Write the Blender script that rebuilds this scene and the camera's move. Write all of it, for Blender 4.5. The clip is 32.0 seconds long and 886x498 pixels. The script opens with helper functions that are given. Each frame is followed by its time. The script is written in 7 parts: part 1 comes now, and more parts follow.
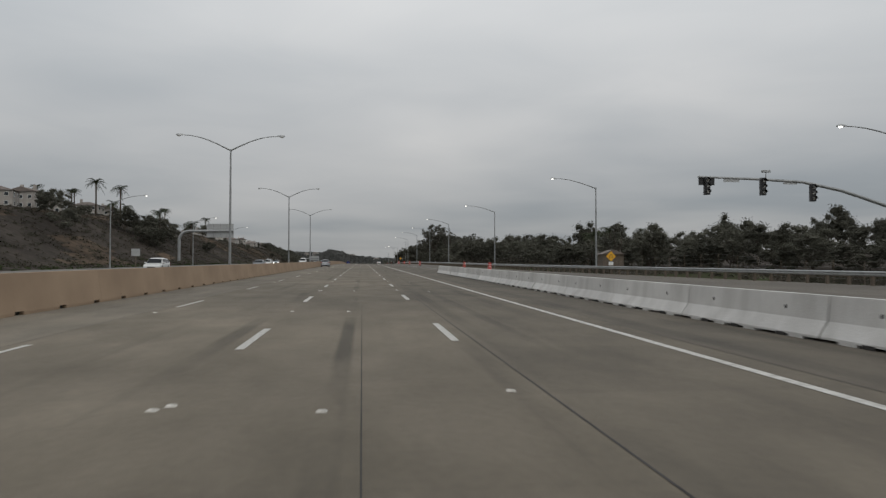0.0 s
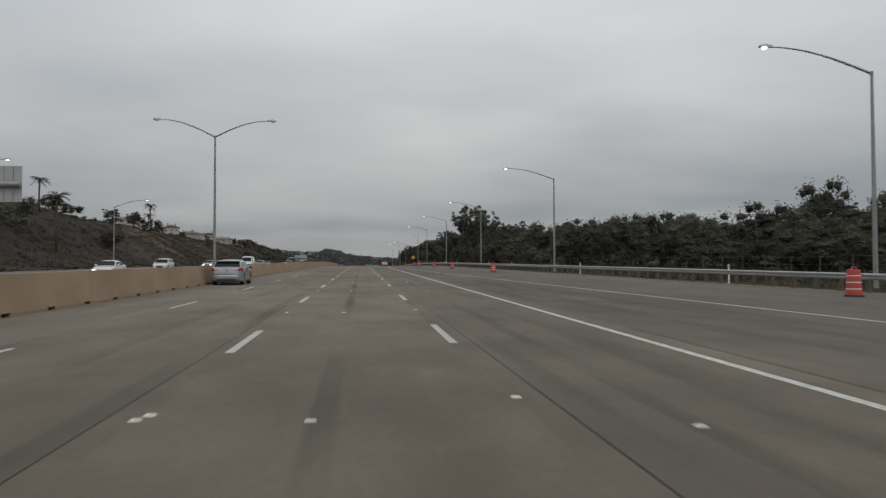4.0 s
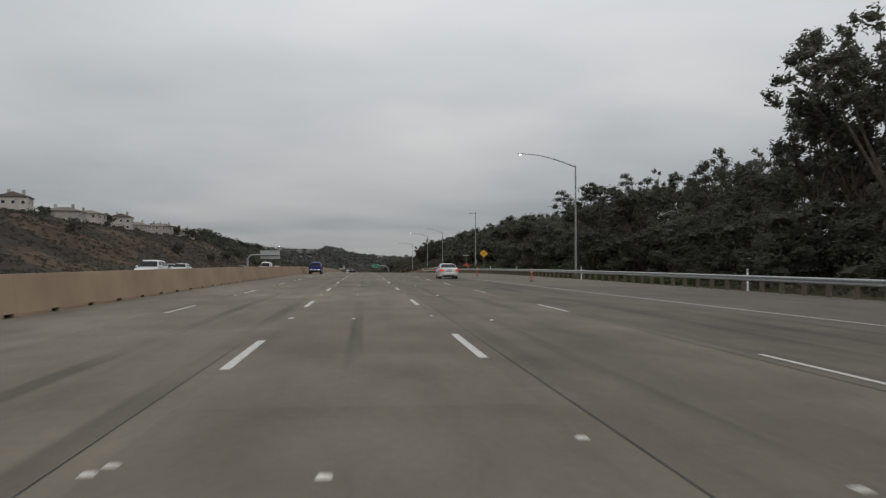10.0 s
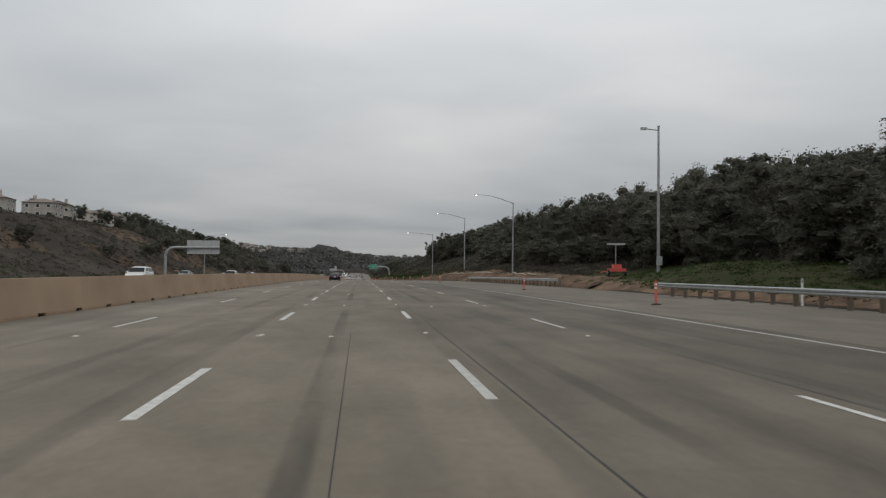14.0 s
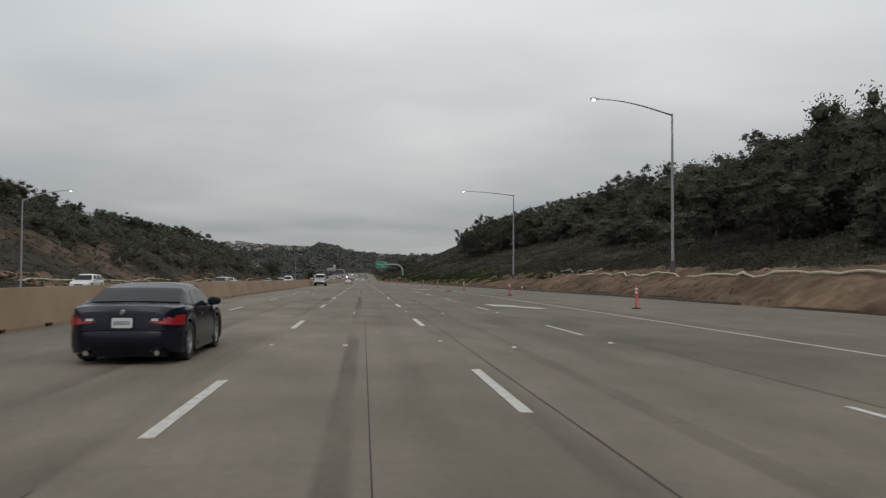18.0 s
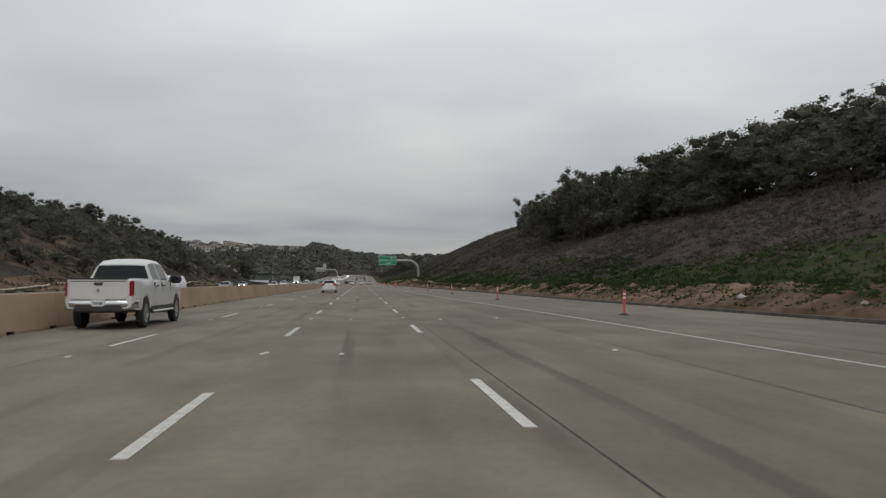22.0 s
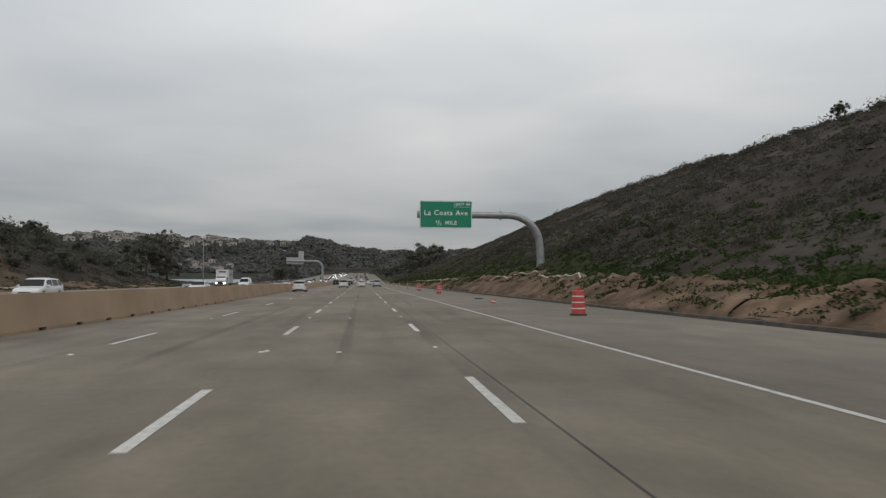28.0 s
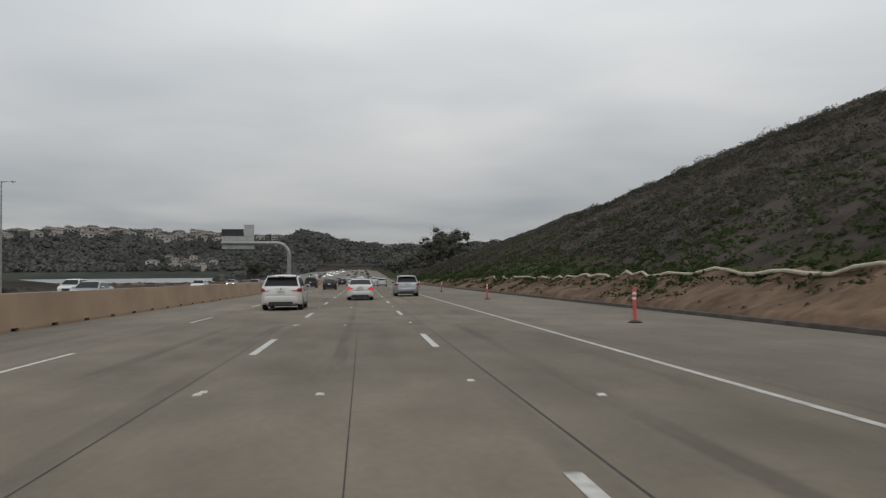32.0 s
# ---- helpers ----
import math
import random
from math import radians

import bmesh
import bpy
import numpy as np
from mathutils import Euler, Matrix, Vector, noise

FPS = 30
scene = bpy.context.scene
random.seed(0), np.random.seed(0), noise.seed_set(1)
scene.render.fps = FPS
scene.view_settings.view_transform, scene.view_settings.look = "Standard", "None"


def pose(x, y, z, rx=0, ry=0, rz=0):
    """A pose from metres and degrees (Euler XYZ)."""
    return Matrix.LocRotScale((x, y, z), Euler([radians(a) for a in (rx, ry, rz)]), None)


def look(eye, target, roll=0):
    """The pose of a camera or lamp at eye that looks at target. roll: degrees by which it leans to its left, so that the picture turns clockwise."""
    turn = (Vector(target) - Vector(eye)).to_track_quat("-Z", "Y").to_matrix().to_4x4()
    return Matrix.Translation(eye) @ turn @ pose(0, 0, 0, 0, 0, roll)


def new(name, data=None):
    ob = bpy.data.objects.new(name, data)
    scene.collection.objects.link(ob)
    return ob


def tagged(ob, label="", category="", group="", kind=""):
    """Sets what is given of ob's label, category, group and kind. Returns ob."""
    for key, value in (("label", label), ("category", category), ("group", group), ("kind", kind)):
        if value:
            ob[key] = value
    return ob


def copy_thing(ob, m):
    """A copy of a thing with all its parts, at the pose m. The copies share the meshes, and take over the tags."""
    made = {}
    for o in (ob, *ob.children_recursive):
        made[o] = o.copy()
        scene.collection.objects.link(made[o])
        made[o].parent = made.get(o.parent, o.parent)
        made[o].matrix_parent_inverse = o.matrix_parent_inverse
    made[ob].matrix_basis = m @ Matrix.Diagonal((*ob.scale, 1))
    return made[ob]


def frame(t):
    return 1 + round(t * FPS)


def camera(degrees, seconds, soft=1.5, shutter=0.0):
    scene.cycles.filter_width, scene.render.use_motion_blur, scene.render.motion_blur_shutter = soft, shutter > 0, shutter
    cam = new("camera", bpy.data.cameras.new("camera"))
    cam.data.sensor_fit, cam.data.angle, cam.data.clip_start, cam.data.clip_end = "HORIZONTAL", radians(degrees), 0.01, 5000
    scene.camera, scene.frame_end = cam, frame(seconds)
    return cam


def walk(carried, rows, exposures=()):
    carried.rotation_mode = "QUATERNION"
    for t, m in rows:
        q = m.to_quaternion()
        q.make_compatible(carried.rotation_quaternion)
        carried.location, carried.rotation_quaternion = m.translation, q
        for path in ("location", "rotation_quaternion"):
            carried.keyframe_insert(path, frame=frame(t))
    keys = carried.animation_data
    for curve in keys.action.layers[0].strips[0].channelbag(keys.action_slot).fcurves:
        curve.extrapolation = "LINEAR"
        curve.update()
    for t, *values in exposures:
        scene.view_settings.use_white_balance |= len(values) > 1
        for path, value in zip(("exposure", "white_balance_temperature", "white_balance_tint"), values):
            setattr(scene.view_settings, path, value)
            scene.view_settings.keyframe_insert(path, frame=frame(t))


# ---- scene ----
cam = camera(58.92, 32.0, soft=1.3, shutter=0.12)
PATH = [
    (0, pose(0.154, -13.05, -3.094, 91.824, 0.035, -5.881)),
    (1, pose(0.065, 16.32, -2.566, 91.795, 0.151, -5.999)),
    (2, pose(0.195, 45.73, -2.036, 91.821, 0.166, -5.862)),
    (3, pose(0.191, 75.05, -1.508, 91.801, 0.168, -5.952)),
    (6, pose(0.300, 163.32, 0.080, 91.784, 0.219, -5.996)),
    (7, pose(0.269, 192.72, 0.610, 91.783, 0.102, -5.897)),
    (8, pose(0.166, 222.17, 1.140, 91.807, 0.008, -5.881)),
    (9, pose(0.137, 251.86, 1.669, 91.744, -0.077, -5.729)),
    (10, pose(0.020, 281.83, 2.147, 91.719, -0.097, -5.748)),
    (11, pose(-0.097, 311.84, 2.557, 91.791, -0.178, -6.045)),
    (12, pose(0.088, 341.97, 2.900, 91.737, -0.317, -6.271)),
    (13, pose(0.363, 371.96, 3.172, 91.761, -0.550, -6.049)),
    (14, pose(0.326, 401.91, 3.375, 91.788, -0.587, -6.074)),
    (17, pose(0.149, 490.26, 3.576, 91.756, -0.398, -5.739)),
    (18, pose(0.079, 519.43, 3.512, 91.733, -0.296, -5.813)),
    (19, pose(0.091, 548.55, 3.383, 91.725, -0.255, -5.973)),
    (20, pose(0.137, 578.01, 3.187, 91.808, -0.119, -6.066)),
    (21, pose(0.189, 607.52, 2.936, 91.860, -0.025, -5.954)),
    (22, pose(0.139, 637.00, 2.679, 91.872, -0.039, -5.965)),
    (23, pose(0.213, 666.44, 2.423, 91.818, -0.035, -5.888)),
    (24, pose(0.190, 695.39, 2.171, 91.787, -0.040, -6.017)),
    (25, pose(0.171, 724.43, 1.919, 91.762, -0.050, -5.935)),
    (26, pose(0.129, 753.50, 1.666, 91.780, -0.127, -6.023)),
    (29, pose(0.245, 842.37, 0.893, 91.821, -0.031, -5.873)),
    (30, pose(0.164, 872.92, 0.627, 91.705, 0.089, -6.136)),
    (32, pose(0.285, 935.51, 0.082, 91.589, 0.449, -5.876)),
]

walk(cam, PATH, [(0, -0.12, 6500, 10), (8, -0.08, 6500, 10), (12, 0.0, 6500, 10), (18, 0.06, 6500, 10), (32, 0.06, 6500, 10)])

# ---- road profile: climbs, goes over a long crest, falls gently, climbs again far off ----
_STA = np.arange(-400.0, 6001.0, 2.0)


def grade(y):
    s = np.where(y < 240, 0.0180, np.where(y < 590, 0.0180 - 0.0267 * (y - 240) / 350, -0.0087))
    s = np.where(y > 1150, np.minimum(0.0092, -0.0087 + 0.0179 * (y - 1150) / 200), s)
    return np.where(y > 2000, 0.0, s)


_ELEV = np.concatenate([[0.0], np.cumsum((grade(_STA)[1:] + grade(_STA)[:-1]))])
_ELEV = _ELEV - np.interp(240.0, _STA, _ELEV)


def zr(y):
    return float(np.interp(y, _STA, _ELEV))


def tilt(y):
    """The road's grade at y in degrees."""
    return math.degrees(math.atan(float(grade(np.array(y, float)))))


def tab(*pairs):
    xs, vs = [a for a, b in pairs], [b for a, b in pairs]
    return lambda y: float(np.interp(y, xs, vs))


# right edge of the paving, top of the cut bank above the road, hill ridges
edge_r = tab((-100, 36), (0, 33), (90, 23.6), (120, 22.8), (200, 21), (300, 20), (415, 20.6), (447, 20.4), (520, 20.4), (590, 20), (690, 17), (775, 15.4), (805, 14), (850, 13.2), (950, 12.5), (1200, 12.5), (1400, 14), (2000, 16))
bank_h = tab((380, 0), (470, 0.9), (550, 1.45), (584, 1.6), (620, 1.85), (645, 1.6), (670, 1.2), (700, 1.0), (780, 0.8), (850, 1.3), (890, 1.7), (905, 1.7), (950, 1.45), (1000, 1.2), (1100, 0.8), (1300, 0.3))
ridge_r = tab((-200, -6), (100, -3.5), (250, 0), (330, 1.5), (400, 4), (470, 8), (550, 10.5), (620, 13), (700, 15), (780, 16), (850, 18.4), (900, 20.8), (960, 20.9), (1030, 20.3), (1100, 16.8), (1190, 13.5), (1270, 11.5), (1400, 5), (1600, 4), (4000, 10))
ridge_l = tab((-200, 4), (100, 9), (182, 13.2), (230, 15), (294, 16.6), (345, 16.3), (400, 16.2), (560, 17), (690, 18.6), (744, 18.8), (780, 17), (842, 17.5), (880, 18), (918, 17), (980, 13.5), (1012, 9), (1050, 5), (1090, 1), (1130, -4), (1200, -4.5), (1345, -4.8), (1395, -7.5), (1680, -7.5), (1725, -4.5), (1900, -3), (2300, 5))
far_h = tab((-2500, 70), (-600, 60), (-330, 61), (-207, 54), (-110, 51), (-85, 57), (-60, 54), (-40, 47), (-20, 42), (75, 36), (200, 37), (400, 43), (2500, 80))


def sstep(a, b, v):
    u = min(1.0, max(0.0, (v - a) / (b - a)))
    return u * u * (3 - 2 * u)


def hill(x, y):
    """Height of the ground."""
    z0 = zr(y)
    er = edge_r(y)
    n = noise.noise(Vector((x * 0.05, y * 0.05, 3.1))) * 1.1 + noise.noise(Vector((x * 0.21, y * 0.21, 7.7))) * 0.35
    if -46.0 <= x <= er:
        z = z0 - 0.14
    elif x > er:
        b, hb = er + 1.2 + 1.2 * bank_h(y), bank_h(y)
        if x < b:
            u = (x - er) / (b - er)
            z = z0 - 0.1 + hb * u ** 0.8 + 0.25 * hb * noise.noise(Vector((x * 0.6, y * 0.35, 1.0)))
        else:
            u = min(1.0, (x - b) / max(1.0, 60 - b))
            top = ridge_r(y)
            z = (z0 - 0.1 + hb) * (1 - u) + top * u + 0.6 * math.sin(math.pi * u) * sstep(600, 750, y)
            z += min(1.0, (x - b) / 6) * n + max(0.0, min(x, 160) - 60) * 0.04
    else:
        u = sstep(-46, -86, x) if x > -86 else 1.0
        z = z0 * (1 - u) + ridge_l(y) * u + min(1.0, (-46 - x) / 6) * n * (1.0 if ridge_l(y) > -3 else 0.15)
        if x < -86 and ridge_l(y) > 0:
            z += (min(-x, 200) - 86) * 0.03
    if y > 1450:
        w = sstep(1650, 2130, y + 0.35 * max(0.0, x - 250)) if x > -90 else sstep(1840, 2180, y)
        w *= 1.0 - (1.0 - sstep(20, 75, abs(x + 12))) * (1.0 - sstep(1960, 2180, y))
        far = far_h(x) + 5 * noise.noise(Vector((x * 0.006, y * 0.006, 2.0))) + 2 * noise.noise(Vector((x * 0.02, y * 0.02, 5.0)))
        z = z * (1 - w) + max(far, z) * w
    return z


# ---- world, sun ----
world = bpy.data.worlds.new("overcast_sky")
scene.world = world
world.use_nodes = True
wt = world.node_tree
wt.nodes.clear()


def wnode(kind, **sets):
    n = wt.nodes.new(kind)
    for k, v in sets.items():
        if k == "op":
            n.operation = v
        else:
            n.inputs[k].default_value = v
    return n


def wlink(a, b):
    wt.links.new(a, b)


w_tc = wt.nodes.new("ShaderNodeTexCoord")
w_sep = wt.nodes.new("ShaderNodeSeparateXYZ")
wlink(w_tc.outputs["Generated"], w_sep.inputs[0])
w_up = wnode("ShaderNodeMath", op="MAXIMUM")
wlink(w_sep.outputs["Z"], w_up.inputs[0])
w_up.inputs[1].default_value = 0.0
w_den = wnode("ShaderNodeMath", op="ADD")
wlink(w_up.outputs[0], w_den.inputs[0])
w_den.inputs[1].default_value = 0.09
w_px = wnode("ShaderNodeMath", op="DIVIDE")
w_py = wnode("ShaderNodeMath", op="DIVIDE")
wlink(w_sep.outputs["X"], w_px.inputs[0])
wlink(w_den.outputs[0], w_px.inputs[1])
wlink(w_sep.outputs["Y"], w_py.inputs[0])
wlink(w_den.outputs[0], w_py.inputs[1])
w_com = wt.nodes.new("ShaderNodeCombineXYZ")
wlink(w_px.outputs[0], w_com.inputs[0])
wlink(w_py.outputs[0], w_com.inputs[1])
w_n1 = wnode("ShaderNodeTexNoise", Scale=0.34, Detail=3.0, Roughness=0.45, Distortion=0.25)
w_n2 = wnode("ShaderNodeTexNoise", Scale=1.3, Detail=4.0, Roughness=0.55, Distortion=0.5)
wlink(w_com.outputs[0], w_n1.inputs["Vector"])
wlink(w_com.outputs[0], w_n2.inputs["Vector"])
w_mixn = wnode("ShaderNodeMath", op="MULTIPLY_ADD")
wlink(w_n2.outputs["Fac"], w_mixn.inputs[0])
w_mixn.inputs[1].default_value = 0.14
wlink(w_n1.outputs["Fac"], w_mixn.inputs[2])
w_ramp = wt.nodes.new("ShaderNodeValToRGB")
w_ramp.color_ramp.elements[0].position, w_ramp.color_ramp.elements[0].color = 0.40, (0.68, 0.735, 0.78, 1)
w_ramp.color_ramp.elements[1].position, w_ramp.color_ramp.elements[1].color = 0.72, (1.16, 1.16, 1.15, 1)
wlink(w_mixn.outputs[0], w_ramp.inputs[0])
w_cie = wt.nodes.new("ShaderNodeMapRange")
w_cie.inputs["From Min"].default_value, w_cie.inputs["From Max"].default_value = 0.0, 0.36
w_cie.inputs["To Min"].default_value, w_cie.inputs["To Max"].default_value = 0.345, 0.81
wlink(w_up.outputs[0], w_cie.inputs["Value"])
w_mul = wt.nodes.new("ShaderNodeVectorMath")
w_mul.operation = "SCALE"
wlink(w_ramp.outputs["Color"], w_mul.inputs[0])
wlink(w_cie.outputs["Result"], w_mul.inputs["Scale"])
w_sky = wt.nodes.new("ShaderNodeTexSky")
w_sky.sky_type = "NISHITA"
w_sky.sun_disc = False
w_sky.sun_elevation, w_sky.sun_rotation = radians(48), radians(200)
w_bg1 = wt.nodes.new("ShaderNodeBackground")
w_bg1.inputs["Strength"].default_value = 0.05
wlink(w_sky.outputs[0], w_bg1.inputs["Color"])
w_bg2 = wt.nodes.new("ShaderNodeBackground")
w_bg2.inputs["Strength"].default_value = 1.0
wlink(w_mul.outputs[0], w_bg2.inputs["Color"])
w_mixs = wt.nodes.new("ShaderNodeMixShader")
w_mixs.inputs[0].default_value = 0.94
wlink(w_bg1.outputs[0], w_mixs.inputs[1])
wlink(w_bg2.outputs[0], w_mixs.inputs[2])
w_out = wt.nodes.new("ShaderNodeOutputWorld")
wlink(w_mixs.outputs[0], w_out.inputs[0])

sun_data = bpy.data.lights.new("sun", "SUN")
sun_data.energy, sun_data.angle, sun_data.color = 0.55, radians(40), (1.0, 0.97, 0.92)
sun = new("sun", sun_data)
sun.matrix_world = look((0, 0, 100), (0 - 25, 60, 0))


# ---- materials ----
def mat(name, base, second=None, rough=0.7, scale=(1, 1, 1), noise_scale=4.0, detail=6.0, metal=0.0, bump=0.0, bump_scale=30.0, big=0.0, big_scale=0.12, coat=0.0, emit=None, emit_strength=0.0, spread=(0.35, 0.65), rand=0.0, spec=0.5, leaf=0.0):
    """A principled material: two colours mixed by noise at two scales, with fine relief."""
    m = bpy.data.materials.new(name)
    m.use_nodes = True
    t = m.node_tree
    b = t.nodes["Principled BSDF"]
    b.inputs["Roughness"].default_value = rough
    b.inputs["Metallic"].default_value = metal
    b.inputs["Specular IOR Level"].default_value = spec
    b.inputs["Coat Weight"].default_value = coat
    b.inputs["Coat Roughness"].default_value = 0.06
    if emit:
        b.inputs["Emission Color"].default_value = (*emit, 1)
        b.inputs["Emission Strength"].default_value = emit_strength
    if second is None and bump == 0 and rand == 0:
        b.inputs["Base Color"].default_value = (*base, 1)
        m.diffuse_color = (*base, 1)
        return m
    second = second or base
    tc = t.nodes.new("ShaderNodeTexCoord")
    mp = t.nodes.new("ShaderNodeMapping")
    mp.inputs["Scale"].default_value = scale
    t.links.new(tc.outputs["Object"], mp.inputs["Vector"])
    n = t.nodes.new("ShaderNodeTexNoise")
    n.inputs["Scale"].default_value, n.inputs["Detail"].default_value = noise_scale, detail
    t.links.new(mp.outputs[0], n.inputs["Vector"])
    r = t.nodes.new("ShaderNodeMapRange")
    r.inputs["From Min"].default_value, r.inputs["From Max"].default_value = spread
    t.links.new(n.outputs["Fac"], r.inputs["Value"])
    mix = t.nodes.new("ShaderNodeMix")
    mix.data_type = "RGBA"
    mix.inputs["A"].default_value, mix.inputs["B"].default_value = (*base, 1), (*second, 1)
    t.links.new(r.outputs["Result"], mix.inputs["Factor"])
    col = mix.outputs["Result"]
    if big > 0:
        n2 = t.nodes.new("ShaderNodeTexNoise")
        n2.inputs["Scale"].default_value, n2.inputs["Detail"].default_value = big_scale, 4.0
        t.links.new(mp.outputs[0], n2.inputs["Vector"])
        r2 = t.nodes.new("ShaderNodeMapRange")
        r2.inputs["From Min"].default_value, r2.inputs["From Max"].default_value = 0.3, 0.7
        r2.inputs["To Min"].default_value, r2.inputs["To Max"].default_value = 1 - big, 1 + big
        t.links.new(n2.outputs["Fac"], r2.inputs["Value"])
        sc = t.nodes.new("ShaderNodeVectorMath")
        sc.operation = "SCALE"
        t.links.new(col, sc.inputs[0])
        t.links.new(r2.outputs["Result"], sc.inputs["Scale"])
        col = sc.outputs[0]
    if rand > 0:
        oi = t.nodes.new("ShaderNodeObjectInfo")
        r3 = t.nodes.new("ShaderNodeMapRange")
        r3.inputs["To Min"].default_value, r3.inputs["To Max"].default_value = 1 - rand, 1 + rand
        t.links.new(oi.outputs["Random"], r3.inputs["Value"])
        s3 = t.nodes.new("ShaderNodeVectorMath")
        s3.operation = "SCALE"
        t.links.new(col, s3.inputs[0])
        t.links.new(r3.outputs["Result"], s3.inputs["Scale"])
        col = s3.outputs[0]
    t.links.new(col, b.inputs["Base Color"])
    if leaf > 0:
        tl = t.nodes.new("ShaderNodeBsdfTranslucent")
        t.links.new(col, tl.inputs["Color"])
        ms = t.nodes.new("ShaderNodeMixShader")
        ms.inputs[0].default_value = leaf
        t.links.new(b.outputs[0], ms.inputs[1])
        t.links.new(tl.outputs[0], ms.inputs[2])
        t.links.new(ms.outputs[0], t.nodes["Material Output"].inputs["Surface"])
    if bump > 0:
        nb = t.nodes.new("ShaderNodeTexNoise")
        nb.inputs["Scale"].default_value, nb.inputs["Detail"].default_value = bump_scale, 5.0
        t.links.new(tc.outputs["Object"], nb.inputs["Vector"])
        bp = t.nodes.new("ShaderNodeBump")
        bp.inputs["Strength"].default_value, bp.inputs["Distance"].default_value = bump, 0.05
        t.links.new(nb.outputs["Fac"], bp.inputs["Height"])
        t.links.new(bp.outputs[0], b.inputs["Normal"])
    return m


def road_material(name, light, dark, bands, stain=0.5, warm=(0.0, 0.0, 0.0)):
    """Worn concrete: mottled slabs, long oil stains and tyre tracks along the lanes (bands: place across, half width, strength)."""
    m = mat(name, light, dark, rough=0.86, scale=(1.0, 0.45, 1.0), noise_scale=0.8, detail=9.0, bump=0.3, bump_scale=45.0, big=0.20, big_scale=0.11, spread=(0.28, 0.72))
    t = m.node_tree
    b = t.nodes["Principled BSDF"]
    tc = [n for n in t.nodes if n.type == "TEX_COORD"][0]
    col = b.inputs["Base Color"].links[0].from_socket
    sep = t.nodes.new("ShaderNodeSeparateXYZ")
    t.links.new(tc.outputs["Object"], sep.inputs[0])
    mp = t.nodes.new("ShaderNodeMapping")
    mp.inputs["Scale"].default_value = (0.7, 0.06, 1)
    t.links.new(tc.outputs["Object"], mp.inputs[0])
    n = t.nodes.new("ShaderNodeTexNoise")
    n.inputs["Scale"].default_value, n.inputs["Detail"].default_value = 1.3, 5.0
    t.links.new(mp.outputs[0], n.inputs["Vector"])
    wob = t.nodes.new("ShaderNodeMapRange")
    wob.inputs["From Min"].default_value, wob.inputs["From Max"].default_value = 0.44, 0.66
    wob.inputs["To Min"].default_value, wob.inputs["To Max"].default_value = 0.0, 1.0
    t.links.new(n.outputs["Fac"], wob.inputs["Value"])
    total = None
    for x0, w, s in bands:
        d = t.nodes.new("ShaderNodeMath")
        d.operation = "SUBTRACT"
        t.links.new(sep.outputs["X"], d.inputs[0])
        d.inputs[1].default_value = x0
        a = t.nodes.new("ShaderNodeMath")
        a.operation = "ABSOLUTE"
        t.links.new(d.outputs[0], a.inputs[0])
        r = t.nodes.new("ShaderNodeMapRange")
        r.interpolation_type = "SMOOTHSTEP"
        r.inputs["From Min"].default_value, r.inputs["From Max"].default_value = w * 0.45, w
        r.inputs["To Min"].default_value, r.inputs["To Max"].default_value = s, 0.0
        t.links.new(a.outputs[0], r.inputs["Value"])
        if total is None:
            total = r.outputs["Result"]
        else:
            ad = t.nodes.new("ShaderNodeMath")
            ad.operation = "ADD"
            t.links.new(total, ad.inputs[0])
            t.links.new(r.outputs["Result"], ad.inputs[1])
            total = ad.outputs[0]
    mu = t.nodes.new("ShaderNodeMath")
    mu.operation = "MULTIPLY"
    t.links.new(total, mu.inputs[0])
    t.links.new(wob.outputs["Result"], mu.inputs[1])
    inv = t.nodes.new("ShaderNodeMath")
    inv.operation = "SUBTRACT"
    inv.inputs[0].default_value = 1.0
    t.links.new(mu.outputs[0], inv.inputs[1])
    sc = t.nodes.new("ShaderNodeVectorMath")
    sc.operation = "SCALE"
    t.links.new(col, sc.inputs[0])
    t.links.new(inv.outputs[0], sc.inputs["Scale"])
    # each poured slab has its own tint
    cell = t.nodes.new("ShaderNodeVectorMath")
    cell.operation = "MULTIPLY"
    cell.inputs[1].default_value = (1 / 3.66, 1 / 4.6, 0.0)
    t.links.new(tc.outputs["Object"], cell.inputs[0])
    off = t.nodes.new("ShaderNodeVectorMath")
    off.operation = "ADD"
    off.inputs[1].default_value = (0.5, 0.0, 0.0)
    t.links.new(cell.outputs[0], off.inputs[0])
    flo = t.nodes.new("ShaderNodeVectorMath")
    flo.operation = "FLOOR"
    t.links.new(off.outputs[0], flo.inputs[0])
    wn = t.nodes.new("ShaderNodeTexWhiteNoise")
    wn.noise_dimensions = "3D"
    t.links.new(flo.outputs[0], wn.inputs["Vector"])
    tint = t.nodes.new("ShaderNodeMapRange")
    tint.inputs["To Min"].default_value, tint.inputs["To Max"].default_value = 0.93, 1.06
    t.links.new(wn.outputs["Value"], tint.inputs["Value"])
    grit = t.nodes.new("ShaderNodeTexNoise")
    grit.inputs["Scale"].default_value, grit.inputs["Detail"].default_value = 9.0, 8.0
    t.links.new(tc.outputs["Object"], grit.inputs["Vector"])
    gr_ = t.nodes.new("ShaderNodeMapRange")
    gr_.inputs["From Min"].default_value, gr_.inputs["From Max"].default_value = 0.3, 0.7
    gr_.inputs["To Min"].default_value, gr_.inputs["To Max"].default_value = 0.90, 1.08
    t.links.new(grit.outputs["Fac"], gr_.inputs["Value"])
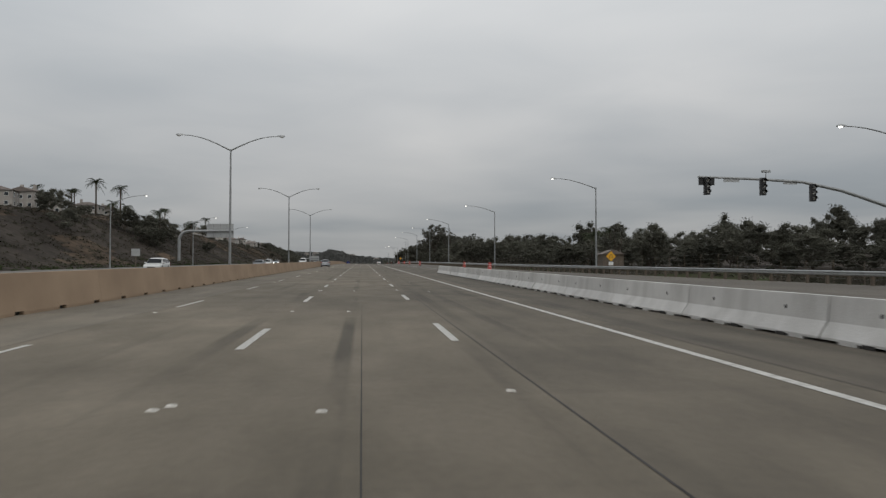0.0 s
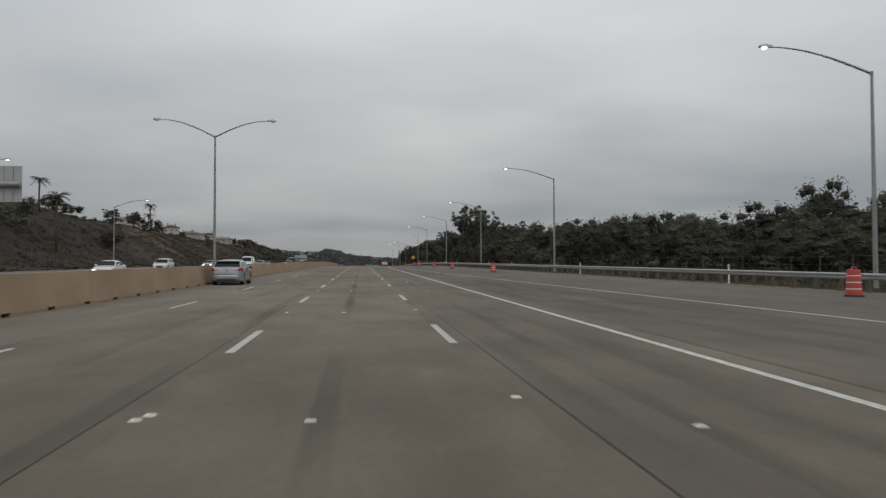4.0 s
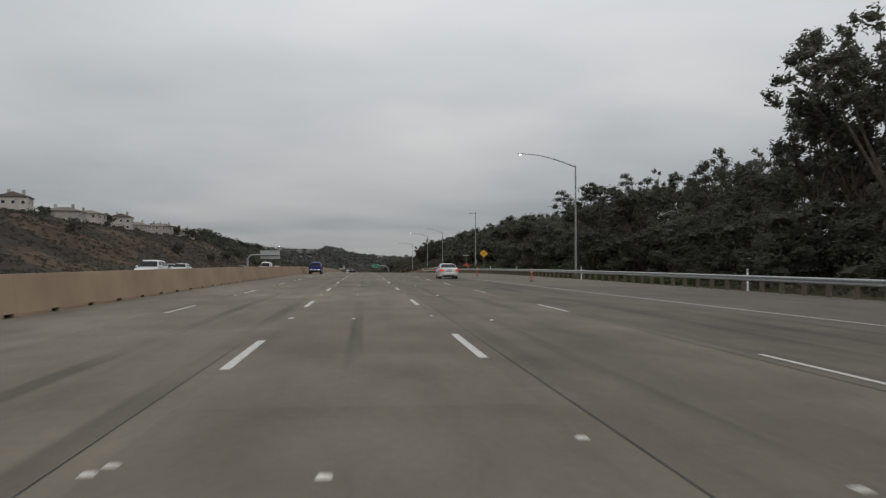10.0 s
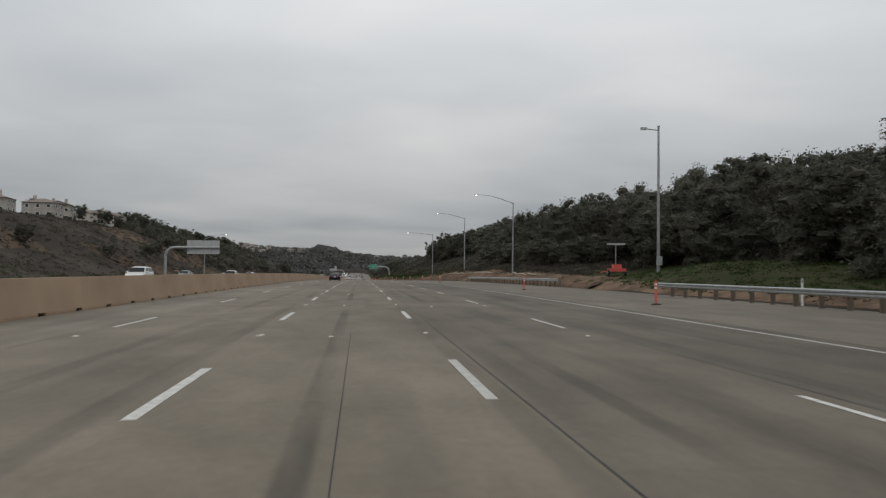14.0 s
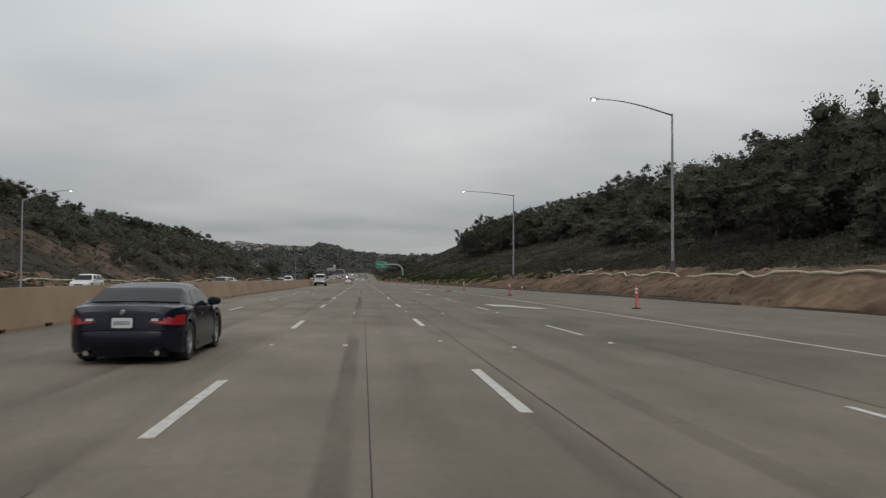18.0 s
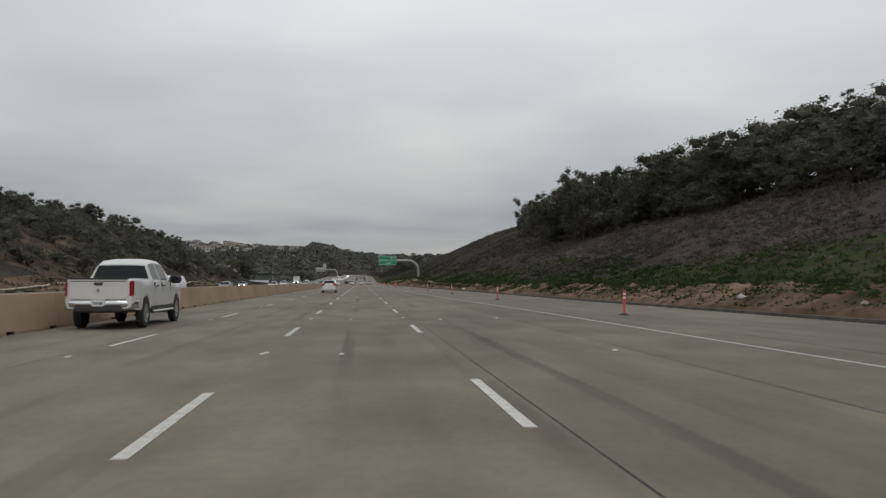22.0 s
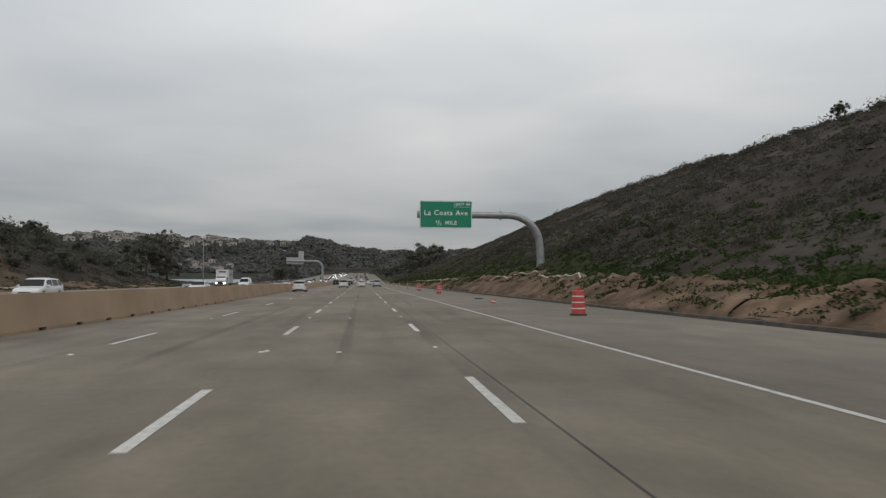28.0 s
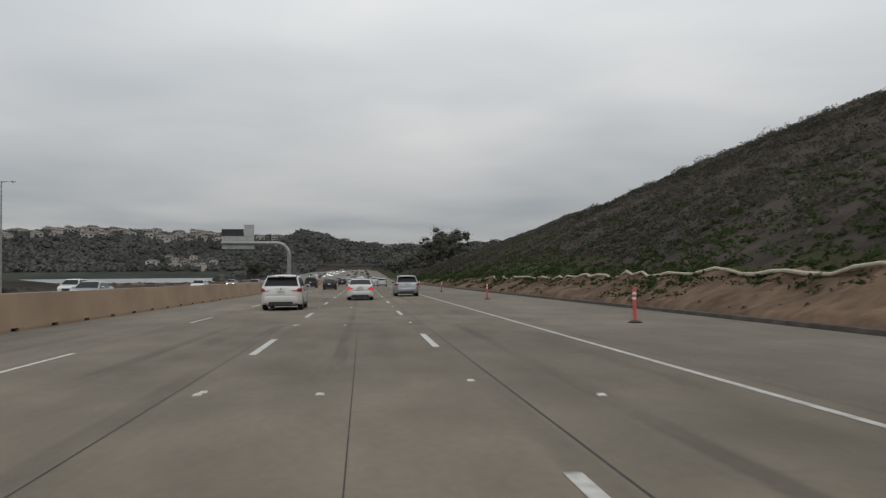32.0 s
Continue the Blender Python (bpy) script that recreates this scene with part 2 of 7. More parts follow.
    for src in (tint, gr_):
        nx = t.nodes.new("ShaderNodeVectorMath")
        nx.operation = "SCALE"
        t.links.new(sc.outputs[0], nx.inputs[0])
        t.links.new(src.outputs["Result"], nx.inputs["Scale"])
        sc = nx
    t.links.new(sc.outputs[0], b.inputs["Base Color"])
    return m


M_ROAD = road_material("worn_concrete_paving", (0.184, 0.156, 0.117), (0.115, 0.097, 0.070), [(-0.13, 0.18, 0.56), (-3.82, 0.22, 0.42), (3.2, 0.20, 0.40), (1.95, 0.24, 0.30), (-2.28, 0.24, 0.38), (0.75, 0.3, 0.12), (-3.2, 0.3, 0.14), (4.4, 0.5, 0.2)])
M_RIGHT = road_material("right_lane_concrete", (0.156, 0.133, 0.099), (0.097, 0.082, 0.061), [(3.2, 0.20, 0.40), (2.5, 0.24, 0.25), (4.4, 0.5, 0.25), (3.9, 0.9, 0.14)])
M_AUX = road_material("dark_outer_lane_concrete", (0.128, 0.109, 0.083), (0.080, 0.068, 0.052), [(7.7, 0.5, 0.28), (8.6, 1.2, 0.25), (6.4, 0.3, 0.25), (9.4, 0.4, 0.2)])
M_SHOULDER = road_material("pale_concrete_shoulder", (0.172, 0.149, 0.115), (0.118, 0.102, 0.079), [(12.0, 0.5, 0.16), (14.5, 0.9, 0.12)])
M_INNER = road_material("pale_inner_lane_concrete", (0.196, 0.169, 0.131), (0.134, 0.116, 0.089), [(-7.3, 0.5, 0.2), (-8.4, 0.3, 0.15), (-6.3, 0.3, 0.12)])
M_RAMP = road_material("grey_ramp_paving", (0.130, 0.114, 0.092), (0.092, 0.080, 0.065), [(17.0, 1.0, 0.15), (20.5, 0.8, 0.15)])
M_OPP = road_material("opposite_carriageway_paving", (0.165, 0.152, 0.133), (0.12, 0.11, 0.097), [(-18.3, 0.6, 0.25), (-22.0, 0.6, 0.25), (-25.6, 0.6, 0.25), (-29.3, 0.6, 0.25)])
M_JOINT = mat("dark_joint_sealant", (0.022, 0.020, 0.018), (0.05, 0.046, 0.040), rough=0.8, noise_scale=2.0)
M_WHITE_LINE = mat("worn_white_road_paint", (0.54, 0.53, 0.50), (0.32, 0.31, 0.285), rough=0.75, noise_scale=7.0, detail=9.0, rand=0.10, spread=(0.42, 0.72), spec=0.3)
M_MARKER = mat("ceramic_marker_white", (0.62, 0.60, 0.55), (0.40, 0.38, 0.34), rough=0.4, noise_scale=30, rand=0.2)
M_TAN = mat("tan_stained_concrete", (0.375, 0.274, 0.187), (0.305, 0.220, 0.150), rough=0.85, scale=(1, 0.5, 0.6), noise_scale=0.8, detail=8.0, bump=0.15, bump_scale=18, big=0.16, big_scale=0.15, rand=0.03, spec=0.25)
# near-black for panel seams, and for shade inside slots and holes
M_DARK = mat("dark_recess", (0.02, 0.018, 0.016))
M_KRAIL = mat("pale_grey_precast_concrete", (0.62, 0.61, 0.59), (0.48, 0.47, 0.45), rough=0.85, scale=(1, 1, 0.4), noise_scale=1.6, bump=0.2, bump_scale=25, big=0.12, big_scale=0.4, rand=0.07)
M_GALV = mat("galvanised_steel", (0.42, 0.43, 0.43), (0.33, 0.34, 0.34), rough=0.45, metal=0.6, noise_scale=3)
M_POLE = mat("grey_lamp_pole_steel", (0.34, 0.35, 0.35), (0.26, 0.27, 0.27), rough=0.5, metal=0.4, noise_scale=2)
M_WOOD = mat("weathered_post_timber", (0.16, 0.13, 0.10), (0.10, 0.08, 0.06), rough=0.9, scale=(1, 1, 0.2), noise_scale=9)
M_LAMP = mat("lit_lamp_lens", (0.9, 0.9, 0.85), emit=(1.0, 0.97, 0.88), emit_strength=3.0)
M_LENS = mat("unlit_lamp_lens", (0.55, 0.55, 0.52), rough=0.25)
M_BLACK = mat("black_plastic", (0.025, 0.025, 0.026), rough=0.5)
M_RUBBER = mat("black_rubber", (0.022, 0.022, 0.022), (0.035, 0.034, 0.033), rough=0.85, noise_scale=8)
M_ORANGE = mat("faded_orange_plastic", (0.55, 0.088, 0.070), (0.46, 0.076, 0.062), rough=0.6, noise_scale=5, rand=0.06)
M_REFLECT = mat("white_reflective_band", (0.72, 0.70, 0.68), rough=0.4)
M_YELLOW = mat("yellow_sign_face", (0.80, 0.42, 0.02), (0.74, 0.38, 0.02), rough=0.45, noise_scale=2)
M_GREEN_SIGN = mat("green_sign_face", (0.008, 0.23, 0.135), (0.01, 0.20, 0.12), rough=0.4, noise_scale=1.5)
M_SIGN_WHITE = mat("white_sign_lettering", (0.78, 0.80, 0.78), rough=0.4)
M_SIGN_BACK = mat("bare_aluminium_sign_back", (0.42, 0.43, 0.43), (0.36, 0.37, 0.37), rough=0.5, metal=0.2, noise_scale=0.8)
M_DIRT = mat("bare_tan_cut_earth", (0.162, 0.112, 0.077), (0.094, 0.063, 0.043), rough=0.95, noise_scale=1.1, detail=11.0, bump=1.0, bump_scale=3.0, big=0.40, big_scale=0.25, spec=0.08)
M_GRASS = mat("green_weeds_and_soil", (0.032, 0.044, 0.016), (0.048, 0.042, 0.027), rough=0.95, noise_scale=0.7, detail=10.0, bump=1.0, bump_scale=4.0, big=0.35, big_scale=0.09, spec=0.03)
M_SCRUB = mat("dry_brown_scrub_ground", (0.064, 0.054, 0.047), (0.042, 0.037, 0.031), rough=0.95, noise_scale=0.6, detail=10.0, bump=1.0, bump_scale=3.0, big=0.35, big_scale=0.06, spec=0.03)
M_BARE = mat("bare_reddish_brown_slope", (0.118, 0.086, 0.062), (0.062, 0.050, 0.038), rough=0.95, noise_scale=0.5, detail=10.0, bump=1.0, bump_scale=3.0, big=0.35, big_scale=0.06, spec=0.03)
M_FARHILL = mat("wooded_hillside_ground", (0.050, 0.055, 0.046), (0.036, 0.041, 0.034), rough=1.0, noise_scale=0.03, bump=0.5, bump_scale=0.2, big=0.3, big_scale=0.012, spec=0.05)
M_CURB = mat("dark_asphalt_dike", (0.055, 0.05, 0.045), (0.10, 0.085, 0.07), rough=0.9, noise_scale=1.5, bump=0.4, bump_scale=12, spec=0.2)
M_WATTLE = mat("pale_straw_roll", (0.52, 0.47, 0.37), (0.36, 0.31, 0.23), rough=0.95, scale=(1, 3, 1), noise_scale=5, bump=0.6, bump_scale=15)
M_BARK = mat("grey_brown_bark", (0.13, 0.11, 0.09), (0.07, 0.058, 0.047), rough=0.95, scale=(1, 1, 0.25), noise_scale=7, spec=0.1)
M_LEAF_OAK = mat("dark_oak_leaves", (0.126, 0.122, 0.099), (0.098, 0.099, 0.078), rough=0.85, noise_scale=1.6, detail=8.0, bump=0.3, bump_scale=5.0, big=0.2, big_scale=0.4, rand=0.25, spec=0.1, leaf=0.38)
M_LEAF_EUC = mat("grey_green_eucalyptus_leaves", (0.136, 0.131, 0.109), (0.104, 0.103, 0.084), rough=0.8, noise_scale=1.6, detail=8.0, bump=0.3, bump_scale=5.0, rand=0.22, spec=0.15, leaf=0.38)
M_LEAF_PALM = mat("palm_frond_green", (0.055, 0.066, 0.033), (0.034, 0.040, 0.022), rough=0.7, noise_scale=1.0, rand=0.15, spec=0.2, leaf=0.25)
M_SHRUB = mat("dark_sage_shrub_leaves", (0.094, 0.081, 0.068), (0.064, 0.064, 0.046), rough=0.9, noise_scale=0.35, detail=8.0, big=0.35, big_scale=0.06, spec=0.05, leaf=0.35)
M_SHRUB_GREY = mat("dry_grey_shrub_twigs", (0.118, 0.103, 0.094), (0.080, 0.070, 0.064), rough=0.9, noise_scale=0.25, big=0.3, big_scale=0.05, spec=0.05)
M_DRY = mat("pale_dry_brush_twigs", (0.20, 0.175, 0.125), (0.12, 0.11, 0.075), rough=0.9, noise_scale=0.5, big=0.3, big_scale=0.1, spec=0.05)
M_SHRUB_GREEN = mat("fresh_green_weed_leaves", (0.046, 0.067, 0.022), (0.030, 0.044, 0.017), rough=0.85, noise_scale=0.4, big=0.35, big_scale=0.06, spec=0.06, leaf=0.3)
M_STUCCO = mat("pale_stucco", (0.43, 0.40, 0.36), (0.35, 0.32, 0.29), rough=0.9, noise_scale=0.6, rand=0.18)
M_ROOF = mat("brown_tile_roof", (0.20, 0.165, 0.145), (0.14, 0.12, 0.105), rough=0.9, scale=(1, 1, 6), noise_scale=1.5, rand=0.2)
M_HOUSEGLASS = mat("dark_window_glass", (0.03, 0.035, 0.04), rough=0.1)
M_BRIDGE = mat("grey_bridge_concrete", (0.13, 0.127, 0.122), (0.10, 0.097, 0.093), rough=0.9, noise_scale=0.4, spec=0.2)
# pale base colour stands in for the sky mirrored on the lagoon
M_WATER = mat("sky_paled_lagoon_water", (0.24, 0.255, 0.26), (0.18, 0.195, 0.20), rough=0.35, scale=(1, 0.3, 1), noise_scale=0.05)


# ---- building blocks ----
class Shape:
    """Gathers vertices and faces of one mesh."""

    def __init__(self):
        self.v, self.f, self.mi = [], [], []

    def face(self, idx, mi=0):
        self.f.append(tuple(idx))
        self.mi.append(mi)

    def box(self, x0, y0, z0, x1, y1, z1, mi=0):
        i = len(self.v)
        self.v += [(x0, y0, z0), (x1, y0, z0), (x1, y1, z0), (x0, y1, z0), (x0, y0, z1), (x1, y0, z1), (x1, y1, z1), (x0, y1, z1)]
        for q in ((0, 3, 2, 1), (4, 5, 6, 7), (0, 1, 5, 4), (1, 2, 6, 5), (2, 3, 7, 6), (3, 0, 4, 7)):
            self.face([i + a for a in q], mi)
        return self

    def bevbox(self, x0, y0, z0, x1, y1, z1, b, mi=0):
        """A box with its long edges along z cut off."""
        ring = [(x0 + b, y0), (x1 - b, y0), (x1, y0 + b), (x1, y1 - b), (x1 - b, y1), (x0 + b, y1), (x0, y1 - b), (x0, y0 + b)]
        return self.loft([[(x, y, z) for x, y in ring] for z in (z0, z1)], True, True, mi)

    def loft(self, rings, closed=True, caps=True, mi=0):
        i, n = len(self.v), len(rings[0])
        for r in rings:
            self.v += [tuple(p) for p in r]
        for k in range(len(rings) - 1):
            for j in range(n if closed else n - 1):
                a, b = i + k * n + j, i + k * n + (j + 1) % n
                self.face((a, b, b + n, a + n), mi)
        if caps:
            self.face([i + j for j in reversed(range(n))], mi)
            self.face([i + (len(rings) - 1) * n + j for j in range(n)], mi)
        return self

    def tube(self, pts, radii, n=8, mi=0, caps=True):
        pts = [Vector(p) for p in pts]
        rings, side = [], None
        for k, p in enumerate(pts):
            d = (pts[min(k + 1, len(pts) - 1)] - pts[max(k - 1, 0)]).normalized()
            ref = Vector((0, 0, 1)) if abs(d.z) < 0.95 else Vector((0, 1, 0))
            side = d.cross(ref).normalized() if side is None else (side - d * side.dot(d)).normalized()
            up = side.cross(d)
            r = radii[k] if isinstance(radii, (list, tuple)) else radii
            rings.append([p + (side * math.cos(2 * math.pi * j / n) + up * math.sin(2 * math.pi * j / n)) * r for j in range(n)])
        return self.loft(rings, True, caps, mi)

    def lathe(self, prof, n=20, axis="z", at=(0, 0, 0), mi=0):
        """Turns (radius, height) pairs about an axis."""
        rings = []
        for r, h in prof:
            ring = []
            for j in range(n):
                c, s = r * math.cos(2 * math.pi * j / n), r * math.sin(2 * math.pi * j / n)
                p = (c, s, h) if axis == "z" else (h, c, s)
                ring.append((p[0] + at[0], p[1] + at[1], p[2] + at[2]))
            rings.append(ring)
        return self.loft(rings, True, True, mi)

    def quad(self, a, b, c, d, mi=0):
        i = len(self.v)
        self.v += [tuple(a), tuple(b), tuple(c), tuple(d)]
        self.face((i, i + 1, i + 2, i + 3), mi)

    def poly(self, pts, y0, y1, mi=0):
        """An outline in x, z pushed out from y0 to y1."""
        return self.loft([[(x, y0, z) for x, z in pts], [(x, y1, z) for x, z in pts]], True, True, mi)

    def mesh(self, name, mats, smooth=False):
        me = bpy.data.meshes.new(name)
        me.from_pydata(self.v, [], self.f)
        for m in mats if isinstance(mats, (list, tuple)) else [mats]:
            me.materials.append(m)
        if any(self.mi):
            me.polygons.foreach_set("material_index", self.mi)
        if smooth:
            me.polygons.foreach_set("use_smooth", [True] * len(me.polygons))
            if smooth != "all":
                me.set_sharp_from_angle(angle=radians(35))
        me.update()
        return me


def part(name, shape, material, parent, label="", smooth=False):
    me = shape if isinstance(shape, bpy.types.Mesh) else shape.mesh(name, material, smooth)
    ob = new(name, me)
    ob.parent = parent
    if label:
        ob["label"] = label
    return ob


def thing(name, label, category, group="", kind="", at=None):
    ob = tagged(new(name), label, category, group, kind)
    ob.empty_display_size = 0.3
    if at is not None:
        ob.matrix_basis = at
    return ob


def solid(name, shape, mats, label="", category="", group="", kind="", smooth=False):
    return tagged(new(name, shape.mesh(name, mats, smooth)), label, category, group, kind)


def on_road(x, y, turn=0.0, dz=0.0):
    """A pose that stands on the road's grade."""
    return Matrix.Translation((x, y, zr(y) + dz)) @ pose(0, 0, 0, tilt(y), 0, 0) @ pose(0, 0, 0, 0, 0, turn)


# ---- ground, road ----
def strip(s, y0, y1, xl, xr, dz, step=6.0, mi=0, nx=1):
    """A ribbon that follows the road's profile."""
    n = max(1, int(math.ceil((y1 - y0) / step)))
    i = len(s.v)
    for k in range(n + 1):
        y = y0 + (y1 - y0) * k / n
        a, b = (xl(y) if callable(xl) else xl), (xr(y) if callable(xr) else xr)
        for j in range(nx + 1):
            s.v.append((a + (b - a) * j / nx, y, zr(y) + dz))
    for k in range(n):
        for j in range(nx):
            a = i + k * (nx + 1) + j
            s.face((a, a + 1, a + nx + 2, a + nx + 1), mi)


def build_ground():
    xs = [-4000, -2500, -1500, -1000, -750, -600, -500, -420, -350, -300, -260, -220, -190, -160, -140, -124, -110, -100] + list(range(-94, -44, 4)) + [-46, -20, 0, 8]
    ys = list(np.arange(-160, 1220, 5.0)) + list(np.arange(1220, 1700, 20.0)) + list(np.arange(1700, 2600, 40.0)) + [2650, 2750, 2900, 3100, 3400, 3800, 4500]
    offs = [-0.05, 0.4, 0.9, 1.4, 2.0, 2.6, 3.2, 4.0, 5, 6.5, 8, 10, 12, 14.5, 17, 20, 23, 26, 29, 33, 37, 42, 48, 56, 66, 80, 100, 130, 170, 220, 290, 380, 500, 700, 1000, 1500, 2500, 4000]
    s = Shape()
    w = len(xs) + len(offs)
    for y in ys:
        row = [float(x) for x in xs] + [edge_r(y) + o for o in offs]
        for x in row:
            s.v.append((x, float(y), hill(x, float(y))))
    for k in range(len(ys) - 1):
        for j in range(w - 1):
            a = k * w + j
            x, y = s.v[a][0] - edge_r(ys[k]), ys[k]
            h = bank_h(y)
            if 1140 < y < 1400 and s.v[a][0] < -50:
                mi = 1
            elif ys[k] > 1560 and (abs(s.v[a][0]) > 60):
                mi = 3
            elif 0 <= x < 1.3 + 1.3 * h and h > 0.35:
                mi = 1
            elif 540 < y < 640 and 0 <= x < 5.5:
                mi = 1
            elif 865 < y < 915 and 0 <= x < 3.0:
                mi = 1
            elif 0 <= x < (6.6 + 3 * math.sin(y * 0.05) if y > 640 else 3 if y > 490 else 14) and y > 360 or -50 < s.v[a][0] < -46 and y < 640 or (0 <= x < 9 and y <= 360):
                mi = 2
            elif y >= 640 and y < 1040 and -54 - 2 * math.sin(y * 0.1) < s.v[a][0] < -46:
                mi = 1
            elif -84 < s.v[a][0] < -50 and y < 1000 and noise.noise(Vector((s.v[a][0] * 0.05, y * 0.022, 11.0))) > 0.12:
                mi = 4
            else:
                mi = 0
            s.face((a, a + 1, a + w + 1, a + w), mi)
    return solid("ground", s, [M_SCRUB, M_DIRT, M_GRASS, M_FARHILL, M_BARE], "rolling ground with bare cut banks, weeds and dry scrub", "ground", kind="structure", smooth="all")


build_ground()
s = Shape()
shoulder_x = tab((330, 10.6), (640, 10.6), (690, 8.6), (740, 7.1), (800, 6.1), (860, 5.75), (2050, 5.6))
aux_x = tab((640, 5.92), (700, 5.7), (800, 5.65), (2050, 5.55))
strip(s, -160, 2050, -5.8, 2.18, 0.0, nx=4)
solid("road", s, M_ROAD, "worn tan-grey concrete motorway lanes with oil stains", "road", kind="structure")
s = Shape()
strip(s, -160, 500, 2.18, aux_x, 0.0, nx=2)
strip(s, 500, 2050, 2.18, aux_x, 0.0, nx=2, mi=1)
solid("road_right_lane", s, [M_RIGHT, M_ROAD], "greyer worn concrete of the right-hand lane", "road", kind="structure")
s = Shape()
strip(s, -160, 500, aux_x, shoulder_x, 0.0, nx=2)
strip(s, 500, 2050, aux_x, shoulder_x, 0.0, nx=2, mi=1)
solid("road_outer_lane", s, [M_AUX, M_RIGHT], "darker worn concrete of the outer lane", "road", kind="structure")
s = Shape()
strip(s, -160, 2050, -10.3, -5.8, 0.0, nx=2)
solid("road_inner_lane", s, M_INNER, "paler newer concrete of the inner lane", "road", kind="structure")
s = Shape()
strip(s, 330, 2050, shoulder_x, edge_r, 0.0, nx=2)
solid("road_shoulder", s, M_SHOULDER, "pale new concrete shoulder beside the lanes", "road", kind="structure")
s = Shape()
strip(s, -160, 330, 10.6, edge_r, 0.0, nx=2)
solid("road_ramp", s, M_RAMP, "grey paved slip road joining the motorway", "road", kind="structure")
s = Shape()
strip(s, -160, 2050, -44.0, -10.3, 0.0, nx=3)
solid("road_opposite", s, M_OPP, "concrete lanes of the opposite carriageway", "road", kind="structure")
s = Shape()
s.box(-4000, 1120, -5.3, -66, 2050, -5.2)
solid("water", s, M_WATER, "flat grey lagoon water beyond the carriageway", "water", kind="structure")


# ---- road markings, joints ----
DASH0, PITCH_D, DASH_L = 58.52, 14.63, 3.86
s_dash = Shape().box(-0.072, 0, 0.002, 0.072, DASH_L, 0.007).mesh("dash", M_WHITE_LINE)
s_thin = Shape().box(-0.052, 0, 0.002, 0.052, DASH_L, 0.007).mesh("dash", M_WHITE_LINE)


def dashes(xf, y0, y1, shift, name, mesh=s_dash):
    line = thing(name, "worn white dashed lane line", "lane marking", kind="structure")
    k = math.ceil((y0 - DASH0 - shift) / PITCH_D)
    while DASH0 + shift + k * PITCH_D < y1:
        y = DASH0 + shift + k * PITCH_D
        x = xf(y) if callable(xf) else xf
        d = part("dash", mesh, None, line)
        d.matrix_basis = on_road(x, y)
        k += 1


aux_line = tab((255, 7.2), (262, 7.08), (279, 6.5), (300, 6.05), (330, 5.7), (380, 5.55), (700, 5.5))
dashes(-5.49, -60, 1300, 11.8, "lane_line", s_thin)
dashes(-1.83, -60, 1300, 0.0, "lane_line")
dashes(1.83, -60, 1300, 1.05, "lane_line")
dashes(aux_line, 258, 606, 11.9, "lane_line", s_thin)
for xo in (-18.3 - 1.83, -22.0 - 1.83, -25.6 - 1.83):
    dashes(xo, -40, 1150, 4.0, "lane_line")


def solid_line(xf, y0, y1, w, label):
    s = Shape()
    strip(s, y0, y1, lambda y: xf(y) - w / 2, lambda y: xf(y) + w / 2, 0.005, step=5)
    solid("edge_line", s, M_WHITE_LINE, label, "lane marking", kind="structure")


solid_line(lambda y: 5.3, -120, 254, 0.16, "solid white edge line")
solid_line(tab((60, 19), (107, 12.9), (150, 10.8), (180, 9.3), (204, 8.55), (233, 7.8), (256, 7.2)), 75, 256, 0.15, "solid white line along the slip road")
solid_line(tab((150, 20), (200, 17.3), (270, 13.1), (299, 12.0), (327, 10.6), (349, 10.05), (427, 10.05), (504, 9.75), (592, 9.75), (620, 9.6), (650, 9.0), (674, 8.65), (706, 7.55), (734, 6.95), (762, 6.4), (800, 5.75), (835, 5.5), (943, 5.25), (1300, 5.3)), 180, 1300, 0.125, "solid white right edge line")

# sealed joints between the paving slabs
s = Shape()
for x, w in ((2.18, 0.024), (5.9, 0.016), (10.6, 0.05)):
    strip(s, -120, 1250 if x < 5 else 760, x - w / 2, x + w / 2, 0.004, step=6)
for x, w, runs in ((0.15, 0.012, ((-20, 12), (388, 420), (505, 545), (860, 880), (925, 960))), (-2.12, 0.014, ((68, 92), (90, 130), (278, 296), (345, 375), (500, 525), (880, 960))), (-5.8, 0.014, ((-50, 120), (300, 420), (600, 900)))):
    for ya, yb in runs:
        strip(s, ya, yb, x - w / 2, x + w / 2, 0.004, step=6)
y = -100.0
while y < 1200:
    for xa, xb in ((-9.4, -2.14), (-2.1, 2.15), (2.2, 5.88), (5.92, 10.5)):
        yy = y + 0.35 * (xa + 2)
        strip(s, yy, yy + 0.005, xa, xb, 0.0035, step=1)
    y += 4.6
solid("pavement_joint", s, M_JOINT, "dark sealed joints between concrete slabs", "joint", kind="structure")

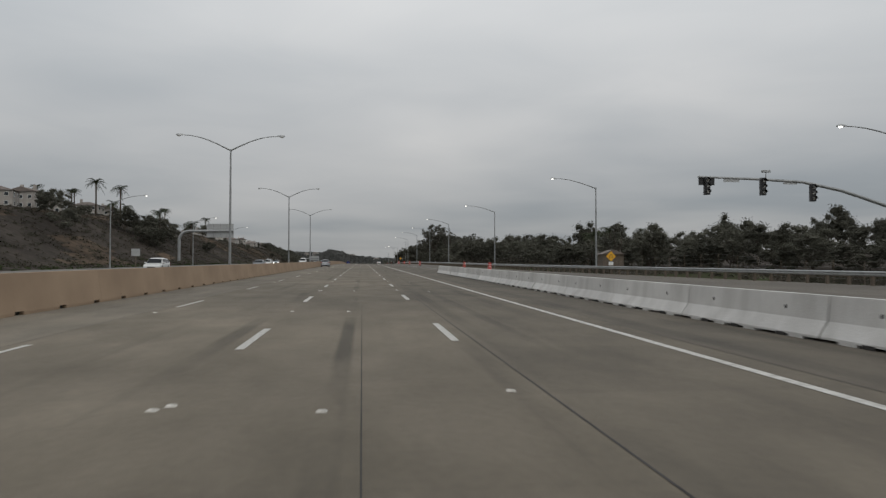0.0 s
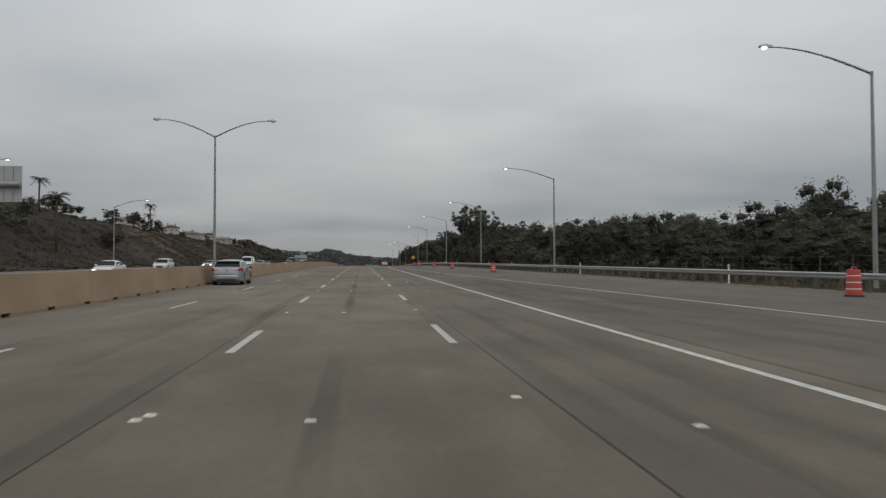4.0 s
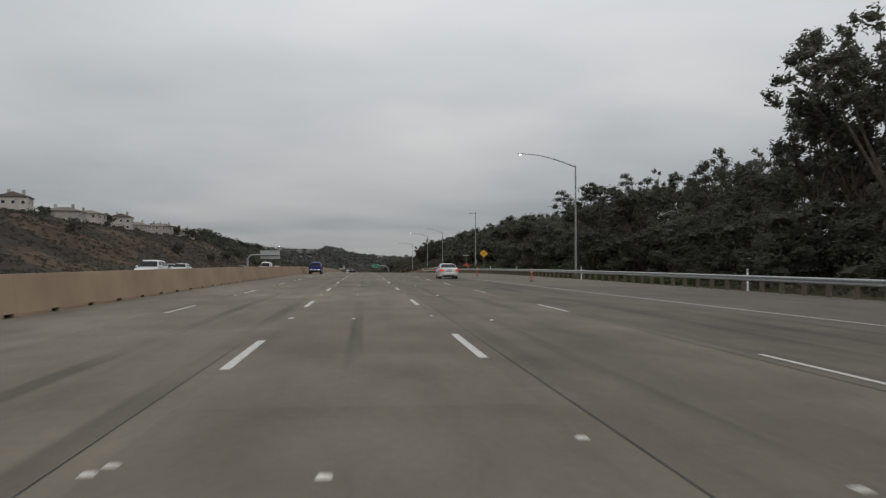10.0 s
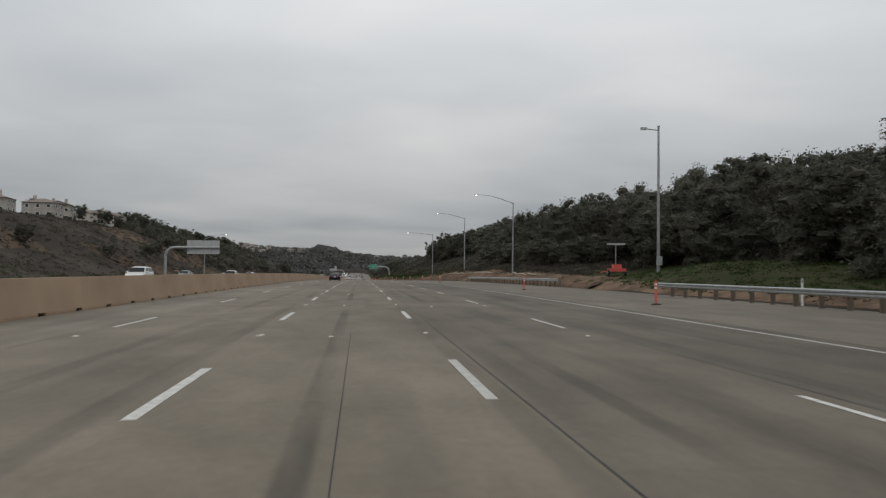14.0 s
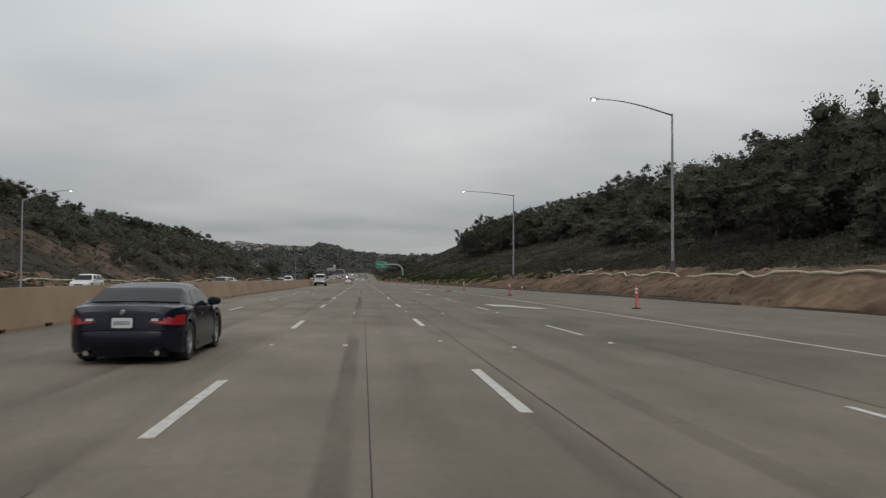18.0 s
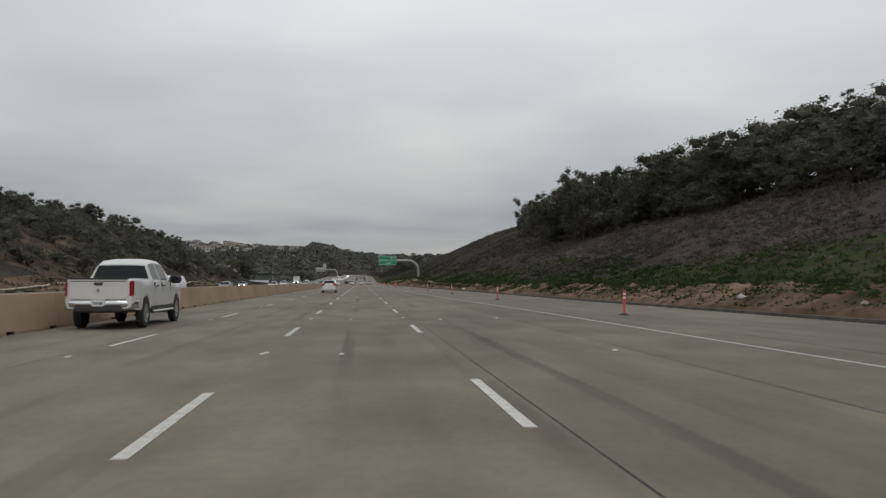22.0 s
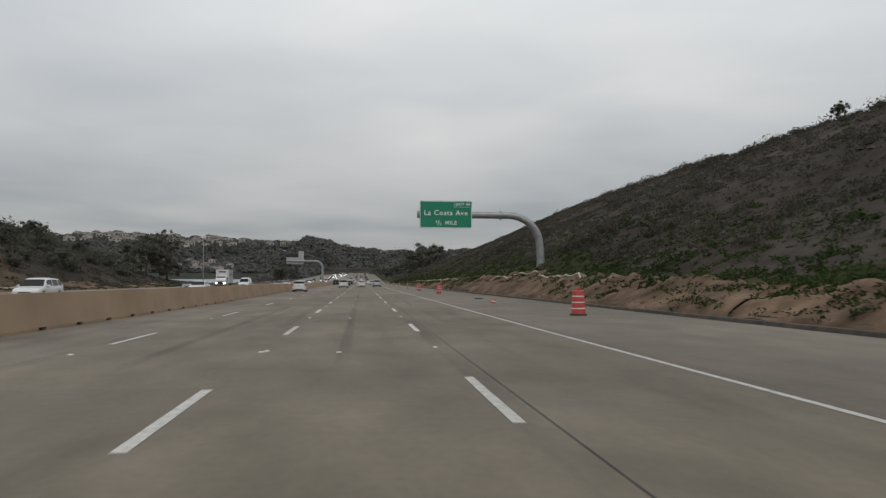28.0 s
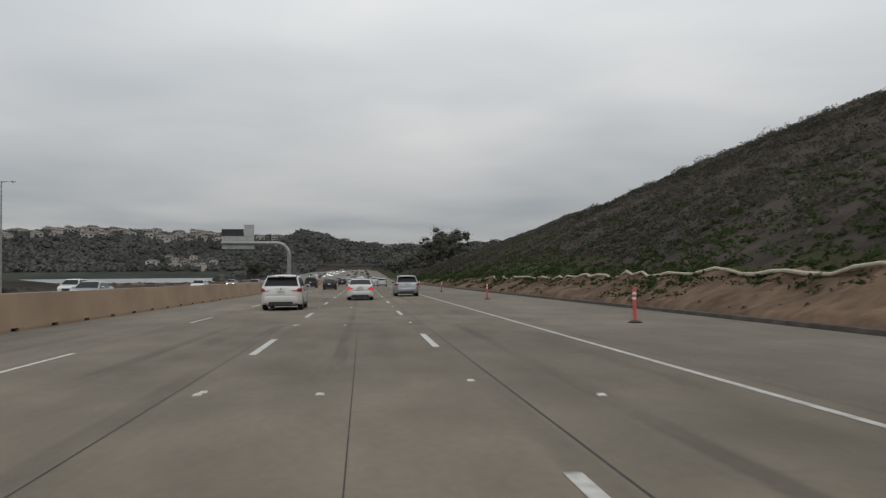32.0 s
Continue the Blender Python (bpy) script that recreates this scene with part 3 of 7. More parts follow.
# raised ceramic markers between the dashes
bmk = Shape()
bmk.loft([[(-0.055, -0.055, 0), (0.055, -0.055, 0), (0.055, 0.055, 0), (-0.055, 0.055, 0)], [(-0.035, -0.03, 0.018), (0.035, -0.03, 0.018), (0.035, 0.03, 0.018), (-0.035, 0.03, 0.018)]])
me_marker = bmk.mesh("road_marker", M_MARKER)
rng = random.Random(5)
rows = thing("road_marker_rows", "small square white ceramic lane markers", "road markers", kind="structure")
for k in range(-6, 75):
    y = DASH0 + DASH_L + (PITCH_D - DASH_L) / 2 + k * PITCH_D
    for x, dy, keep in ((-1.83, 0.2, 0.92), (-1.76, 0.42, 0.6), (-0.25, 0.0, 0.9), (1.83, 1.0, 0.92), (3.2, -0.6, 0.75), (5.5, 0.3, 0.6 if 260 < y < 700 else 0.0), (-5.49, 0.0, 0.5)):
        if rng.random() < keep:
            m = part("marker", me_marker, None, rows)
            m.matrix_basis = on_road(x + rng.uniform(-0.03, 0.03), y + dy, rng.uniform(-8, 8))

# long merge arrows painted on the closing lane
for xa, ya in ((6.45, 560.8), (6.4, 621.3)):
    s = Shape()
    out = [(0.0, 0.0), (1.53, -2.35), (0.92, -2.55), (2.12, -5.7), (1.62, -6.2), (0.50, -3.05), (0.1, -3.15)]
    s.v = [(x, yy, 0.006) for x, yy in out]
    s.face((0, 6, 5))
    s.face((0, 5, 2, 1))
    s.face((5, 4, 3, 2))
    ob = solid("merge_arrow", s, M_WHITE_LINE, "white merge arrow painted on the concrete paving", "road arrow", group="merge arrows")
    ob.matrix_basis = on_road(xa, ya)


# ---- median barrier: cast concrete panels with drain slots ----
def barrier_profile(z0):
    return [(0.0, z0), (0.0, 0.08 if z0 < 0.08 else z0), (-0.05, 0.36 if z0 < 0.3 else z0 + 0.2), (-0.17, 1.1), (-0.43, 1.1), (-0.55, 0.36), (-0.60, 0.08), (-0.60, z0)]


def barrier_mesh(length):
    s = Shape()
    cuts = [0.004, 2.2, 2.75, 5.2, 5.75, 8.2, 8.75, length - 0.004]
    for k in range(len(cuts) - 1):
        z0 = 0.0 if k % 2 == 0 else 0.10
        p = barrier_profile(z0)
        s.loft([[(x, cuts[k], z) for x, z in p], [(x, cuts[k + 1], z) for x, z in p]], True, True)
    return s.mesh("barrier_panel", M_TAN)


PAN = 9.0
me_panel = barrier_mesh(PAN)
# dark blocks fill the notches, giving the shade of the openings as colour
s = Shape()
for a in (2.2, 5.2, 8.2):
    s.box(-0.5, a, 0.0, -0.12, a + 0.55, 0.1)
me_slot = s.mesh("drain_slot", M_DARK)
median = thing("median_barrier", "tan stained concrete median barrier with drain slots", "barrier", kind="structure")
bx = tab((-120, -8.7), (300, -8.8), (345, -8.95), (400, -8.75), (520, -8.48), (570, -8.9), (660, -9.33), (700, -9.4), (800, -9.2), (865, -8.98), (885, -9.3), (905, -9.6), (960, -9.75), (1300, -9.8))
y = -120.0
while y < 1260:
    x0, x1 = bx(y), bx(y + PAN)
    m = on_road(x0, y, -math.degrees(math.atan2(x1 - x0, PAN)))
    p = part("barrier_panel", me_panel, None, median)
    p.matrix_basis = m
    d = part("drain_slot", me_slot, None, median)
    d.matrix_basis = m
    y += PAN
s = Shape()
strip(s, -120, 1260, lambda y: bx(y) - 3.2, lambda y: bx(y) - 0.6, 0.02, step=8)
solid("median_strip", s, M_GRASS, "narrow weedy strip behind the median barrier", "verge", kind="structure")


# ---- precast barriers beside the slip road ----
def k_rail():
    s = Shape()
    L = 6.04
    p = [(0.305, 0.05), (0.305, 0.09), (0.13, 0.36), (0.09, 0.82), (-0.09, 0.82), (-0.13, 0.36), (-0.305, 0.09), (-0.305, 0.05)]
    s.loft([[(x * 0.98, 0.0, z) for x, z in p], [(x, 0.04, z) for x, z in p], [(x, L - 0.04, z) for x, z in p], [(x * 0.98, L, z) for x, z in p]])
    for a in (0.5, 2.3, 3.7, 5.0):
        s.box(-0.30, a, 0, 0.30, a + 0.5, 0.051)
    t = thing("k_rail", "pale grey precast concrete barrier section with stains", "barrier", "precast barrier row beside the slip road")
    part("rail_body", s, M_KRAIL, t)
    # solid dark pieces stand in for the shade in slots and anchor holes
    for a in (1.1, 3.0, 4.5):
        part("lifting_slot", Shape().box(-0.312, a, 0.005, 0.312, a + 0.35, 0.07), M_DARK, t, "dark lifting slot")
    e = Shape()
    e.tube([(0, -0.03, 0.2), (0, -0.03, 0.55)], 0.03, 6)
    part("pin_joint", e, M_GALV, t)
    for a in (1.4, 4.6):
        h = Shape().lathe([(0.035, -0.125), (0.045, -0.115), (0.045, 0.115), (0.035, 0.125)], 8, "x", (0, a, 0.55))
        part("anchor_hole", h, M_DARK, t)
    return t


kr = k_rail()
kr.matrix_basis = on_road(8.7, 73.6 - 6.1)
for k in range(1, 16):
    y = 73.6 - 6.1 * (k + 1)
    copy_thing(kr, on_road(8.7 - 0.05 * (k > 8), y, rng.uniform(-0.35, 0.35)))


# ---- guardrail ----
def guardrail(pts):
    t = thing("guardrail", "galvanised steel crash rail on timber posts", "guardrail", kind="structure")
    prof = [(0.0, 0.55), (0.06, 0.60), (0.06, 0.64), (0.0, 0.69), (0.06, 0.74), (0.06, 0.79), (0.0, 0.84), (-0.012, 0.84), (0.045, 0.785), (0.045, 0.745), (-0.012, 0.69), (0.045, 0.635), (0.045, 0.605), (-0.012, 0.55)]
    sec = Shape()
    sec.loft([[(-x, 0, z) for x, z in prof], [(-x, 3.83, z) for x, z in prof]])
    me_rail = sec.mesh("rail", M_GALV)
    ps = Shape().bevbox(0.07, -0.07, -0.2, 0.27, 0.07, 0.8, 0.01)
    me_post = ps.mesh("post", M_WOOD)
    bs = Shape().box(0.0, -0.06, 0.56, 0.075, 0.06, 0.83)
    me_blk = bs.mesh("spacer_block", M_WOOD)
    f = tab(*pts)
    y = float(pts[0][1 - 1])
    while y < pts[-1][0]:
        x0, x1 = f(y), f(y + 3.81)
        a = -math.degrees(math.atan2(x1 - x0, 3.81))
        r = part("rail", me_rail, None, t)
        r.matrix_basis = on_road(x0, y, a)
        for k in range(2):
            yy = y + k * 1.905
            for nm, me in (("post", me_post), ("spacer_block", me_blk)):
                o = part(nm, me, None, t)
                o.matrix_basis = on_road(f(yy), yy, a)
        y += 3.81
    return t


guardrail([(-60, 34.5), (0, 32.4), (60, 26.2), (92, 22.7), (121, 22.2), (200, 20.4), (278, 19.3), (415, 20.1), (447, 19.4)])
guardrail([(478, 19.9), (520, 19.6), (536, 19.5)])

# low asphalt dike along the right edge
s = Shape()
ys = np.arange(560, 1260, 2.5)
rings = []
for y in ys:
    e, z = edge_r(y), zr(y)
    w = 0.02 * noise.noise(Vector((0.0, y * 0.4, 9.0)))
    rings.append([(e - 0.16, y, z), (e - 0.10 + w, y, z + 0.13), (e + 0.03, y, z + 0.15 + w), (e + 0.2, y, z + 0.11), (e + 0.2, y, z - 0.1), (e - 0.16, y, z - 0.1)])
s.loft(rings)
solid("kerb", s, M_CURB, "low dark asphalt dike along the shoulder", "kerb", kind="structure", smooth=True)


# rough face of the cut bank: scraped soil with clods, rills and slumps
def dirt_height(x, y):
    n = noise.noise
    u = (x - edge_r(y)) / max(0.6, 1.2 + 1.2 * bank_h(y))
    k = min(1.0, max(0.0, u * 2.0 - 0.15)) * (0.3 + 0.65 * sstep(0.7, 1.1, u))
    rill = max(0.0, n(Vector((x * 0.25 + 4.0, y * 0.22, 4.0))) - 0.15) * -0.55
    return max(zr(y) + 0.12 + 0.3 * (x - edge_r(y)), hill(x, y) + 0.09 + k * (0.30 * n(Vector((x * 0.7, y * 0.55, 0.3))) + 0.17 * n(Vector((x * 1.9, y * 1.6, 2.3))) + 0.10 * n(Vector((x * 4.5, y * 4.0, 5.3))) + rill))


def cut_bank(y0, y1, reach, label):
    s = Shape()
    ys = np.arange(y0, y1 + 0.01, 0.55)
    nx = 15
    for y in ys:
        w = 1.2 + 1.25 * bank_h(y) + reach(y)
        for j in range(nx + 1):
            x = edge_r(y) + 0.05 + w * j / nx
            s.v.append((x, float(y), dirt_height(x, float(y)) - (0.35 if j in (0, nx) else 0.0)))
    for k in range(len(ys) - 1):
        for j in range(nx):
            a = k * (nx + 1) + j
            s.face((a, a + 1, a + nx + 2, a + nx + 1))
    solid("cut_bank", s, M_DIRT, label, "earth bank", kind="structure", smooth="all")


cut_bank(470, 700, tab((470, 1.0), (545, 2.6), (570, 3.2), (600, 2.4), (612, 1.6), (640, 1.0), (700, 0.6)), "bare scraped tan earth bank with rills and loose soil")
cut_bank(700, 840, tab((700, 0.6), (760, 0.5), (840, 0.6)), "low bare earth edge half covered with weeds")
cut_bank(840, 1120, tab((840, 0.6), (868, 1.0), (890, 1.5), (905, 1.6), (920, 1.2), (960, 0.8), (1120, 0.4)), "bare scraped tan earth bank with a washed-out gully")
rc = random.Random(88)
s = Shape()
for k in range(2600):
    y = rc.choice((rc.uniform(470, 700), rc.uniform(840, 1050), rc.uniform(395, 440), rc.uniform(560, 620)))
    x = edge_r(y) + 0.3 + rc.random() ** 1.4 * (1.5 + 1.6 * bank_h(y) + 3.0)
    r = rc.uniform(0.03, 0.10) * (2.2 if rc.random() < 0.08 else 1.0)
    z = dirt_height(x, y) if y > 470 else hill(x, y)
    s.loft([[(x + r * (1.0 - 0.55 * q) * math.cos(2.1 * j + q) * rc.uniform(0.7, 1.2), y + r * (1.0 - 0.55 * q) * math.sin(2.1 * j + q), z + r * (q * 0.9 - 0.3)) for j in range(3)] for q in (0, 1)])
solid("soil_clods", s, M_DIRT, "loose clods of earth on the bare bank", "soil clods", kind="stuff")


# ---- street lamps ----
def cobra_head(t, x, z, sx, lit):
    """The lamp head at the end of an arm that points to sx."""
    h = Shape()
    ring = lambda u, w, d: [(x + sx * u, -w, z - d * 0.2), (x + sx * u, w, z - d * 0.2), (x + sx * u, w * 0.7, z + d * 0.8), (x + sx * u, -w * 0.7, z + d * 0.8)]
    h.loft([ring(-0.05, 0.05, 0.08), ring(0.15, 0.10, 0.13), ring(0.45, 0.16, 0.17), ring(0.68, 0.13, 0.12), ring(0.74, 0.05, 0.06)])
    head = part("lamp_head", h, M_GALV, t, smooth=True)
    e = Shape()
    e.lathe([(0.02, -0.10), (0.12, -0.085), (0.15, -0.03), (0.15, 0.0)], 12, "z", (x + sx * 0.45, 0, z - 0.03))
    part("lamp_lens", e, M_LAMP if lit else M_LENS, head, "glowing lamp lens" if lit else "unlit glass lens", smooth=True)


def lamp_arm(t, sx, z0, reach, rise):
    pts, rad = [], []
    for k in range(11):
        u = k / 10
        pts.append((sx * reach * u, 0, z0 + rise * math.sin(u * math.pi / 2)))
        rad.append(0.075 - 0.04 * u)
    part("arm", Shape().tube(pts, rad, 8), M_POLE, t, smooth=True)
    return sx * reach, z0 + rise


def street_lamp(label, height, arms, reach, rise, lit, group):
    t = thing("street_lamp", label, "street lamp", group)
    part("pole", Shape().tube([(0, 0, 0.0), (0, 0, height * 0.5), (0, 0, height)], [0.13, 0.105, 0.075], 12), M_POLE, t, smooth=True)
    part("pole_base", Shape().bevbox(-0.16, -0.16, -0.9, 0.16, 0.16, 0.03, 0.04), M_BRIDGE, t, "concrete foot")
    part("pole_cap", Shape().lathe([(0.02, height + 0.09), (0.085, height + 0.06), (0.09, height - 0.04)], 12), M_POLE, t, smooth=True)
    part("hand_hole", Shape().box(-0.06, -0.135, 0.75, 0.06, -0.12, 1.0), M_GALV, t)
    for sx in arms:
        x, z = lamp_arm(t, sx, height - 0.05, reach, rise)
        cobra_head(t, x, z, sx, lit)
    return t


double = street_lamp("twin-armed grey steel street lamp, unlit, behind the median barrier", 11.9, (-1, 1), 4.3, 1.4, False, "twin street lamps in the median")
double.matrix_basis = pose(-12.2, 62.2, zr(62) - 0.1)
for x, y in ((-11.85, 117.6), (-11.9, 171.4)):
    copy_thing(double, pose(x, y, zr(y) - 0.1))
single = street_lamp("grey steel street lamp with one long arm, lit", 11.2, (-1,), 5.4, 1.25, True, "street lamps along the slip road and shoulder")
single.matrix_basis = pose(30.9, 87.9, zr(88) - 0.2)
for x, y in ((26.6, 142.3), (23.3, 196.5), (22.95, 251.8), (24.1, 522.6)):
    copy_thing(single, pose(x, y, hill(x, y)))
for x, y in ((22.5, 308.4), (21.9, 361.5)):
    copy_thing(single, pose(x, y, hill(x, y) + 0.5))
copy_thing(single, pose(40.3, 40, -4.85))
late = street_lamp("grey steel street lamp on the cut bank, lit", 11.4, (-1,), 5.8, 1.1, True, "street lamps along the slip road and shoulder")
late.matrix_basis = pose(23.9, 578.0, 15.9 - 11.4)
last = street_lamp("grey steel street lamp with a straight arm, lit", 11.4, (-1,), 6.8, 0.5, True, "street lamps along the slip road and shoulder")
last.matrix_basis = pose(21.5, 630.3, 14.7 - 11.4)
other = street_lamp("grey steel street lamp beside the opposite carriageway, lit", 10.9, (1,), 5.2, 1.3, True, "street lamps beside the opposite carriageway")
other.matrix_basis = pose(-42.6, 191.5, zr(191))
for x, y in ((-42.8, 247.0), (-41, 120.5), (-41.5, 620.0)):
    copy_thing(other, pose(x, y, hill(x, y)))


def camera_mast():
    t = thing("camera_mast", "tall straight grey steel mast with a short crossbar", "mast")
    part("pole", Shape().tube([(0, 0, 0), (0, 0, 7), (0, 0, 13.4)], [0.15, 0.12, 0.09], 12), M_POLE, t, smooth=True)
    part("crossbar", Shape().tube([(0.1, 0, 13.1), (-1.3, 0, 13.2)], 0.05, 8), M_POLE, t)
    part("housing", Shape().bevbox(-1.65, -0.12, 13.1, -1.1, 0.12, 13.32, 0.03), M_GALV, t)
    part("cap", Shape().box(-0.1, -0.1, 13.38, 0.1, 0.1, 13.5), M_POLE, t)
    part("control_box", Shape().bevbox(-0.25, -0.33, 1.0, 0.25, -0.13, 1.8, 0.02), M_GALV, t)
    return t


camera_mast().matrix_basis = pose(26.8, 469.4, 3.3)


# ---- ramp meter signal on its mast arm ----
def ramp_signal():
    t = thing("traffic_signal_mast", "curved grey mast arm carrying three dark signal heads", "traffic signal")
    part("pole", Shape().tube([(37, 0, -0.2), (37, 0, 2.6), (36.9, 0, 4.2)], [0.17, 0.15, 0.13], 12), M_POLE, t, smooth=True)
    part("arm", Shape().tube([(36.9, 0, 4.1), (34.5, 0, 4.5), (32.4, 0, 4.85), (29.5, 0, 5.75), (27, 0, 6.25), (24, 0, 6.4), (20.3, 0, 6.5)], [0.13, 0.12, 0.11, 0.1, 0.09, 0.08, 0.06], 10), M_POLE, t, smooth=True)
    for x, zc, wide in ((20.85, 5.95, True), (24.4, 5.95, False), (27.6, 5.6, False)):
        h = part("signal_head", Shape().bevbox(x - 0.17, -0.14, zc - 0.53, x + 0.17, 0.14, zc + 0.53, 0.03), M_BLACK, t, "black three-lens signal head")
        if wide:
            part("backplate", Shape().box(x - 0.5, 0.02, zc + 0.05, x + 0.5, 0.05, zc + 0.55), M_BLACK, h)
        for k in (-1, 0, 1):
            v = Shape()
            ring = [(0.13 * math.cos(a), 0.13 * math.sin(a)) for a in [math.pi * j / 8 for j in range(-1, 10)]]
            outer = [[(x + cx, yy, zc + 0.34 * k + cz) for cx, cz in ring] for yy in (-0.14, -0.34)]
            v.loft(outer, False, False)
            part("visor", v, M_BLACK, h)
            part("lens", Shape().lathe([(0.10, -0.145), (0.05, -0.16)], 12, "z", (0, 0, 0)), M_LENS, h).matrix_basis = Matrix.Translation((x, -0.0, zc + 0.34 * k)) @ pose(0, 0, 0, -90, 0, 0)
    part("name_plate", Shape().box(21.9, -0.03, 6.2, 22.9, 0.0, 6.45), M_SIGN_BACK, t, "small pale plate on the arm")
    part("name_plate", Shape().box(25.7, -0.03, 6.1, 26.6, 0.0, 6.35), M_SIGN_BACK, t, "small pale plate on the arm")
    part("sensor", Shape().tube([(24.6, 0, 6.4), (24.6, 0, 6.85)], 0.035, 6), M_POLE, t)
    part("sensor_head", Shape().box(24.35, -0.1, 6.82, 24.85, 0.1, 6.95), M_GALV, t)
    return t


ramp_signal().matrix_basis = pose(0, 32.3, zr(32.3))


# ---- signs ----
def text_mesh(words, size, material, name="lettering"):
    cu = bpy.data.curves.new(name, "FONT")
    cu.body, cu.size, cu.extrude = words, size, 0.004
    cu.align_x, cu.align_y = "CENTER", "CENTER"
    cu.resolution_u = 2
    cu.space_character, cu.offset = 1.12, 0.006
    ob = bpy.data.objects.new(name, cu)
    me = bpy.data.meshes.new_from_object(ob)
    bpy.data.objects.remove(ob)
    bpy.data.curves.remove(cu)
    me.name = name
    me.materials.clear()
    me.materials.append(material)
    return me


def letters(words, size, material, parent, at):
    """Each letter of a line of sign lettering as a part of its own."""
    me = text_mesh(words, size, material)
    group = list(range(len(me.vertices)))

    def root(a):
        while group[a] != a:
            group[a] = group[group[a]]
            a = group[a]
        return a

    for e in me.edges:
        a, b = root(e.vertices[0]), root(e.vertices[1])
        group[a] = b
    faces = {}
    for p in me.polygons:
        faces.setdefault(root(p.vertices[0]), []).append(tuple(p.vertices))
    for fs in faces.values():
        s = Shape()
        ids = {}
        for f in fs:
            for v in f:
                if v not in ids:
                    ids[v] = len(s.v)
                    s.v.append(tuple(me.vertices[v].co))
            s.face([ids[v] for v in f])
        part("letter", s, material, parent).matrix_basis = at
    bpy.data.meshes.remove(me)


def rounded(w, h, r, n=5):
    pts = []
    for cx, cz, a0 in ((w / 2 - r, h / 2 - r, 0), (-w / 2 + r, h / 2 - r, 90), (-w / 2 + r, -h / 2 + r, 180), (w / 2 - r, -h / 2 + r, 270)):
        for k in range(n):
            a = radians(a0 + 90 * k / (n - 1))
            pts.append((cx + r * math.cos(a), cz + r * math.sin(a)))
    return pts


def frame_ring(w, h, r, b):
    """A flat border ring in x, z, facing -y."""
    o, i = rounded(w, h, r), rounded(w - 2 * b, h - 2 * b, max(0.01, r - b))
    s = Shape()
    n = len(o)
    for y, pts in ((0.0, o), (0.0, i), (0.006, o), (0.006, i)):
        s.v += [(x, y, z) for x, z in pts]
    for k in range(n):
        j = (k + 1) % n
        s.face((k, n + k, n + j, j))
        s.face((2 * n + k, 2 * n + j, 3 * n + j, 3 * n + k))
        s.face((k, j, 2 * n + j, 2 * n + k))
        s.face((n + k, 3 * n + k, 3 * n + j, n + j))
    return s


def guide_sign():
    W, H = 5.4, 2.8
    t = thing("overhead_guide_sign", "green motorway exit sign on a curved grey tubular arm and post", "road sign")
    arm = [(18.75, 0.3, 1.0)]
    arm += [(18.8, 0.3, 3.0), (18.76, 0.3, 4.0)]
    for k in range(9):
        a = radians(90 * k / 8)
        arm.append((18.7 - 3.4 + 3.4 * math.cos(a), 0.3, 4.45 + 3.05 * math.sin(a)))
    arm.append((14.4, 0.3, 7.5))
    part("post", Shape().tube(arm, [0.42, 0.41, 0.40] + [0.395 - 0.003 * k for k in range(9)] + [0.365], 16), M_POLE, t, "thick curved grey steel post", smooth=True)
    part("flange", Shape().lathe([(0.35, 14.5), (0.5, 14.5), (0.5, 14.62), (0.35, 14.62)], 16, "x", (0, 0.3, 7.5)), M_POLE, t)
    part("beam", Shape().tube([(14.5, 0.3, 7.5), (5.9, 0.3, 7.52)], [0.365, 0.35], 16), M_POLE, t, smooth=True)
    part("beam_cap", Shape().lathe([(0.40, 5.86), (0.40, 5.95)], 16, "x", (0, 0.3, 7.52)), M_POLE, t)
    cx, cz = 8.8, 7.5
    p = part("sign_panel", Shape().poly(rounded(W, H, 0.14), -0.03, 0.03), M_GREEN_SIGN, t)
    p.matrix_basis = pose(cx, -0.08, cz)
    b = part("border", frame_ring(W - 0.04, H - 0.04, 0.13, 0.05), M_SIGN_WHITE, p, "white border")
    b.matrix_basis = pose(0, -0.038, 0)
    for words, size, x, z in (("La Costa Ave", 0.74, 0, 0.16), ("1", 0.40, -0.98, -0.72), ("/", 0.72, -0.78, -0.86), ("2", 0.40, -0.56, -0.99), ("MILE", 0.56, 0.52, -0.86)):
        letters(words, size, M_SIGN_WHITE, p, pose(x, -0.036, z, 90, 0, 0))
    e = part("exit_panel", Shape().poly(rounded(1.85, 0.62, 0.08), -0.012, 0.012), M_GREEN_SIGN, p)
    e.matrix_basis = pose(W / 2 - 0.95, -0.045, H / 2 - 0.34)
    f = part("exit_border", frame_ring(1.83, 0.60, 0.08, 0.03), M_SIGN_WHITE, p)
    f.matrix_basis = pose(W / 2 - 0.95, -0.063, H / 2 - 0.34)
    letters("EXIT 44", 0.40, M_SIGN_WHITE, p, pose(W / 2 - 0.95, -0.064, H / 2 - 0.34, 90, 0, 0))
    for x in (-2.2, -0.8, 0.8, 2.2):
        br = part("bracket", Shape().box(x - 0.05, 0.03, -1.42, x + 0.05, 0.1, 1.3), M_GALV, p)
    part("footing", Shape().lathe([(0.55, -1.2), (0.55, 1.15), (0.5, 1.2)], 16, "z", (18.75, 0.3, 0)), M_KRAIL, t, "concrete footing")
    return t


guide_sign().matrix_basis = pose(0, 892.5, -0.25)


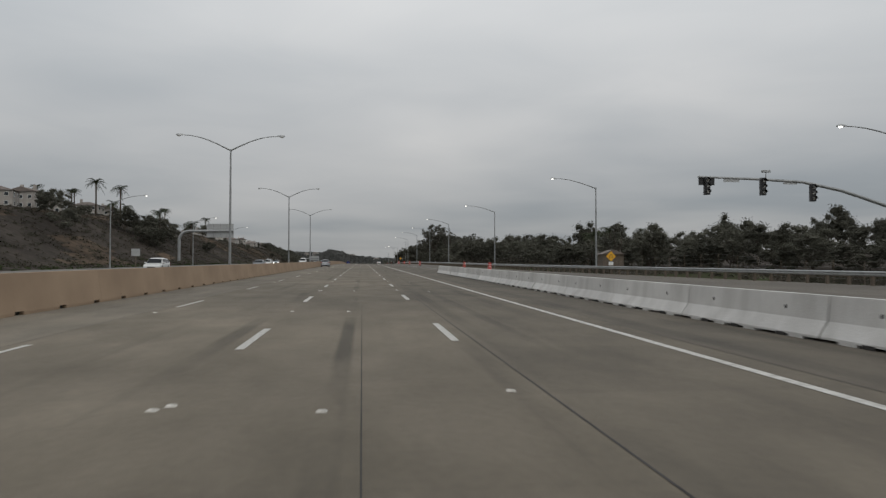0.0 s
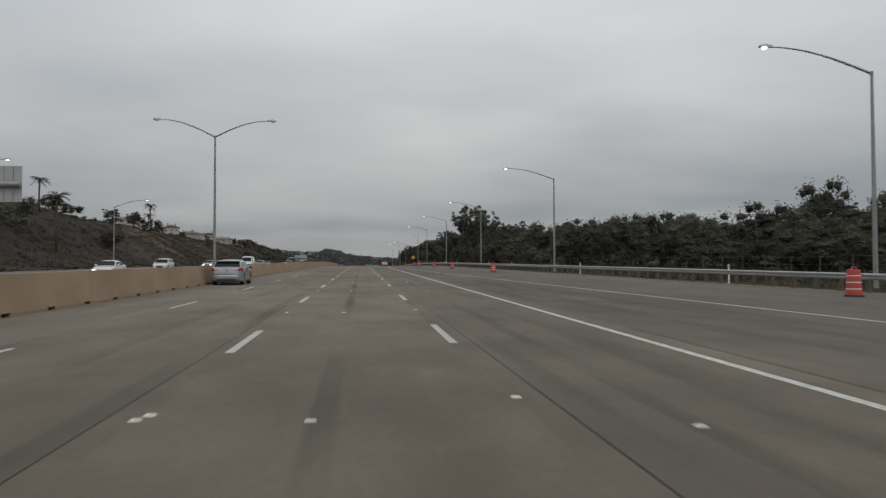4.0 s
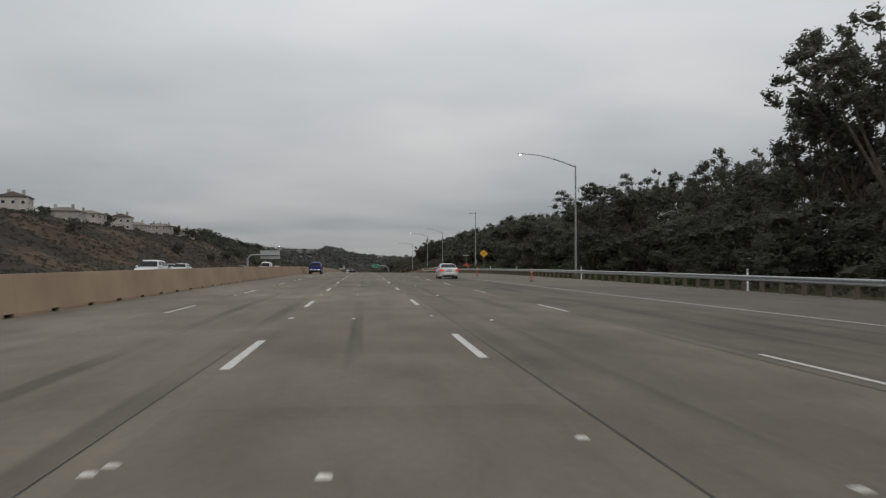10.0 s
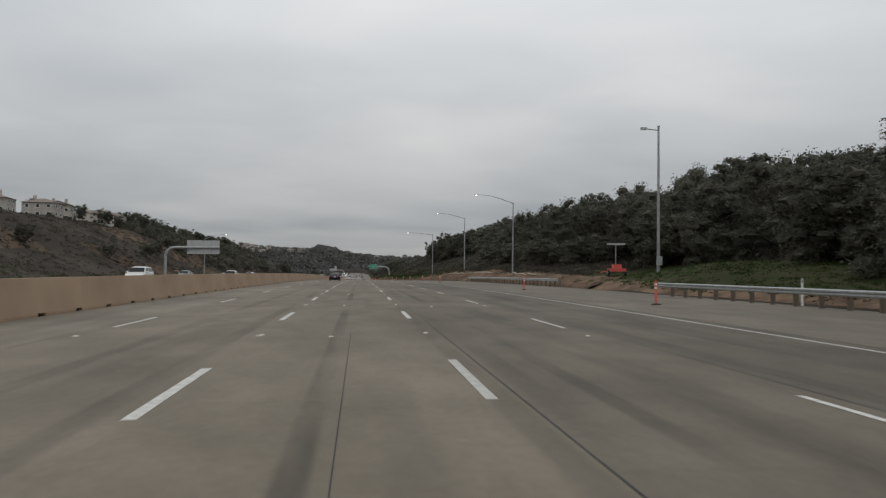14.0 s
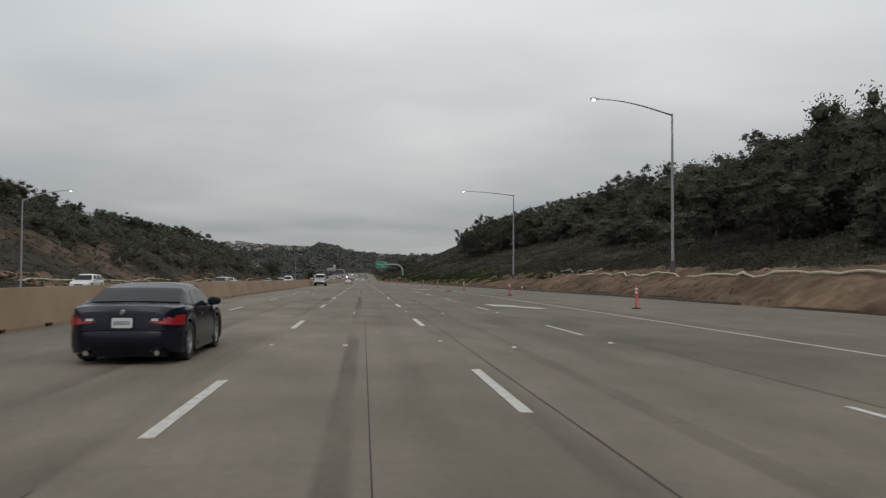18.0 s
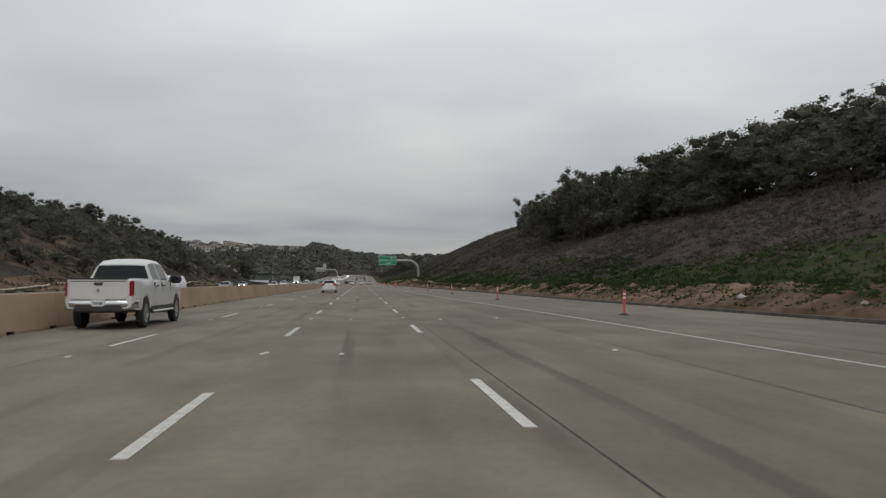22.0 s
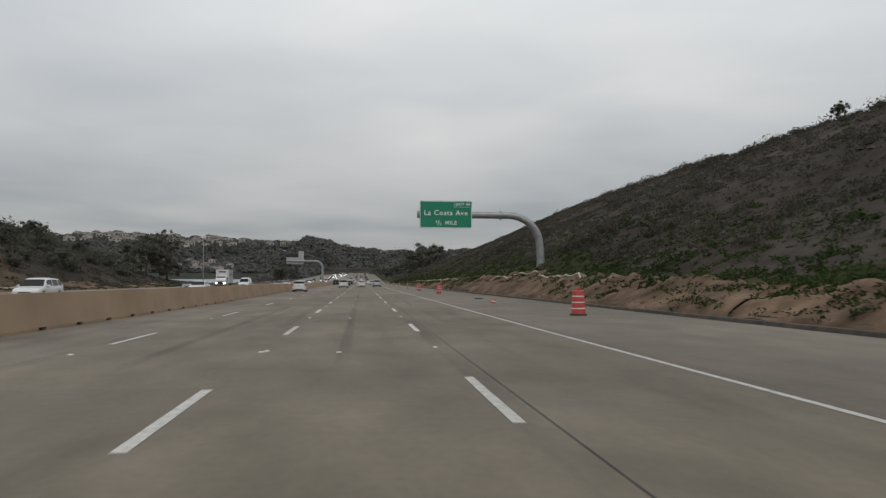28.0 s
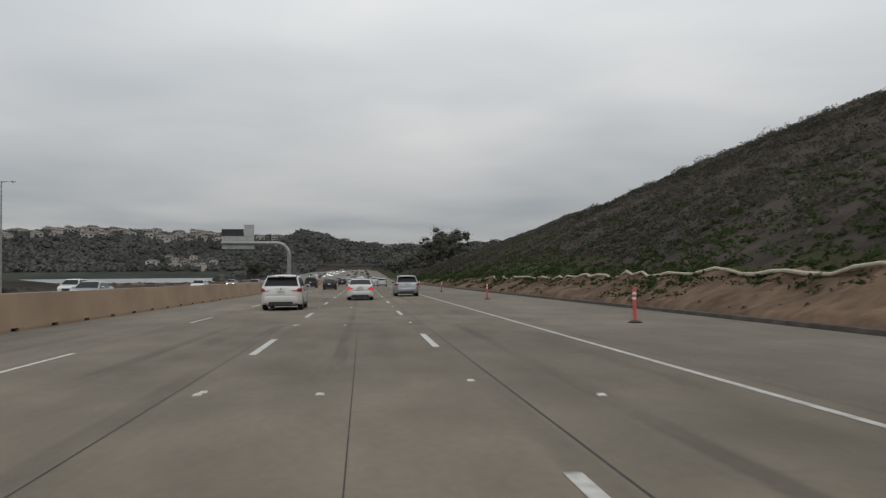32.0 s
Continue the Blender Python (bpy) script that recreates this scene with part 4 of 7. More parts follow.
def sign_back(w, h, post_x, label):
    """An overhead sign seen from behind, on a curved tubular post."""
    t = thing("overhead_sign", label, "road sign", "overhead signs of the opposite carriageway")
    arm = [(post_x, 0, -0.3), (post_x, 0, 4.6)]
    sg = -1 if post_x > 0 else 1
    for k in range(7):
        a = radians(90 * k / 6)
        arm.append((post_x + sg * 2.2 * (1 - math.cos(a)), 0, 4.6 + 2.2 * math.sin(a)))
    arm.append((w / 2 * sg, 0, 6.9))
    part("post", Shape().tube(arm, [0.36] * 2 + [0.33] * 7 + [0.26], 14), M_POLE, t, smooth=True)
    p = part("sign_panel", Shape().box(-w / 2, 0.3, 6.95 - h / 2, w / 2, 0.34, 6.95 + h / 2), M_SIGN_BACK, t, "bare grey back of the sign")
    for k in range(4):
        x = -w / 2 + (k + 0.5) * w / 4
        part("bracket", Shape().box(x - 0.05, 0.2, 6.95 - h / 2, x + 0.05, 0.3, 6.95 + h / 2), M_GALV, p)
    for k in range(1, 4):
        x = -w / 2 + k * w / 4
        part("panel_seam", Shape().box(x - 0.012, 0.285, 6.95 - h / 2, x + 0.012, 0.299, 6.95 + h / 2), M_DARK, p)
    part("walkway_rail", Shape().box(-w / 2, 0.26, 6.92, w / 2, 0.3, 6.98), M_GALV, p)
    return t


sign_back(6.3, 3.3, -9.5, "large overhead sign with a bare grey back on a curved post").matrix_basis = pose(-33.8, 179.4, zr(179) + 1.5)
sign_back(7.4, 3.2, -8.5, "large overhead sign with a bare grey back on a curved post").matrix_basis = pose(-36.2, 590.5, zr(590) + 0.4)
sb = sign_back(5.8, 2.3, 9.2, "overhead sign back with dark upper panel on a curved post")
sb.matrix_basis = pose(-22.2, 1081, zr(1081) + 1.2)
part("upper_panel", Shape().box(-2.9, 0.3, 8.15, 1.0, 0.36, 9.4), M_BLACK, sb, "dark upper panel")
part("upper_panel", Shape().box(1.1, 0.3, 8.15, 2.9, 0.36, 10.2), M_SIGN_BACK, sb)


def diamond_sign(plaque):
    t = thing("warning_sign", "yellow diamond lane-merge sign on a post" + (" with a small plate below" if plaque else ""), "road sign", "yellow warning signs")
    a = 0.65
    part("sign_panel", Shape().poly([(0, 2.9 - a), (a, 2.9), (0, 2.9 + a), (-a, 2.9)], -0.02, 0.0), M_YELLOW, t, "yellow diamond panel")
    part("post", Shape().box(-0.05, 0.0, -0.4, 0.05, 0.1, 3.3), M_WOOD, t)
    for pts in ([(-0.24, 2.62), (-0.17, 2.62), (-0.06, 3.2), (-0.12, 3.2)], [(0.24, 2.62), (0.17, 2.62), (0.13, 2.85), (0.2, 2.85)], [(0.0, 2.62), (0.06, 2.62), (0.06, 2.78), (0.0, 2.78)], [(0.18, 2.88), (0.12, 2.88), (0.03, 3.2), (0.09, 3.2)]):
        part("symbol", Shape().poly(pts, -0.026, -0.02), M_BLACK, t, "black merge symbol stroke")
    if plaque:
        part("plate", Shape().box(-0.3, -0.02, 1.75, 0.3, 0.0, 2.2), M_SIGN_WHITE, t, "small white plate")
    return t


diamond_sign(True).matrix_basis = pose(31.6, 83.9, -0.9 - 2.9 + 0.05)
diamond_sign(False).matrix_basis = pose(21.2, 419.9, 5.4 - 2.9) @ Matrix.Diagonal((1.15, 1.0, 1.05, 1))

t = thing("small_sign", "small grey sign back on a post beside the opposite carriageway", "road sign")
part("sign_panel", Shape().box(-0.75, 0, 2.1, 0.75, 0.03, 3.4), M_SIGN_BACK, t)
part("post", Shape().box(-0.06, 0.04, -0.2, 0.06, 0.14, 3.3), M_WOOD, t)
t.matrix_basis = pose(-40, 131.5, zr(131))


# ---- drums, tubes, cones ----
def drum():
    t = thing("traffic_drum", "orange and white striped plastic drum on the shoulder", "traffic drum", "orange drums along the shoulder")
    part("base", Shape().lathe([(0.36, 0.0), (0.37, 0.03), (0.33, 0.07)], 20), M_RUBBER, t, "black rubber base", smooth=True)
    z, r = 0.06, 0.30
    for k in range(4):
        b = Shape().lathe([(r, z), (r + 0.005, z + 0.02), (r - 0.01, z + 0.21), (r - 0.03, z + 0.225)], 20)
        part("band", b, M_ORANGE, t, "orange band", smooth=True)
        if k < 3:
            part("band", Shape().lathe([(r - 0.012, z + 0.222), (r - 0.012, z + 0.225), (r - 0.016, z + 0.268), (r - 0.016, z + 0.27)], 20), M_REFLECT, t, "white reflective band", smooth=True)
        z += 0.255
        r -= 0.018
    part("handle", Shape().tube([(-0.1, 0, z - 0.06), (-0.08, 0, z + 0.05), (0.08, 0, z + 0.05), (0.1, 0, z - 0.06)], 0.025, 6), M_ORANGE, t)
    return t


dr = drum()
dr.matrix_basis = on_road(9.3, 844.7)
for x, y in ((19.2, 133.0), (18.4, 98.6), (14.6, 227.5), (15.2, 192.6), (14.7, 259.5), (14.2, 292.0), (9.05, 902.0), (8.75, 930.1)):
    copy_thing(dr, on_road(x, y, rng.uniform(0, 360)))


def channelizer():
    t = thing("lane_post", "slim orange channelizer post on a black rubber base", "channelizer", "orange posts along the shoulder")
    part("base", Shape().lathe([(0.22, 0.0), (0.23, 0.02), (0.12, 0.07), (0.07, 0.08)], 12), M_RUBBER, t, "black rubber base", smooth=True)
    part("tube", Shape().lathe([(0.055, 0.06), (0.055, 1.02), (0.04, 1.06)], 12), M_ORANGE, t, smooth=True)
    for z in (0.72, 0.88):
        part("reflective_band", Shape().lathe([(0.057, z), (0.058, z + 0.01), (0.058, z + 0.07), (0.057, z + 0.08)], 12), M_REFLECT, t)
    part("grip", Shape().tube([(-0.03, 0, 1.04), (-0.03, 0, 1.12), (0.03, 0, 1.12), (0.03, 0, 1.04)], 0.012, 5), M_ORANGE, t)
    return t


ch = channelizer()
ch.matrix_basis = on_road(13.3, 343.3)
for x, y in ((13.4, 374.1), (13.4, 403.6), (13.6, 436.0), (13.5, 464.0), (12.5, 520.7), (12.6, 554.5), (11.9, 582.2), (12.0, 612.0), (11.5, 639.8), (11.5, 670.1), (11.05, 699.3), (10.75, 728.4), (10.4, 757.8), (9.85, 786.8), (8.75, 959.3), (8.5, 986.9), (8.4, 1016), (8.3, 1046), (14.3, 286.5)):
    copy_thing(ch, on_road(x, y, rng.uniform(0, 360)) @ pose(0, 0, 0, rng.uniform(-2, 2), rng.uniform(-2, 2), 0))

t = thing("traffic_cone", "small orange traffic cone with a white band", "traffic cone")
part("base", Shape().box(-0.18, -0.18, 0, 0.18, 0.18, 0.03), M_ORANGE, t)
part("cone", Shape().lathe([(0.13, 0.03), (0.03, 0.7), (0.02, 0.71)], 14), M_ORANGE, t, smooth=True)
part("reflective_band", Shape().lathe([(0.088, 0.34), (0.090, 0.345), (0.068, 0.48), (0.066, 0.485)], 14), M_REFLECT, t)
t.matrix_basis = on_road(19.3, 613.3)
t = thing("broken_drum", "squashed orange drum top lying on the shoulder", "debris")
part("shell", Shape().lathe([(0.26, 0.0), (0.27, 0.1), (0.24, 0.25), (0.15, 0.3)], 16), M_ORANGE, t, smooth=True)
part("band", Shape().lathe([(0.272, 0.1), (0.27, 0.12), (0.262, 0.19), (0.26, 0.2)], 16), M_REFLECT, t)
t.matrix_basis = on_road(8.8, 863.1) @ pose(0, 0, 0, 12, 8, 0) @ Matrix.Diagonal((0.62, 0.62, 0.95, 1.0))
for x, y in ((9.5, 874.3), (9.3, 816.9), (9.3, 604.0)):
    solid("loose_drum_base", Shape().lathe([(0.36, 0.0), (0.38, 0.03), (0.30, 0.08), (0.2, 0.06)], 18), M_RUBBER, "loose black rubber drum base lying on the paving", "debris", "loose rubber bases", smooth=True).matrix_basis = on_road(x, y)


def arrow_trailer():
    t = thing("equipment_trailer", "small orange work trailer parked off the shoulder", "trailer")
    part("deck", Shape().bevbox(-0.8, -0.6, 0.45, 0.8, 0.6, 0.75, 0.05), M_ORANGE, t)
    part("engine_box", Shape().bevbox(-0.4, -0.4, 0.75, 0.4, 0.4, 1.15, 0.05), M_ORANGE, t)
    part("mast", Shape().tube([(0, 0.3, 1.1), (0, 0.3, 3.2)], 0.05, 8), M_POLE, t)
    part("light_bar", Shape().box(-0.9, 0.22, 3.1, 0.9, 0.3, 3.25), M_SIGN_BACK, t)
    part("tow_bar", Shape().tube([(-0.8, 0, 0.5), (-1.7, 0, 0.35)], 0.04, 6), M_ORANGE, t)
    for x in (-0.85, 0.85):
        w = part("wheel", Shape().lathe([(0.2, -0.1), (0.31, -0.09), (0.33, 0), (0.31, 0.09), (0.2, 0.1)], 16, "x", (x, 0, 0.33)), M_RUBBER, t, smooth=True)
        part("rim", Shape().lathe([(0.05, -0.11), (0.18, -0.1), (0.18, 0.1), (0.05, 0.11)], 12, "x", (x, 0, 0.33)), M_GALV, w)
    return t


arrow_trailer().matrix_basis = pose(25.6, 477.2, hill(25.6, 477.2))

# white marker posts behind the guardrail
mp = thing("marker_post", "thin white roadside marker post", "marker post", "white marker posts")
part("stake", Shape().box(-0.05, -0.012, -0.2, 0.05, 0.012, 1.25), M_SIGN_WHITE, mp)
part("reflector", Shape().box(-0.035, -0.018, 1.05, 0.035, -0.012, 1.2), M_GALV, mp)
gr = tab((-60, 34.5), (0, 32.4), (60, 26.2), (92, 22.7), (121, 22.2), (200, 20.4), (278, 19.3), (415, 20.1), (447, 19.4), (560, 20.5))
mp.matrix_basis = pose(gr(150) + 0.9, 150, hill(gr(150) + 0.9, 150))
for y in (180, 212, 230, 268, 291, 322, 355, 388, 411, 436):
    copy_thing(mp, pose(gr(y) + 0.9, y, hill(gr(y) + 0.9, y)))


# ---- straw rolls on the cut banks ----
def wattle(y0, y1, up, seed):
    r = random.Random(seed)
    pts, rad = [], []
    n = max(4, int((y1 - y0) / 1.2))
    for k in range(n + 1):
        y = y0 + (y1 - y0) * k / n
        x = edge_r(y) + 1.2 + 1.2 * bank_h(y) + up + r.uniform(-0.12, 0.12)
        pts.append((x, y, (dirt_height(x, y) if y > 470 else hill(x, y)) + 0.10 + r.uniform(-0.02, 0.05)))
        rad.append(0.085 + r.uniform(-0.015, 0.02))
    return solid("straw_roll", Shape().tube(pts, rad, 7), M_WATTLE, "long pale straw erosion roll on the bare bank", "erosion roll", "erosion rolls on the banks", smooth="all")


def left_wattle(y0, y1, x, seed):
    r = random.Random(seed)
    n = int((y1 - y0) / 1.5)
    pts = [(x + r.uniform(-0.2, 0.2), y0 + (y1 - y0) * k / n, 0) for k in range(n + 1)]
    pts = [(a, b, hill(a, b) + 0.14) for a, b, _ in pts]
    solid("straw_roll", Shape().tube(pts, 0.17, 7), M_WATTLE, "long pale straw erosion roll on the bare bank", "erosion roll", "erosion rolls on the banks", smooth="all")


for k, (a, b, x) in enumerate(((640, 668, -50), (672, 700, -49.5), (700, 735, -51), (742, 770, -50), (775, 800, -50.5), (812, 850, -50), (860, 900, -51), (915, 950, -50))):
    left_wattle(a, b, x, 40 + k)
for k, (a, b, up) in enumerate(((538, 567, 0.35), (566, 584, 0.5), (582, 602, 0.2), (500, 522, 0.3), (868, 884, 0.4), (886, 897, 0.7), (896, 905, 0.1), (940, 953, 0.3), (952, 966, 0.15), (966, 985, 0.3), (985, 1005, 0.2), (1005, 1030, 0.3), (820, 832, 0.5), (600, 616, 2.2))):
    wattle(a, b, up, k)

pole = street_lamp("tall thin grey steel pole with a short arm, unlit", 13.8, (1,), 0.9, 0.05, False, "street lamps beside the opposite carriageway")
pole.matrix_basis = pose(-43.7, 1036.5, zr(1036) - 0.1)


# ---- litter caught on the bank ----
def litter(x, y, s, seed):
    r = random.Random(seed)
    sh = Shape()
    rings = []
    for z, w in ((0.0, 0.7), (0.35, 1.0), (0.7, 0.75), (0.95, 0.25)):
        rings.append([(s * w * r.uniform(0.55, 1.1) * math.cos(6.283 * j / 7), s * w * r.uniform(0.55, 1.1) * math.sin(6.283 * j / 7), s * z * r.uniform(0.6, 1.1)) for j in range(7)])
    sh.loft(rings)
    ob = solid("plastic_litter", sh, M_STUCCO, "crumpled white plastic litter caught on the bank", "litter", "litter on the bank", smooth="all")
    ob.matrix_basis = pose(x, y, dirt_height(x, y) - 0.03, 0, 0, seed * 40)


for k, (x, y, s) in enumerate(((18.7, 673.8, 0.28), (18.4, 680.3, 0.2), (19.2, 665.1, 0.2), (16.0, 758.5, 0.3), (19.0, 690.0, 0.14), (15.6, 800.0, 0.2), (16.5, 735.0, 0.12))):
    litter(x, y, s, k + 1)


# ---- vehicles ----
def paint(name, col, rough=0.25, metal=0.0):
    return mat(name, col, tuple(c * 0.93 for c in col), rough=rough, noise_scale=1.5, metal=metal, coat=0.35)


P_WHITE = paint("white_car_paint", (0.62, 0.62, 0.605))
P_BLUE = paint("blue_car_paint", (0.010, 0.024, 0.21))
P_NAVY = paint("dark_navy_car_paint", (0.008, 0.009, 0.018), 0.2)
P_SILVER = paint("silver_car_paint", (0.36, 0.38, 0.40), 0.3, 0.5)
P_GREY = paint("grey_car_paint", (0.20, 0.21, 0.22), 0.3, 0.3)
P_DARK = paint("dark_car_paint", (0.02, 0.021, 0.024), 0.2)
for p in (P_NAVY, P_DARK):
    p.node_tree.nodes["Principled BSDF"].inputs["Specular IOR Level"].default_value = 0.2
    p.node_tree.nodes["Principled BSDF"].inputs["Coat Weight"].default_value = 0.12
M_GLASS = mat("dark_tinted_car_glass", (0.014, 0.016, 0.018), rough=0.08)
M_GLASS.node_tree.nodes["Principled BSDF"].inputs["Specular IOR Level"].default_value = 0.2
M_CHROME = mat("brushed_chrome", (0.62, 0.63, 0.64), rough=0.2, metal=1.0)
M_RIM = mat("alloy_wheel", (0.38, 0.39, 0.40), rough=0.35, metal=0.7)
M_RIM_DARK = mat("black_wheel", (0.03, 0.03, 0.03), rough=0.4)
M_TAIL = mat("red_tail_lens", (0.32, 0.016, 0.022), (0.20, 0.011, 0.014), rough=0.2, noise_scale=14)
M_BRAKE = mat("lit_brake_lens", (0.6, 0.03, 0.02), rough=0.2, emit=(1.0, 0.06, 0.03), emit_strength=0.6)
M_HEAD = mat("clear_headlight_lens", (0.6, 0.62, 0.64), rough=0.1)
M_HEAD_LIT = mat("lit_headlight", (0.9, 0.9, 0.9), emit=(1.0, 0.97, 0.9), emit_strength=6.0)
M_PLATE = mat("white_number_plate", (0.62, 0.62, 0.62), rough=0.5)
M_PLATE_BAR = mat("plate_bar_blue_grey", (0.10, 0.11, 0.18), rough=0.5)
M_TRIM = mat("dark_trim_plastic", (0.03, 0.03, 0.032), rough=0.6)


def car(kind, label, spec, colour, brake=False, lit=False, dark_rims=False, fine=True, group="vehicles on the motorway"):
    """Builds a vehicle, nose to +y, wheels on z = 0. spec: dict of the side view."""
    L, W, H = spec["L"], spec["W"], spec["H"]
    half, hw = L / 2, W / 2
    belt = spec["belt"]
    zb = spec.get("sill", 0.22)
    wr = spec.get("wheel", 0.33)
    axles = (-half + spec["rear_axle"], half - spec["front_axle"])
    f_belt = tab(*belt)
    f_roof = tab(*spec["roof"])
    roof_y = [p[0] for p in spec["roof"]]
    bed = spec.get("bed")
    t = thing(kind, label, spec["category"], group)

    def plan(y):
        a = abs(y) / half
        r = spec.get("round", 0.16)
        return hw * (1 - r * max(0.0, (a - 0.80) / 0.20) ** 2.2)

    def low(y):
        z = zb + (0.10 * max(0.0, (abs(y) / half - 0.9) / 0.1))
        for ya in axles:
            d = abs(y - ya)
            if d < wr * 1.17:
                z = max(z, math.sqrt((wr * 1.17) ** 2 - d * d) + wr * 0.98)
        return z

    ys = set(np.linspace(-half, half, 31).tolist())
    for ya in axles:
        for k in range(-5, 6):
            ys.add(ya + wr * 1.17 * math.sin(k / 5 * math.pi / 2))
        ys.add(ya - wr * 1.18)
        ys.add(ya + wr * 1.18)
    ys |= {p[0] for p in belt if abs(p[0]) <= half}
    if bed:
        ys |= {bed[0], bed[1], bed[0] - 0.01, bed[1] + 0.01}
    ys = sorted(y for y in ys if -half <= y <= half)
    rings = []
    for y in ys:
        w, lo, b = plan(y), low(y), f_belt(y)
        inner = w * 0.70
        zc = zb
        mid = lo + (b - lo) * 0.45
        crown = 0.03 if not (bed and bed[0] < y < bed[1]) else -0.42
        in5 = 0.80 if crown < 0 else 0.72
        half_ring = [(0.0, zc), (inner, zc), (inner, lo), (w * 0.965, lo), (w * 0.995, lo + (b - lo) * 0.18), (w, mid), (w * 0.985, lo + (b - lo) * 0.78), (w * 0.945, b - 0.015), (w * 0.90, b), (w * in5, b + (crown * 0.6 if crown > 0 else crown)), (0.0, b + crown)]
        ring = [(x, y, z) for x, z in half_ring] + [(-x, y, z) for x, z in reversed(half_ring[1:-1])]
        rings.append(ring)
    body = Shape()
    first = [(x * 0.93, y - 0.03, z + (0.05 if z < 0.6 else -0.04)) for x, y, z in rings[0]]
    final = [(x * 0.93, y + 0.03, z + (0.05 if z < 0.6 else -0.05)) for x, y, z in rings[-1]]
    body.loft([first] + rings + [final])
    bo = part("body", body, colour, t, smooth=True)

    # greenhouse
    def wid(y):
        return plan(y * 0.8) * 0.925

    def top_w(y):
        return wid(y) - spec.get("tumble", 0.19) * max(0.0, f_roof(y) - f_belt(y)) / 0.5

    g_rings = []
    gy = sorted(set(np.linspace(roof_y[0], roof_y[-1], 25).tolist() + roof_y))
    for y in gy:
        zb0, zt = f_belt(y) - 0.03, max(f_roof(y), f_belt(y) - 0.02)
        wb, wt_ = wid(y), top_w(y)
        e = min(0.07, max(0.0, zt - zb0) * 0.3)
        hr = [(0, zb0), (wb, zb0), (wb - (wb - wt_) * 0.15, zb0 + (zt - zb0) * 0.2), (wt_ + 0.015, zt - e), (wt_ - 0.05, zt - e * 0.25), (wt_ * 0.6, zt + 0.012), (0, zt + 0.02)]
        g_rings.append([(x, y, z) for x, z in hr] + [(-x, y, z) for x, z in reversed(hr[1:-1])])
    part("roof", Shape().loft(g_rings), colour, t, smooth=True)

    def on_side(y, v, sx, out):
        zb0, zt = f_belt(y) - 0.03, f_roof(y)
        e = min(0.07, (zt - zb0) * 0.3)
        wb, wt_ = wid(y), top_w(y)
        z = zb0 + (zt - e - zb0) * v
        x0, x1 = wb - (wb - wt_) * 0.15, wt_ + 0.015
        va = (0.2 * (zt - zb0)) / max(0.05, (zt - e - zb0))
        x = wb + (x0 - wb) * (v / va) if v < va else x0 + (x1 - x0) * (v - va) / (1 - va)
        return (sx * (x + out), y, z)

    def side_pane(y0, y1, sx):
        s = Shape()
        n = 6
        for k in range(n):
            ya, yb = y0 + (y1 - y0) * k / n, y0 + (y1 - y0) * (k + 1) / n
            q = [on_side(ya, 0.16, sx, 0.008), on_side(yb, 0.16, sx, 0.008), on_side(yb, 0.93, sx, 0.008), on_side(ya, 0.93, sx, 0.008)]
            s.quad(*(q if sx > 0 else q[::-1]))
        return s

    for y0, y1 in spec["panes"]:
        for sx in (-1, 1):
            part("side_window", side_pane(y0, y1, sx), M_GLASS, t)

    def end_pane(y0, y1, name, inset):
        s = Shape()
        n = 6
        grid = []
        for k in range(n + 1):
            y = y0 + (y1 - y0) * k / n
            z = f_roof(y)
            sl = (f_roof(y0 + 0.01 * (y1 - y0)) - f_roof(y1)) / (y0 - y1) if y0 != y1 else 0
            d = 0.014 if y1 > y0 else -0.014
            row = []
            for j in range(9):
                u = -1 + 2 * j / 8
                x = u * (top_w(y) * inset)
                zz = z + 0.02 - 0.012 * u * u
                row.append((x, y - (0.012 if name == "rear_window" else -0.012), zz + 0.006))
            grid.append(row)
        i = len(s.v)
        for r in grid:
            s.v += r
        for k in range(n):
            for j in range(8):
                a = i + k * 9 + j
                s.face((a, a + 1, a + 10, a + 9))
        return part(name, s, M_GLASS, t)

    end_pane(spec["rear_glass"][0], spec["rear_glass"][1], "rear_window", spec.get("rear_inset", 0.9))
    end_pane(spec["wind"][0], spec["wind"][1], "windscreen", 0.93)

    # doors: seams and handles
    for sx in (-1, 1):
        for y in spec["seams"] if fine else ():
            w = plan(y)
            s = Shape()
            b0, b1 = low(y) + 0.05, f_belt(y) - 0.03
            s.box(sx * w * 0.97 - 0.02 + 0.0, y - 0.003, b0, sx * (w - 0.004), y + 0.003, b1)
            part("door_seam", s, M_DARK, t)
        for y in spec["handles"] if fine else ():
            z = f_belt(y) - 0.12
            part("door_handle", Shape().bevbox(sx * plan(y) * 0.985 - 0.02, y - 0.11, z - 0.014, sx * plan(y) * 0.985 + 0.03, y + 0.11, z + 0.014, 0.008), M_CHROME if spec.get("chrome") else colour, t)
        ym = spec["mirror"]
        mz = f_belt(ym) + 0.08
        ms = spec.get("mirror_size", 1.0)
        xc = sx * (wid(ym) + 0.13 * ms)
        rings_m = []
        for u, q in ((-1.0, 0.35), (-0.8, 0.8), (-0.3, 1.0), (0.3, 0.95), (0.8, 0.75), (1.0, 0.35)):
            rings_m.append([(xc + sx * u * 0.12 * ms, ym + 0.07 * q * math.cos(6.2832 * j / 10), mz + 0.085 * ms * q * math.sin(6.2832 * j / 10)) for j in range(10)])
        mo = part("mirror", Shape().loft(rings_m), M_TRIM if spec.get("chrome") else colour, t, smooth="all")
